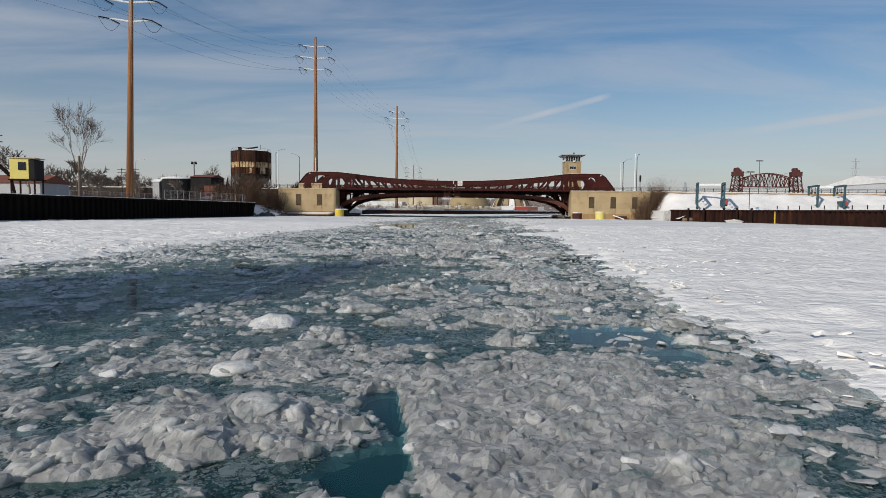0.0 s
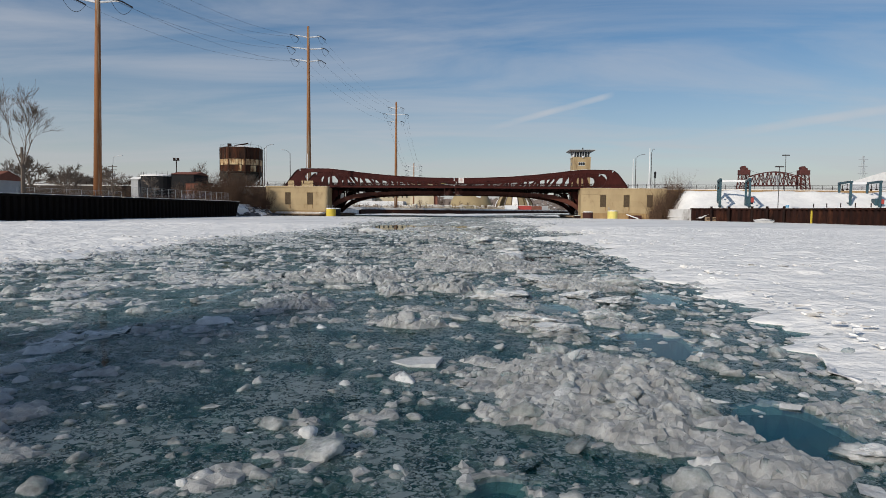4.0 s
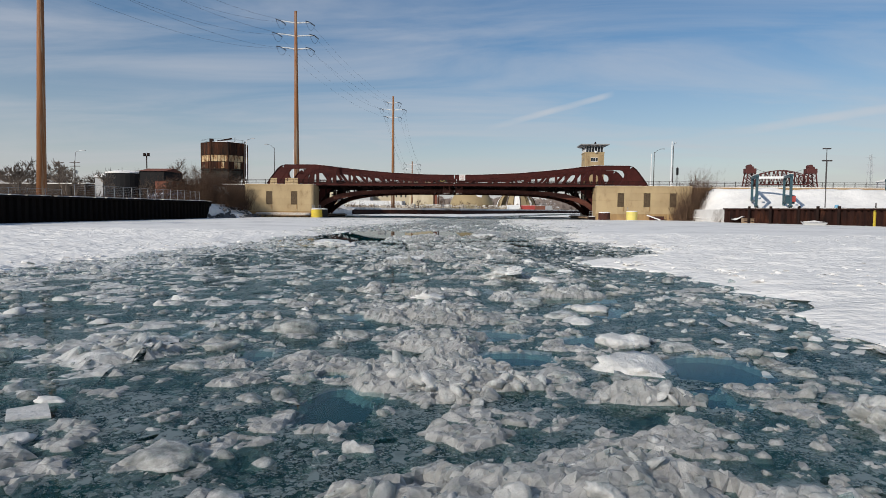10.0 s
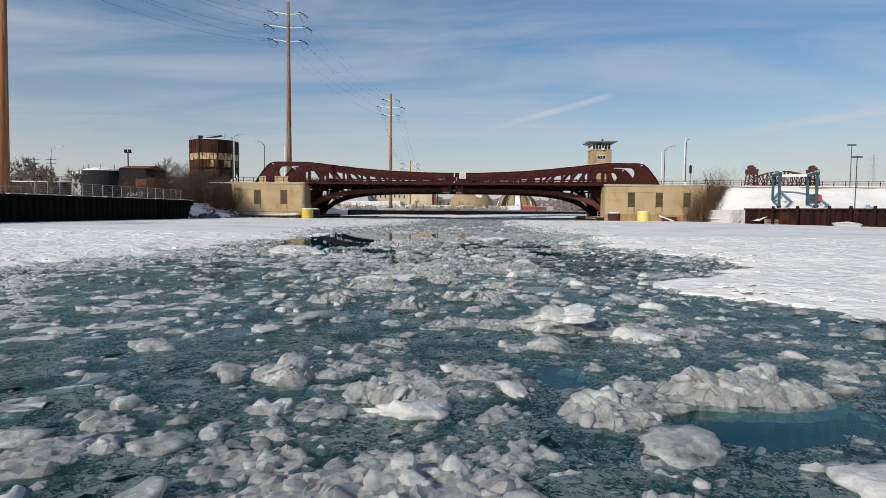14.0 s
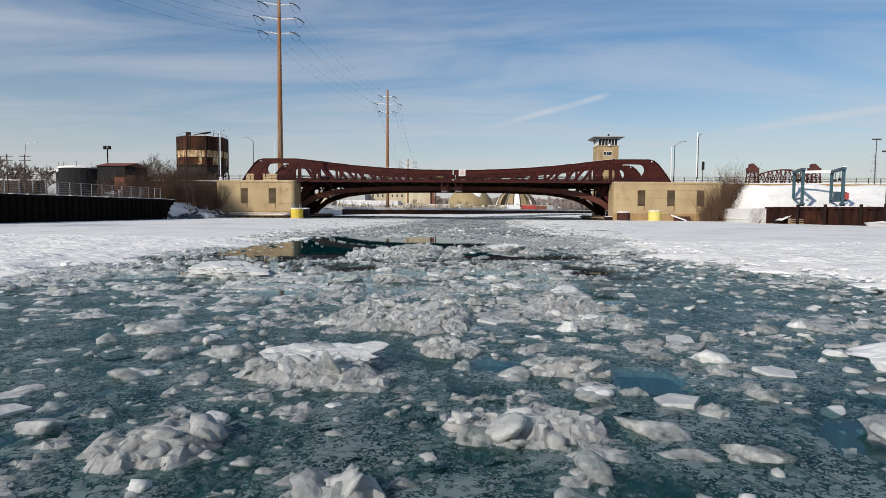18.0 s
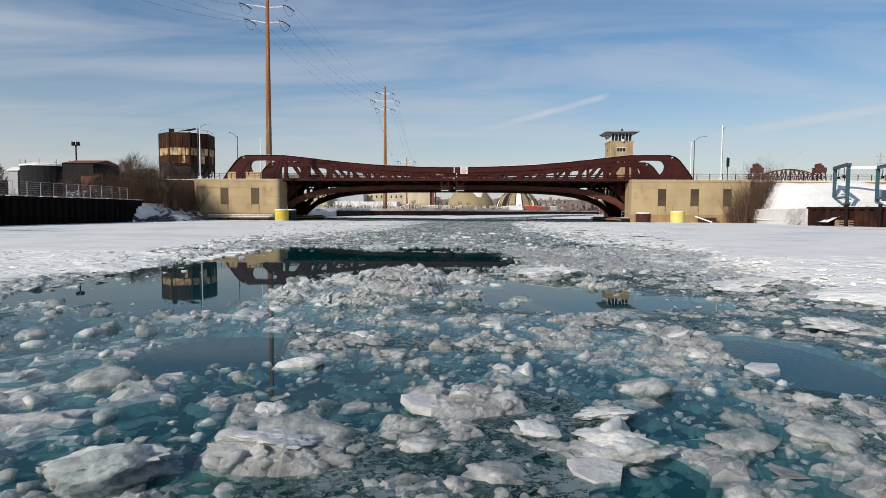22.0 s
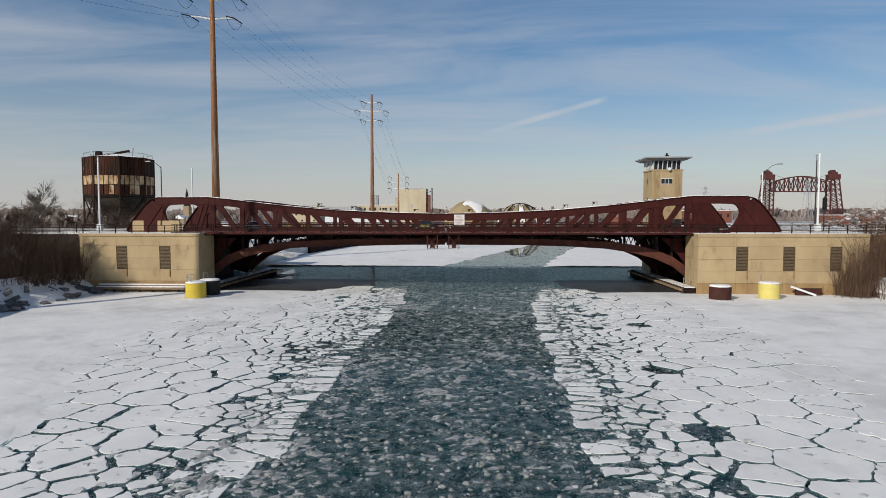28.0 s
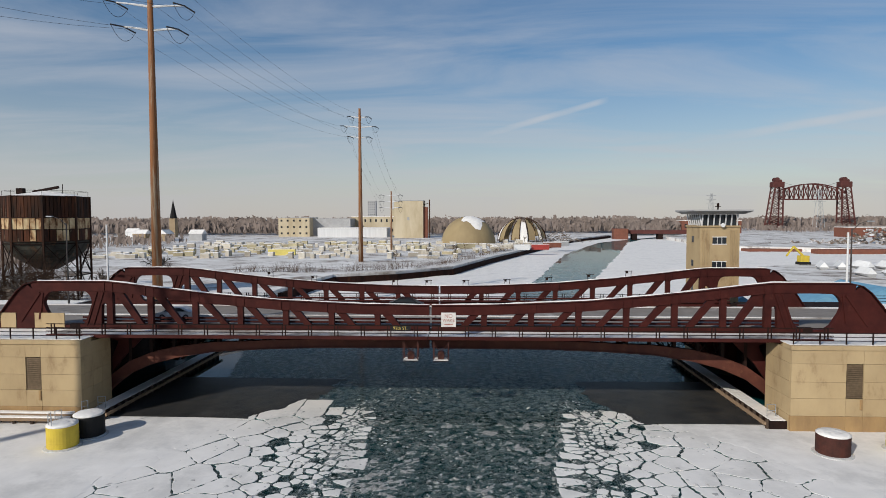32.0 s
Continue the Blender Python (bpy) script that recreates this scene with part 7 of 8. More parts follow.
def woods(name, spots, label):
    """Distant leafless woodland: thousands of thin stems that thicken to a brown haze."""
    V, F = [], []
    r = np.random.default_rng(3)
    for x0, x1, y0, y1, n, h in spots:
        x, y = r.uniform(x0, x1, n), r.uniform(y0, y1, n)
        hh = h * (0.45 + 0.55 * vnoise(x, y, 26, 5)) * r.uniform(0.55, 1.1, n)
        w = hh * r.uniform(0.05, 0.14, n)
        a = r.uniform(-0.6, 0.6, n)
        for k in range(3):
            top = np.stack([x + r.normal(0, 0.2, n) * hh, y, 2 + hh * r.uniform(0.75, 1.0, n)], -1)
            b = np.stack([x - w * np.cos(a), y - w * np.sin(a), 2 + hh * r.uniform(0.5, 0.95, n)], -1)
            c = np.stack([x + w * np.cos(a), y + w * np.sin(a), 2 + hh * r.uniform(0.5, 0.95, n)], -1)
            top[:, 2] = np.where(r.random(n) < 0.75, 2.0 + 0.2 * hh, top[:, 2])
            o = sum(len(v) for v in V)
            V.append(np.stack([b, c, top], 1).reshape(-1, 3))
            F.append(np.arange(3 * n).reshape(-1, 3) + o)
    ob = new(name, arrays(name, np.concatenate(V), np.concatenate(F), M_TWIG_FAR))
    return tagged(ob, label, "woods", kind="stuff")


woods("woods", [(-800, 60, 690, 800, 9000, 20), (-1300, 1600, 900, 1200, 26000, 22), (-420, -190, 330, 520, 1500, 11), (60, 230, 760, 880, 2600, 19), (330, 1100, 760, 900, 3200, 11), (-300, -140, 150, 330, 1500, 10), (260, 700, 430, 520, 900, 7)], "brown leafless woods along the horizon")
for k in range(26):
    x = -480 + 17 * k + rnd.uniform(-6, 6)
    y = 560 + rnd.uniform(-60, 90)
    if -190 < x < 70 and y < 640:
        continue
    h = thing("house", "small gabled house with snow on its roof in the far neighbourhood", "house", at=(x, y, 2.6), turn=rnd.choice((0, 90)), group="houses of the far neighbourhood")
    part("wall_shell", Mesh().box(-4, 4, -5, 5, -0.3, 5.5), rnd.choice((M_BRICK_RED, M_GREY, M_BEIGE, M_WHITE)), h)
    part("roof", Mesh().add([(-4.4, -5.4, 5.504), (4.4, -5.4, 5.504), (4.4, 5.4, 5.504), (-4.4, 5.4, 5.504), (0, -5.4, 8.6), (0, 5.4, 8.6)], [(3, 2, 1, 0), (0, 4, 5, 3), (2, 5, 4, 1), (1, 4, 0), (3, 5, 2)]), rnd.choice((M_SNOW, M_SNOW, M_GREY)), h)
sp = thing("church_spire", "dark church spire above the far trees", "church", at=(-262, 640, 2.6))
part("tower", Mesh().box(-2.5, 2.5, -2.5, 2.5, -0.3, 17), M_BEIGE, sp)
part("spire", Mesh().lathe(0, 0, [(3.2, 17.0), (0.1, 33)], 8), M_BLACK, sp)
# tall block added out of view behind, shaped to cast the wedge of shadow
d, q = Vector((-0.76, -0.65)), Vector((-1.2, -11.0))
P0 = Vector((-70.8, -58.9))
ring = [P0, P0 + d * 60, P0 + d * 60 + q, P0 + q]
thing("grain_elevator", "tall plain block out of view, added to cast a shadow on the lead", "building", Mesh().prism([tuple(p) for p in ring], 0, 60), M_GREY)

# ---- the ice in the lead ----
def chunk_shapes(n, seed, flat):
    """Angular splinters: hulls of a few random corners."""
    r = random.Random(seed)
    out = []
    for _ in range(n):
        bm = bmesh.new()
        k = r.randint(8, 12)
        for _ in range(k):
            a, h = r.uniform(0, 2 * math.pi), r.uniform(-1, 1)
            q = math.sqrt(max(0.0, 1 - h * h * 0.7))
            bm.verts.new((q * math.cos(a) * r.uniform(0.75, 1.0), q * math.sin(a) * r.uniform(0.6, 1.0), h * flat * r.uniform(0.7, 1.1)))
        res = bmesh.ops.convex_hull(bm, input=bm.verts)
        inside = {v for v in res["geom_interior"] + res["geom_unused"] if isinstance(v, bmesh.types.BMVert)}
        bmesh.ops.delete(bm, geom=list(inside), context="VERTS")
        bmesh.ops.triangulate(bm, faces=bm.faces)
        bm.verts.ensure_lookup_table()
        bm.verts.index_update()
        out.append((np.array([v.co for v in bm.verts]), np.array([[v.index for v in f.verts] for f in bm.faces])))
        bm.free()
    return out


def lump_shapes(n, seed, level, flat, knob, sharp=9.0, long=0.75):
    """Clouded lumps: blocks with worn edges, broken and knobbed by the grinding of the floes."""
    r = np.random.default_rng(seed)
    out = []
    for k in range(n):
        bm = bmesh.new()
        bmesh.ops.create_icosphere(bm, subdivisions=level, radius=1.0)
        D = np.array([v.co for v in bm.verts])
        F = np.array([[v.index for v in f.verts] for f in bm.faces])
        bm.free()
        N = r.normal(0, 1, (15, 3))
        N /= np.linalg.norm(N, axis=1)[:, None]
        dots = np.maximum(D @ N.T / r.uniform(0.62, 1.0, 15)[None], 0.0)
        R = np.minimum((dots ** sharp).sum(1) ** (-1.0 / sharp), 1.25)
        o = Vector(r.uniform(-50, 50, 3))
        rough = np.array([noise.fractal(Vector(d) * 2.1 + o, 0.5, 2.3, 5) for d in D])
        chips = np.array([noise.cell(Vector(d) * 3.1 + o) for d in D]) if level > 2 else 0.0
        R = R * (1 + knob * rough + 0.3 * knob * chips)
        out.append((D * R[:, None] * np.array([1.0, long, flat]), F))
    return out


SPLINTERS = chunk_shapes(22, 3, 0.5)
PANS = chunk_shapes(20, 4, 0.16)
LUMPS = SPLINTERS
COBBLES = lump_shapes(14, 6, 2, 0.6, 0.24, 34.0)
PEBBLES = lump_shapes(14, 8, 1, 0.6, 0.25, 30.0)
BOULDERS = lump_shapes(14, 7, 3, 0.55, 0.24, 34.0)


def scatter(name, x, y, size, sink, tilt, shapes, mat, label, zs=1.0, seed=1, base=None, smooth=False):
    """Lays a lump at every place: size in metres, sink the share of its height below the water."""
    r = np.random.default_rng(seed)
    V, F, o = [], [], 0
    which = r.integers(0, len(shapes), len(x))
    for k, (sv, sf) in enumerate(shapes):
        m = which == k
        n = int(m.sum())
        if not n:
            continue
        a = r.uniform(0, 2 * np.pi, n)
        tx, ty = r.normal(0, tilt, n), r.normal(0, tilt, n)
        s = size[m][:, None, None] * sv[None] * r.uniform(0.75, 1.25, (n, 1, 3)) * np.array([1, 1, zs])
        px = s[..., 0] * np.cos(a)[:, None] - s[..., 1] * np.sin(a)[:, None]
        py = s[..., 0] * np.sin(a)[:, None] + s[..., 1] * np.cos(a)[:, None]
        pz = s[..., 2] + px * tx[:, None] + py * ty[:, None]
        hgt = pz.max(1) - pz.min(1)
        pz = pz - pz.min(1)[:, None] - (hgt * sink[m])[:, None] + (0 if base is None else base[m][:, None])
        V.append(np.stack([px + x[m][:, None], py + y[m][:, None], pz], -1).reshape(-1, 3))
        F.append((sf[None] + (np.arange(n) * len(sv))[:, None, None]).reshape(-1, 3) + o)
        o += n * len(sv)
    ob = new(name, arrays(name, np.concatenate(V), np.concatenate(F), mat, smooth))
    return tagged(ob, label, "ice", kind="stuff")


# open pools in the brash: x, y, half-length across, half-length along
POOLS = [(-0.8, 5.5, 0.3, 1.2), (3, 8.9, 0.5, 0.4), (-0.9, 9.4, 0.3, 0.2), (2.5, 10.2, 0.9, 0.9), (1.4, 11.9, 0.6, 0.5), (-1.5, 15.8, 0.4, 0.2), (0.2, 15.9, 0.2, 0.9), (2.9, 18, 0.4, 0.7), (2.8, 21.4, 0.3, 0.7), (2.7, 22, 0.4, 0.3), (1.6, 24.6, 0.4, 0.5), (4, 26.2, 0.4, 0.7), (-2.3, 26.6, 0.5, 0.2), (-5.4, 28.1, 0.4, 0.3), (4.1, 30.5, 0.6, 1), (-3.5, 31.8, 0.5, 0.4), (-2.1, 35.9, 0.4, 0.8), (2.1, 36.4, 0.2, 0.3), (-2.4, 37, 0.2, 0.2), (2.6, 37.8, 0.5, 0.6), (-3.8, 38, 0.2, 0.3), (0, 38.2, 0.5, 0.4), (1.1, 39.3, 0.3, 0.4), (-0.3, 39.7, 0.5, 0.4)]
POOLS += [(-2.9, 41.3, 0.3, 0.4), (2.1, 42.2, 0.3, 0.5), (1.4, 43.8, 0.6, 0.4), (-3.1, 44.3, 0.3, 0.4), (2.2, 44.3, 0.4, 0.6), (-0.1, 45.3, 0.2, 0.4), (-4.8, 47.5, 0.3, 0.3), (-2.9, 49.3, 0.2, 0.3), (-3.9, 49.4, 0.5, 0.4), (1.9, 51.7, 0.4, 0.4), (0.5, 53.3, 0.4, 0.5), (-1.3, 54, 0.2, 0.3), (-1.9, 56.3, 0.4, 0.4), (1, 57.8, 0.4, 0.2), (1.2, 59.7, 0.4, 0.6), (-6.1, 60.2, 0.4, 0.5), (-3.8, 60.8, 0.5, 0.6), (2.2, 66.8, 0.7, 1.4), (-5.8, 66.9, 1, 1.3)]
POOLS += [(-7.3, 84.2, 6.3, 6.8), (-10.2, 75, 3.4, 5.0), (-0.4, 73.2, 1.9, 2.7), (1.8, 71.6, 1.6, 1.0), (-10.4, 109, 1.5, 1.2), (-8.0, 106.4, 1.2, 0.9), (-3.6, 98.2, 0.9, 1.3), (-2.3, 101.6, 0.8, 1.4), (-5.4, 103.4, 1.1, 0.8)]


def openness(x, y):
    """0 where brash lies dense, 1 in open water."""
    o = np.zeros_like(x)
    wob = (vnoise(x, y, 2.2, 81) - 0.5) * 0.5 + (vnoise(x, y, 0.7, 82) - 0.5) * 0.35
    for px, py, rx, ry in POOLS:
        d = (np.abs((x - px) / rx) ** 3 + np.abs((y - py) / ry) ** 3) ** 0.3333 + wob / max(1.0, 0.25 * ry)
        o = np.maximum(o, np.clip((1.05 - d) * 6, 0, 1))
    # the rafts of heaped ice close the pools again
    for px, py, rx, ry in HEAPS:
        d = np.hypot((x - px) / rx, (y - py) / ry) + wob
        o = np.where(d < 1.35, np.minimum(o, np.clip((d - 1.1) * 4, 0, 1)), o)
    return o


def shade_lane(x, y):
    """1 in the lane of fine wet ice along the sheltered side of the lead."""
    return np.clip((y - 7) / 4, 0, 1) * np.clip((26 - y) / 4, 0, 1) * np.clip((0.2 - x) / 1.5, 0, 1)


def spread(n, y0, y1, seed, keep, lim=0.3):
    """Places in the lead, thinned by pools and by drifting density."""
    r = np.random.default_rng(seed)
    y = r.uniform(y0, y1, n)
    a, b = np.interp(y, *zip(*LEFT_EDGE)), np.interp(y, *zip(*RIGHT_EDGE))
    x = a - lim + r.uniform(0, 1, n) * (b - a + 2 * lim)
    dens = keep * (0.35 + 1.1 * vnoise(x, y, 3.2, seed % 7 + 90) * (0.45 + 0.9 * vnoise(x, y, 11, 97)))
    ok = (r.random(n) < dens) & (r.random(n) > openness(x, y) * 0.992)
    return x[ok], y[ok]


def mixed(n, lo, hi, power, seed):
    return lo + (hi - lo) * np.random.default_rng(seed).random(n) ** power


# piled heaps: x, y, half-length across, half-length along
HEAPS = [(-3.1, 4.6, 0.5, 0.3), (-2.1, 5.5, 1, 0.7), (-2.2, 9.4, 0.4, 0.4), (0.7, 9.4, 0.4, 0.3), (0.9, 11.5, 0.6, 0.7), (-2, 15.2, 0.4, 0.2), (-1.2, 15.5, 0.3, 0.1), (2, 15.9, 0.9, 0.7), (1.3, 19.1, 0.9, 1.4), (-1, 22.6, 0.5, 0.3), (0.8, 23.2, 0.5, 0.5), (-3.6, 24.6, 0.7, 0.7), (-1.7, 26.3, 0.4, 0.3), (0.4, 27, 0.3, 0.4), (-0.6, 27.2, 0.6, 0.5), (-2.1, 27.4, 0.3, 0.3), (-0.7, 28, 0.6, 0.6), (3, 28, 1, 0.7), (-3.3, 28.6, 0.7, 0.4), (3, 28.7, 1.3, 0.6), (-6.1, 29.4, 0.6, 0.8), (-3.4, 29.5, 1.7, 0.9), (0.2, 33.0, 2.0, 1.3), (3.9, 35.6, 0.6, 0.7)]
HEAPS += [(-0.7, 36.2, 0.3, 0.2), (1.3, 36.3, 0.5, 0.2), (-0.2, 36.8, 0.4, 0.3), (-1.3, 37, 0.8, 0.7), (-5.7, 37.9, 0.6, 0.7), (-1.2, 39.1, 0.7, 0.8), (-1.6, 41.6, 1, 0.9), (0.2, 44, 0.4, 0.4), (-1.9, 44.4, 0.5, 0.3), (1.7, 44.8, 0.8, 0.4), (-3.3, 45.1, 0.3, 0.3), (-2.5, 50.2, 0.3, 0.2), (-4.1, 51.1, 0.5, 0.5), (-1.1, 51.6, 0.6, 0.4), (-3.5, 53.3, 0.9, 0.4), (-0.4, 53.6, 0.4, 0.2), (-1.9, 54.6, 0.4, 0.4), (-2.8, 57.1, 1.2, 1.1), (0.2, 58.5, 0.9, 0.5), (-3.8, 62.9, 0.5, 0.3), (-2.2, 64.4, 0.5, 0.4), (-4.9, 71.4, 0.7, 0.3), (-6.4, 72.1, 0.6, 0.3), (-4.7, 72.3, 0.3, 0.3)]
HEAPS += [(-2.4, 72.4, 0.4, 0.3), (-3.7, 73, 0.5, 0.4), (-4.1, 73.7, 0.9, 0.7), (-6.6, 73.7, 0.4, 0.4), (1.2, 74.7, 0.5, 0.4), (-3.6, 75.1, 0.7, 0.7), (-5.5, 75.2, 0.7, 0.6), (-2.4, 76.4, 0.5, 0.4), (-4.4, 77.3, 1.1, 0.8), (0.4, 77.9, 1.2, 1.2), (2.8, 85.5, 1.1, 0.5), (1.2, 88.9, 0.6, 0.5), (-7.2, 90.6, 0.9, 0.7)]


def cells(x, y, s, seed):
    """Broken pieces about s wide: gives the piece's chance 0 to 1, its slanted top and the way to its border."""
    u, v = x / s, y / s
    iu, iv = np.floor(u).astype(int), np.floor(v).astype(int)
    g = [lattice(seed + k) for k in range(5)]
    f1, f2 = np.full(x.shape, 9.0), np.full(x.shape, 9.0)
    c, t = np.zeros(x.shape), np.zeros(x.shape)
    for di in (-1, 0, 1):
        for dj in (-1, 0, 1):
            a, b = (iu + di) % 256, (iv + dj) % 256
            ex, ey = u - (iu + di + g[0][a, b]), v - (iv + dj + g[1][a, b])
            d = np.hypot(ex, ey)
            near = d < f1
            f2 = np.where(near, f1, np.minimum(f2, d))
            f1 = np.where(near, d, f1)
            c = np.where(near, g[2][a, b], c)
            t = np.where(near, (g[3][a, b] - 0.5) * ex + (g[4][a, b] - 0.5) * ey, t)
    return c, t * s, (f2 - f1) * s


def mat_height(x, y):
    """The top of the brash: broken pieces of three sizes on half-sunk aprons, open water below zero."""
    wx, wy = x + 0.25 * (vnoise(x, y, 0.5, 111) - 0.5), y + 0.25 * (vnoise(x, y, 0.5, 112) - 0.5)
    c = 0.5 * vnoise(x, y, 2.4, 101) + 0.5 * vnoise(x, y, 1.1, 102)
    big = vnoise(x, y, 9.0, 104)
    r1, t1, e1 = cells(wx, wy, 0.66, 120)
    r2, t2, e2 = cells(wx, wy, 0.27, 130)
    r3, t3, e3 = cells(wx, wy, 0.13, 140)
    p1, p2, p3 = np.clip(e1 / 0.14, 0, 1) ** 0.6, np.clip(e2 / 0.08, 0, 1) ** 0.6, np.clip(e3 / 0.05, 0, 1) ** 0.6
    g = (0.015 + 0.09 * r2 ** 2.5 + 0.4 * t2) * p2 + (0.045 * r3 ** 2 + 0.3 * t3) * p3
    h = -0.13 + 0.20 * (c - 0.5) + 0.06 * (big - 0.5) + (0.03 + 0.13 * r1 ** 1.5 + 0.2 * t1) * p1 + g
    h = h + 0.045 * np.clip((11 - y) / 4, 0, 1) - 0.04 * np.clip((y - 92) / 6, 0, 1) + 0.05 * np.clip((-11 - x) / 4, 0, 1)
    h = h - 0.025 * shade_lane(x, y)
    # slush packed together along the far side of the open pool, thin ice off the snowy tongue
    h = h + 0.07 * np.clip((x + 1.2) / 1.0, 0, 1) * np.clip((y - 76) / 4, 0, 1) * np.clip((94 - y) / 6, 0, 1)
    h = h + 0.04 * np.clip((x - 0.7) / 1.0, 0, 1) * np.clip((y - 11) / 2, 0, 1) * np.clip((25 - y) / 4, 0, 1)
    h = h - 0.06 * np.clip((x - 1.0) / 2.5, 0, 1) * np.clip((y - 28) / 6, 0, 1) * np.clip((72 - y) / 6, 0, 1)
    h = h - 0.05 * np.clip((y - 62) / 4, 0, 1) * np.clip((92 - y) / 2, 0, 1) * np.clip((0.5 - x) / 1.5, 0, 1)
    h = np.where(h > 0.01, 0.01 + (h - 0.01) * 0.55, h) - 0.5 * openness(x, y)
    # the consolidated slab with the long straight edge
    e = np.minimum((x - (-0.95 - 0.19 * (y - 7.67) + 0.03 * (vnoise(x, y, 0.8, 113) - 0.5))) * 5, 8.2 + 0.3 * x - y)
    h = np.where((e > 0) & (x < 2.4), np.maximum(h, np.clip(e * 2, 0, 1) * 0.035 - 0.02 + 0.75 * g), h)
    for px, py, rx, ry in HEAPS:
        near = (np.abs(x - px) < 1.7 * rx + 0.3) & (np.abs(y - py) < 1.7 * ry + 0.3)
        if not near.any():
            continue
        xs, ys = x[near], y[near]
        d = ((xs - px) / rx) ** 2 + ((ys - py) / ry) ** 2 + 1.1 * (vnoise(xs, ys, 0.45, 114) - 0.5) + 0.8 * (r2[near] - 0.5)
        up = np.clip(1.25 - d, 0, 1) ** 0.7 * (0.05 + 0.065 * min(rx, 2.0) + 0.07 * r1[near]) + g[near] - 0.03
        h[near] = np.maximum(h[near], np.where(d < 1.25, up, np.where(d < 2.2, -0.03 - 0.12 * (d - 1.25) + 0.5 * g[near], -1.0)))
    return h


def brash_mat(name, xs, ys, label, seed, grain, left=None, right=None):
    r = np.random.default_rng(seed)
    X, Y = np.meshgrid(xs, ys, indexing="ij")
    jx, jy = xs[1] - xs[0], ys[1] - ys[0]
    X, Y = X + r.uniform(-0.42, 0.42, X.shape) * jx, Y + r.uniform(-0.42, 0.42, X.shape) * jy
    a, b = np.interp(Y, *zip(*(left or LEFT_EDGE))), np.interp(Y, *zip(*(right or RIGHT_EDGE)))
    Z = mat_height(X, Y) + r.uniform(-grain, grain, X.shape)
    Z = np.maximum(np.where((X < a - 1.2) | (X > b + 1.2), -0.3, Z), -0.3)
    k = X.shape[1]
    i = (np.arange(X.shape[0] - 1)[:, None] * k + np.arange(k - 1)[None, :]).ravel()
    F = np.concatenate([np.stack(t, -1) for t in ((i, i + k, i + k + 1), (i, i + k + 1, i + 1))])
    zf = Z.ravel()
    F = F[zf[F].max(1) > -0.09]
    used, back = np.unique(F, return_inverse=True)
    V = np.stack([X, Y, Z], -1).reshape(-1, 3)[used]
    ob = new(name, arrays(name, V, back.reshape(-1, 3), M_ICE_MAT, False))
    return tagged(ob, label, "ice", kind="stuff")


brash_mat("brash_mat", np.arange(-5.2, 4.2, 0.05), np.arange(3, 80, 0.05), "matted grey brash ice half awash in the channel", 1, 0.015)
brash_mat("brash_mat_right", np.arange(4.15, 9.0, 0.11), np.arange(3, 92, 0.11), "matted grey brash ice half awash beside the snowy sheet", 4, 0.012)
brash_mat("brash_mat_pool", np.arange(-5.2, 4.2, 0.09), np.arange(79.95, 92, 0.09), "packed grey slush and brash ice round the open pool", 5, 0.010)
brash_mat("brash_mat_side", np.arange(-17.5, -5.15, 0.12), np.arange(-1, 92, 0.12), "matted grey brash ice half awash in the channel", 2, 0.012)
brash_mat("brash_mat_bridge", np.arange(-16.0, 10.0, 0.19), np.arange(91.9, 178, 0.19), "matted grey brash ice half awash in the channel", 3, 0.016)


def skim(name, xs, ys, label, seed, left=None, right=None):
    """The skim of slush between the lumps, ragged where the pools lie open."""
    r = np.random.default_rng(seed)
    X, Y = np.meshgrid(xs, ys, indexing="ij")
    jx, jy = xs[1] - xs[0], ys[1] - ys[0]
    X, Y = X + r.uniform(-0.45, 0.45, X.shape) * jx, Y + r.uniform(-0.45, 0.45, X.shape) * jy
    a, b = np.interp(Y, *zip(*(left or LEFT_EDGE))), np.interp(Y, *zip(*(right or RIGHT_EDGE)))
    bare = (Y > 59 + 6 * vnoise(X, Y, 5, 89)) & (Y < 91.5) & (X < 1.0) & (vnoise(X, Y, 1.6, 90) > 0.30)
    ok = ((openness(X, Y) + 0.5 * (vnoise(X, Y, 0.6, 88) - 0.5) < 0.25) & (X > a - 0.8) & (X < b + 0.8) & ~bare).ravel()
    k = X.shape[1]
    i = (np.arange(X.shape[0] - 1)[:, None] * k + np.arange(k - 1)[None, :]).ravel()
    F = np.concatenate([np.stack(t, -1) for t in ((i, i + k, i + k + 1), (i, i + k + 1, i + 1))])
    F = F[ok[F].all(1)]
    used, back = np.unique(F, return_inverse=True)
    V = np.stack([X, Y, np.full(X.shape, 0.004)], -1).reshape(-1, 3)[used]
    ob = new(name, arrays(name, V, back.reshape(-1, 3), M_SLUSH, True))
    return tagged(ob, label, "ice", kind="stuff")


skim("slush_skim", np.arange(-5.4, 4.4, 0.14), np.arange(2, 92, 0.14), "skim of slush and fine crystals on the dark water", 51)
skim("slush_skim_side", np.arange(-17.5, -5.3, 0.3), np.arange(-4, 92, 0.3), "skim of slush and fine crystals on the dark water", 52)
skim("slush_skim_right", np.arange(4.3, 9.2, 0.25), np.arange(2, 92, 0.25), "thin wet skim beside the snowy sheet", 53)
skim("slush_skim_bridge", np.arange(-34.5, 25.5, 0.5), np.arange(91.8, 178, 0.5), "skim of slush on the dark water of the channel and its cracks", 54, BREAK_L, BREAK_R)


WAY_L = [(176, -13), (180, -22), (186, -30), (210, -36), (221, -40)]
WAY_R = [(176, 8), (180, 14), (186, 22), (210, 27), (221, 36)]
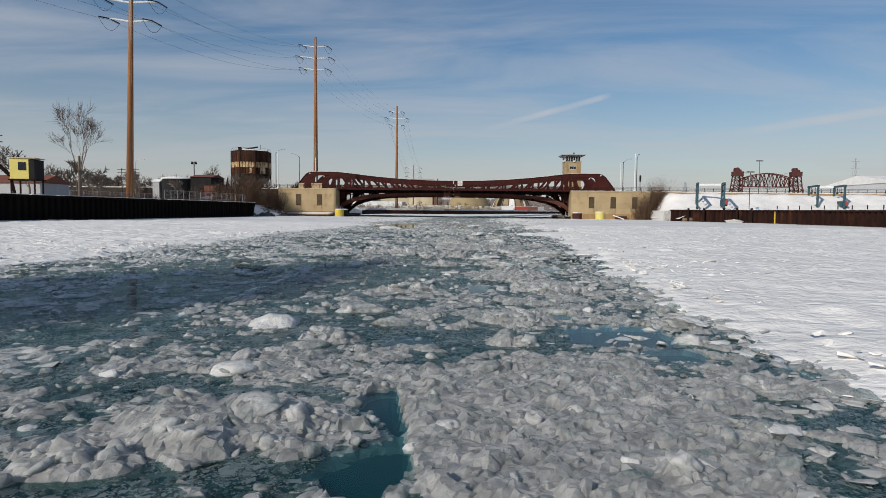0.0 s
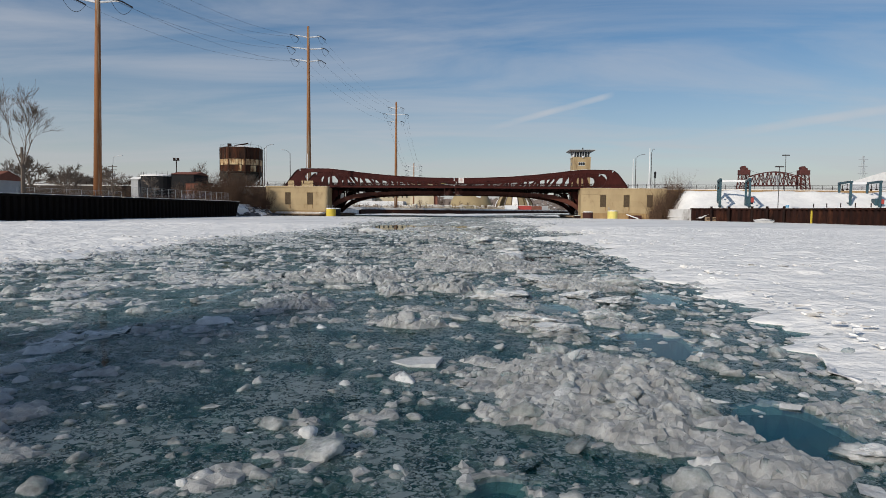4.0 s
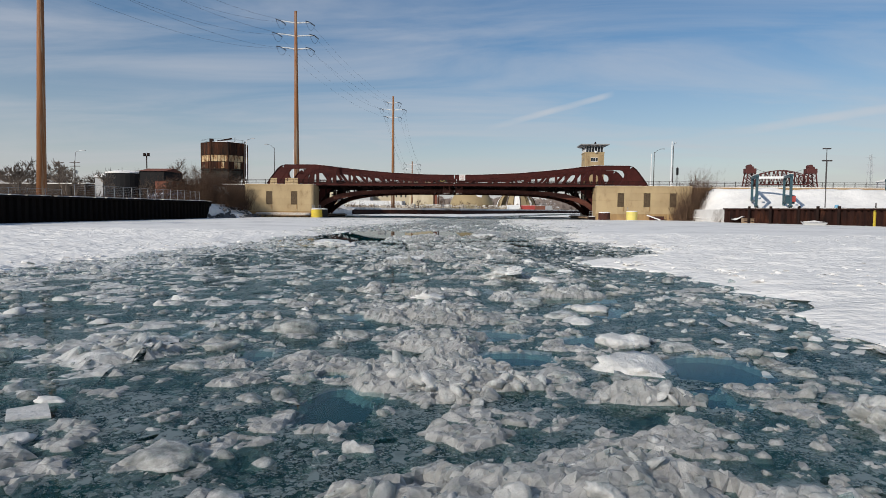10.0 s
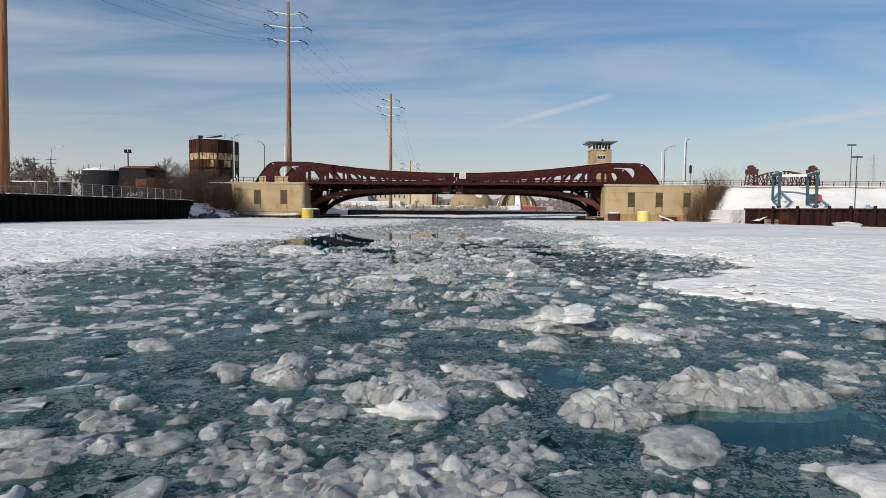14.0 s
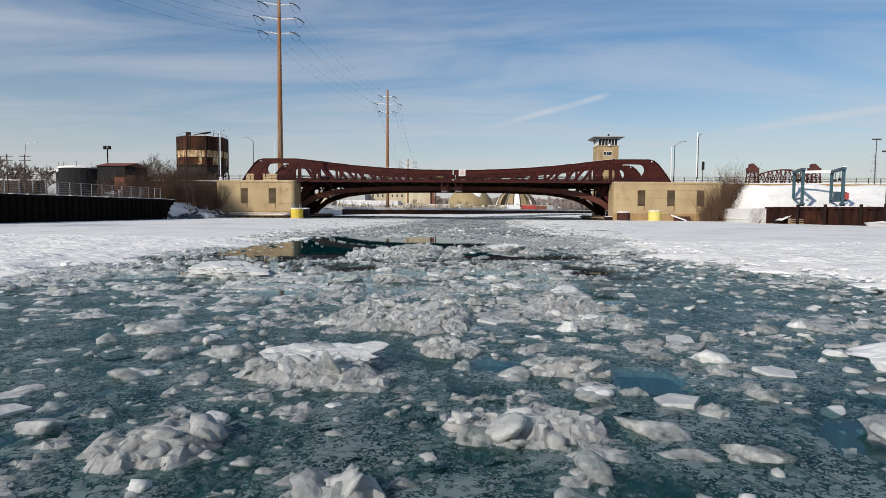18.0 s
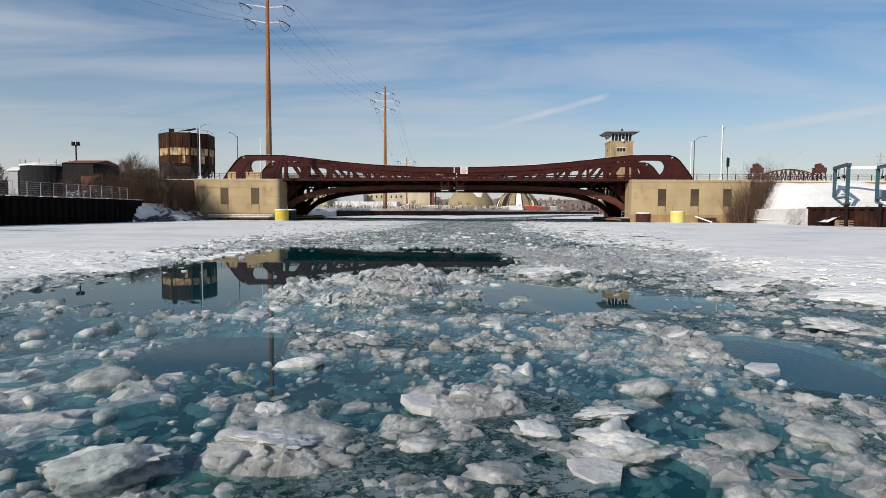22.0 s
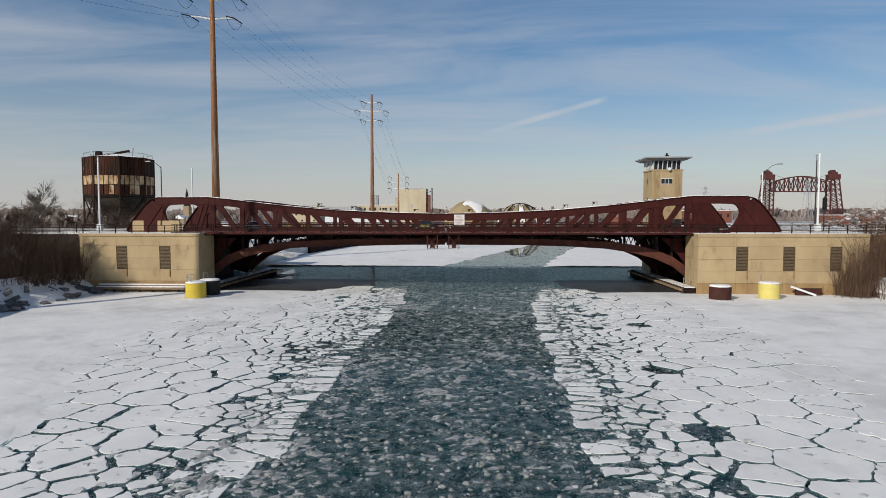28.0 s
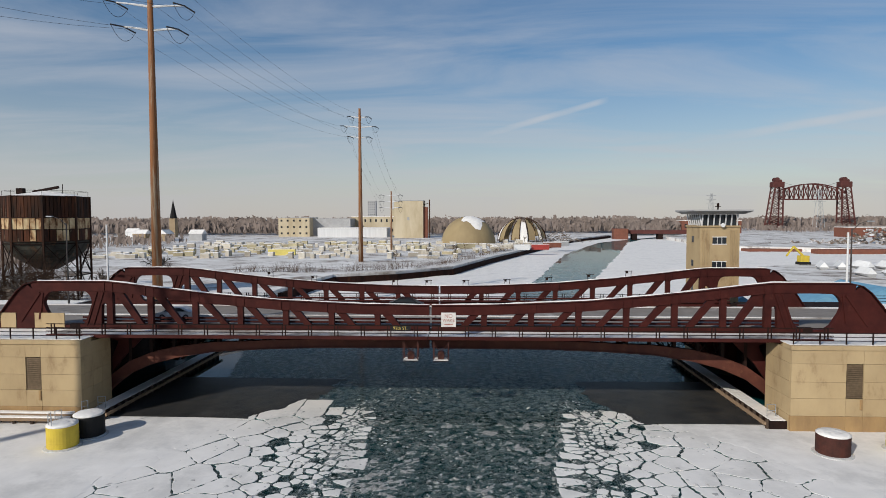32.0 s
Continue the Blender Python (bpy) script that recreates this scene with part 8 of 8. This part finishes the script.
skim("slush_skim_under", np.arange(-38, 34, 0.5), np.arange(177.6, 222, 0.5), "skim of slush in the shade of the bridge", 55, WAY_L, WAY_R)


def laid(n, y0, y1, seed, keep, low, high=9.0):
    """Places on the matted ice, with its height there; low: how far awash they may lie."""
    x, y = spread(n, y0, y1, seed, keep)
    h = mat_height(x, y)
    k = (h > low) & (h < high)
    return x[k], y[k], np.clip(h[k], -0.02, 0.4)


def near_lane(x, y):
    return (x > -5.5) & (x < 4.3) & (y < 82)


# single lumps and cobbles, finer shaped along the lane that the flight follows
x, y, h = laid(7600, 3, 92, 211, 0.75, -0.3)
size = mixed(len(x), 0.09, 0.25, 2.2, 31) * (1 - 0.35 * shade_lane(x, y))
k = near_lane(x, y) & (size > 0.145)
half = np.arange(len(x)) % 5 == 0
for name, m, shapes, mat, label in (("large_lump_ice", k & ~half, BOULDERS, M_ICE_GREY, "large clouded lumps of ice riding in the brash"), ("large_white_brash", k & half, BOULDERS, M_ICE_WHITE, "large frosted white lumps of ice in the brash"),
                                    ("lump_ice", ~k & ~half, COBBLES, M_ICE_GREY, "clouded lumps of ice in the brash"), ("white_brash", ~k & half, COBBLES, M_ICE_WHITE, "frosted white lumps among the brash")):
    n = int(m.sum())
    scatter(name, x[m], y[m], size[m], mixed(n, 0.5, 0.8, 1, 32), 0.18, shapes, mat, label, 1.0, 33, h[m] * 0.6, True)
x, y, h = laid(24000, 3, 92, 212, 0.8, -0.35)
size = mixed(len(x), 0.035, 0.10, 1.7, 34)
k = near_lane(x, y) & (size > 0.06)
for name, m, shapes, label in (("cobble_ice", k, COBBLES, "rounded cobbles of grey ice in the brash"), ("pebble_ice", ~k, PEBBLES, "small rounded pieces of grey ice in the brash")):
    n = int(m.sum())
    scatter(name, x[m], y[m], size[m], mixed(n, 0.45, 0.85, 1, 35), 0.25, shapes, M_ICE_GREY, label, 0.9, 36, h[m] * 0.9, True)
x, y = spread(5200, 91, 178, 213, 0.85)
k = (y < 122) | (np.arange(len(x)) % 3 == 0)
x, y = x[k], y[k]
size = mixed(len(x), 0.09, 0.34, 2.2, 37)
scatter("lump_ice_bridge", x, y, size, mixed(len(x), 0.5, 0.8, 1, 38), 0.2, PEBBLES, M_ICE_GREY, "clouded lumps of ice in the channel before the bridge", 0.9, 39, None, True)
x, y = spread(1500, 87, 114, 215, 0.7)
half = np.arange(len(x)) % 3 == 0
size = mixed(len(x), 0.10, 0.40, 2.6, 45)
for name, m, mat, label in (("lump_ice_beyond", ~half, M_ICE_GREY, "clouded lumps of ice beyond the open pool"), ("white_brash_beyond", half, M_ICE_WHITE, "frosted white lumps beyond the open pool")):
    scatter(name, x[m], y[m], size[m], mixed(int(m.sum()), 0.55, 0.8, 1, 46), 0.2, COBBLES, mat, label, 0.75, 47, None, True)
# splinters, fine bits and thin pans
x, y, h = laid(52000, 3, 92, 201, 0.8, -0.35)
k = near_lane(x, y) | (np.arange(len(x)) % 2 == 0)
x, y, h = x[k], y[k], h[k]
scatter("brash_ice", x, y, mixed(len(x), 0.015, 0.075, 2.2, 1), mixed(len(x), 0.4, 0.75, 1, 2), 0.25, SPLINTERS, M_ICE_GREY, "wet grey splinters of brash ice choking the channel", 0.7, 11, h)
x, y = spread(3600, 3, 92, 202, 0.6)
k = near_lane(x, y)
scatter("ice_pans", x[k], y[k], mixed(int(k.sum()), 0.07, 0.26, 2.2, 3), mixed(int(k.sum()), 0.5, 0.75, 1, 4), 0.06, PANS, M_ICE_GREY, "thin pans of grey ice in the channel", 0.8, 12)
x, y = spread(20000, 90, 222, 204, 0.9)
scatter("brash_ice_bridge", x, y, mixed(len(x), 0.06, 0.3, 2.4, 7), mixed(len(x), 0.55, 0.85, 1, 8), 0.2, SPLINTERS, M_ICE_GREY, "wet grey brash ice choking the channel", 0.6, 14)
x, y = spread(4000, 206, 420, 205, 0.8)
scatter("brash_ice_upstream", x, y, mixed(len(x), 0.3, 1.1, 2.0, 9), mixed(len(x), 0.7, 0.9, 1, 10), 0.1, PANS, M_ICE_GREY, "grey broken ice in the upstream channel", 1.0, 15)
# pieces thrown up on the heaps
hx, hy, hs, hk = [], [], [], []
r = np.random.default_rng(77)
for px, py, rx, ry in HEAPS:
    n = int(14 + 55 * rx * ry)
    a, d = r.uniform(0, 2 * np.pi, n), np.sqrt(r.random(n))
    hx.append(px + d * np.cos(a) * rx)
    hy.append(py + d * np.sin(a) * ry)
    hs.append((0.045 + 0.17 * r.random(n) ** 2.0) * (1.1 - 0.45 * d))
    hk.append(r.uniform(0.40, 0.62, n))
hx, hy, hs = np.concatenate(hx), np.concatenate(hy), np.concatenate(hs)
hh, hk = np.clip(mat_height(hx, hy), -0.02, 0.4), np.concatenate(hk)
for name, m, shapes, mat, label in (("ice_heap", hs > 0.13, BOULDERS, M_ICE_MAT, "heaps of broken white ice thrown up in the channel"), ("ice_heap_rubble", hs <= 0.13, COBBLES, M_ICE_MAT, "pale ice rubble on the heaps in the channel")):
    scatter(name, hx[m], hy[m], hs[m], hk[m], 0.35, shapes, mat, label, 0.85, 16, hh[m] * 0.85, True)


def single(name, x, y, r, shape, mat, label, category, group, tall=1.0, sink=0.45, seed=0):
    """One loose piece of ice afloat, of half-width r."""
    q = random.Random(seed)
    sv, sf = shape
    ob = new(name, arrays(name, sv * r * np.array([1.0, q.uniform(0.85, 1.15), tall]), sf, mat, True))
    v = ob.data.vertices
    lo, hi = min(p.co.z for p in v), max(p.co.z for p in v)
    ob.matrix_basis = pose(x, y, -lo - sink * (hi - lo), q.uniform(-9, 9), q.uniform(-9, 9), q.choice((0, 180)) + q.uniform(-25, 25))
    return tagged(ob, label, category, group)


# lumps that stand out by their size: x, y, half-width
RIDING = [(-2.8, 7.5, 0.36), (1.8, 8.2, 0.23), (-2.4, 8.8, 0.27), (-0.6, 8.9, 0.26), (-2.5, 10.2, 0.24), (-3.4, 10.4, 0.59), (-1.3, 10.9, 0.43), (-2.1, 12.2, 0.56), (-1.2, 17.2, 0.23), (-1.7, 17.8, 0.26), (-4.2, 22.5, 0.31), (1, 23.1, 0.23), (-0.2, 23.2, 0.22), (-4.4, 24.3, 0.27), (-0.1, 26.1, 0.25), (2, 26.3, 0.25), (-3.2, 27.2, 0.41), (-4.1, 28.2, 0.35), (-0.9, 28.3, 0.31), (0.4, 28.7, 0.27), (3.8, 30.1, 0.27), (-0.2, 30.2, 0.36), (2.7, 30.3, 0.34), (1.6, 30.3, 0.25), (-3.6, 32.3, 0.28), (-3.2, 32.7, 0.23), (2.4, 32.8, 0.3), (-2.4, 33.6, 0.22), (2.6, 33.7, 0.41), (-3.2, 34.3, 0.36), (-4.8, 34.5, 0.24), (-3.1, 36, 0.22), (-2.8, 36.8, 0.27)]
RIDING += [(0.5, 37.2, 0.25), (-4.4, 37.3, 0.3), (1.5, 37.6, 0.49), (-4.4, 38.5, 0.35), (-2.7, 38.7, 0.29), (2.6, 39, 0.29), (-5.9, 39, 0.33), (1.8, 39.2, 0.53), (-2.6, 39.5, 0.36), (-3.9, 39.9, 0.59), (0.2, 40.7, 0.29), (-3.4, 41, 0.24), (1.4, 41.1, 0.38), (-4.7, 41.3, 0.29), (-4, 41.4, 0.27), (-0.4, 41.6, 0.24), (1.1, 41.6, 0.36), (1.8, 42.5, 0.43), (-1.5, 42.6, 0.29), (-3.7, 42.9, 0.26), (-4.9, 43, 0.35), (0.6, 43.1, 0.38), (-1.7, 43.9, 0.42), (0.7, 44.9, 0.27), (-4, 45.3, 0.25), (-5.6, 46.3, 0.38), (0, 46.8, 0.48), (1.4, 47.6, 0.47), (-2.5, 48.4, 0.24), (-3.4, 48.7, 0.27), (-4, 48.9, 0.39), (-5.4, 50.5, 0.27), (2.4, 50.7, 0.34)]
RIDING += [(0.7, 51.2, 0.27), (-5.4, 51.4, 0.3), (2.2, 51.7, 0.45), (0.1, 51.7, 0.35), (-0.3, 52.8, 0.23), (-1.1, 53.5, 0.23), (-0.7, 54.1, 0.26), (-5.7, 54.2, 0.38), (-4.9, 54.2, 0.36), (1.6, 54.4, 0.37), (1, 54.5, 0.24), (-6.7, 55.7, 0.48), (-0.8, 57.1, 0.24), (-3.9, 57.2, 0.29), (0.5, 57.3, 0.33), (-5.2, 57.6, 0.27), (-0.7, 57.9, 0.24), (-4.1, 58.7, 0.23), (-6.3, 58.8, 0.34), (-3.6, 58.9, 0.23), (-0.8, 59.3, 0.3), (-2.1, 59.6, 0.49), (0.9, 60, 0.28), (-3.6, 60.4, 0.29), (0.7, 61.1, 0.47), (-2, 62.7, 0.24), (-2.6, 63.3, 0.23), (-3.8, 63.4, 0.54), (0.1, 63.5, 0.31), (-1.6, 63.7, 0.27), (0.9, 63.7, 0.34), (-5.9, 64.7, 0.27), (-6.5, 64.9, 0.43)]
RIDING += [(-0.3, 65.1, 0.35), (-4.4, 65.9, 0.29), (-3.3, 68.8, 0.24), (-1.4, 71.2, 0.23), (-6.1, 71.3, 0.28), (-1.1, 71.9, 0.29)]
for k, (x, y, r) in enumerate(RIDING):
    single("ice_block", x, y, r, BOULDERS[k % 14], M_ICE_WHITE if k % 5 == 0 else M_ICE_GREY, "clouded rounded ice block riding in the brash", "ice block", "ice blocks in the channel", 0.66, 0.55, k)
# snow-crusted plates adrift
CRUSTS = lump_shapes(8, 19, 4, 0.38, 0.28, 22.0, 0.68)
CRUSTED = [(4, 11.2, 0.49), (3.2, 17.5, 0.26), (1.3, 22.2, 0.47), (1.1, 22.9, 0.49), (2.3, 23.8, 0.36), (2.9, 25.3, 0.47), (2.3, 26.1, 0.42), (0.6, 26.1, 0.71), (1.9, 27.8, 0.31), (3.2, 28.2, 0.81), (4.1, 28.4, 0.44), (1.9, 29, 0.66), (0.25, 48.3, 0.85), (-3.5, 53.6, 0.86), (-0.5, 61.5, 0.3), (-5, 62.6, 0.54), (-3.8, 63.1, 0.49), (-1, 63.3, 0.37), (-8.7, 63.7, 1.31), (-0.9, 64.1, 0.31), (4, 68.9, 0.66), (4.8, 74.1, 1.08), (0, 76.7, 1), (1.2, 89.3, 0.66)]
for k, (x, y, r) in enumerate(CRUSTED):
    tall = 0.95 if k == 12 else (0.75 if r < 0.6 else 0.6)
    ob = single("snow_crusted_floe", x, y, r, CRUSTS[k % 8], M_ICE_GREY, "grey ice floe under a white snow crust adrift in the brash", "ice floe", "snow-crusted floes in the channel", tall, 0.46, 300 + k)
    sv, sf = CRUSTS[(k + 3) % 8]
    v = sv * r * np.array([0.82, 0.82, 0.5 * tall]) + np.array([0.05 * r, 0.08 * r, 0.22 * tall * r])
    part("snow_crust", arrays("snow_crust", v, sf, M_ICE_WHITE, False), M_ICE_WHITE, ob, "white frozen snow crust")
# smooth flat plates broken from new ice
r = random.Random(31)
for k in range(24):
    yb = (63.4, 64.2, 60.5)[k] if k < 3 else r.uniform(8, 70)
    xb = (-1.0, -2.6, 2.0)[k] if k < 3 else r.uniform(-6.5, 3.0)
    n, a0 = r.randint(4, 6), r.uniform(0, 6)
    s = r.uniform(0.2, 0.42)
    ring = [(s * r.uniform(0.7, 1.2) * math.cos(a0 + 2 * math.pi * i / n), s * r.uniform(0.7, 1.2) * math.sin(a0 + 2 * math.pi * i / n)) for i in range(n)]
    ob = thing("flat_floe", "flat grey-white slab of ice adrift in the channel", "ice floe", Mesh().prism(ring, -0.05, 0.035), M_ICE_WHITE, at=(xb, yb, max(0.0, float(mat_height(np.array([xb]), np.array([yb]))[0]) * 0.7)), group="flat floes in the channel")
    ob.matrix_basis = ob.matrix_basis @ pose(0, 0, 0, r.uniform(-5, 5), r.uniform(-5, 5), 0)
# crumbled rim between the lead and the sheets
for name, edge_rows, s in (("rim_ice_left", LEFT_EDGE, -1), ("rim_ice_right", RIGHT_EDGE, 1)):
    r = np.random.default_rng(5 + s)
    yy = 2 + 183 * r.random(6000) ** 1.5
    ee = np.interp(yy, *zip(*edge_rows))
    xx = ee + r.normal(0, 0.9, len(yy)) * (1.0 + 0.8 * vnoise(yy, yy * 0, 9, 3))
    scatter(name, xx, yy, mixed(len(yy), 0.04, 0.24, 2.2, 15 + s), mixed(len(yy), 0.35, 0.75, 1, 17), 0.2, LUMPS, M_ICE_WHITE, "crumbled white rim of the snow-covered ice", 0.5, 18 + s)

# loose plates, one by one where the camera comes nearest
for c in NEAR_CELLS:
    ob = new("ice_floe", plate_mesh([c], "ice_floe"))
    tagged(ob, "snow-covered ice floe cracked off the river sheet", "ice floe", "ice floes beside the channel")
ob = new("ice_floes_rest", plate_mesh(REST_CELLS, "ice_floes_rest"))
tagged(ob, "cracked snow-covered ice plates beside the channel", "ice floe", kind="stuff")
# crusted lumps lying on the sheets, grit in the cracks
for name, inner, outer, s, n in (("snow_crust_left", LEFT_EDGE, LEFT_BANK, -1, 5200), ("snow_crust_right", RIGHT_EDGE, RIGHT_BANK, 1, 9000)):
    r = np.random.default_rng(40 + s)
    yy = r.uniform(0, 84, n)
    a, b = np.interp(yy, *zip(*inner)), np.interp(yy, *zip(*outer))
    xx = a + (b - a) * (0.01 + 0.75 * r.random(n) ** 1.6)
    k = vnoise(xx, yy, 4, 61) + 0.4 * r.random(n) > 0.62
    scatter(name, xx[k], yy[k], mixed(int(k.sum()), 0.04, 0.2, 2.4, 51 + s), mixed(int(k.sum()), 0.45, 0.8, 1, 53), 0.15, PANS, M_SNOW, "broken crust lying on the snow-covered ice", 1.6, 54 + s, np.full(int(k.sum()), 0.17))
for name, inner, outer, s in (("crack_grit_left", LEFT_EDGE, BREAK_L, -1), ("crack_grit_right", RIGHT_EDGE, BREAK_R, 1)):
    r = np.random.default_rng(60 + s)
    n = 3600
    yy = r.uniform(84, 182, n)
    a, b = np.interp(yy, *zip(*inner)), np.interp(yy, *zip(*outer))
    xx = a + (b - a) * r.random(n) ** 1.7
    scatter(name, xx, yy, mixed(n, 0.06, 0.4, 2.6, 71 + s), mixed(n, 0.35, 0.8, 1, 73), 0.15, LUMPS, M_ICE_WHITE, "small broken ice between the cracked plates", 0.45, 74 + s)
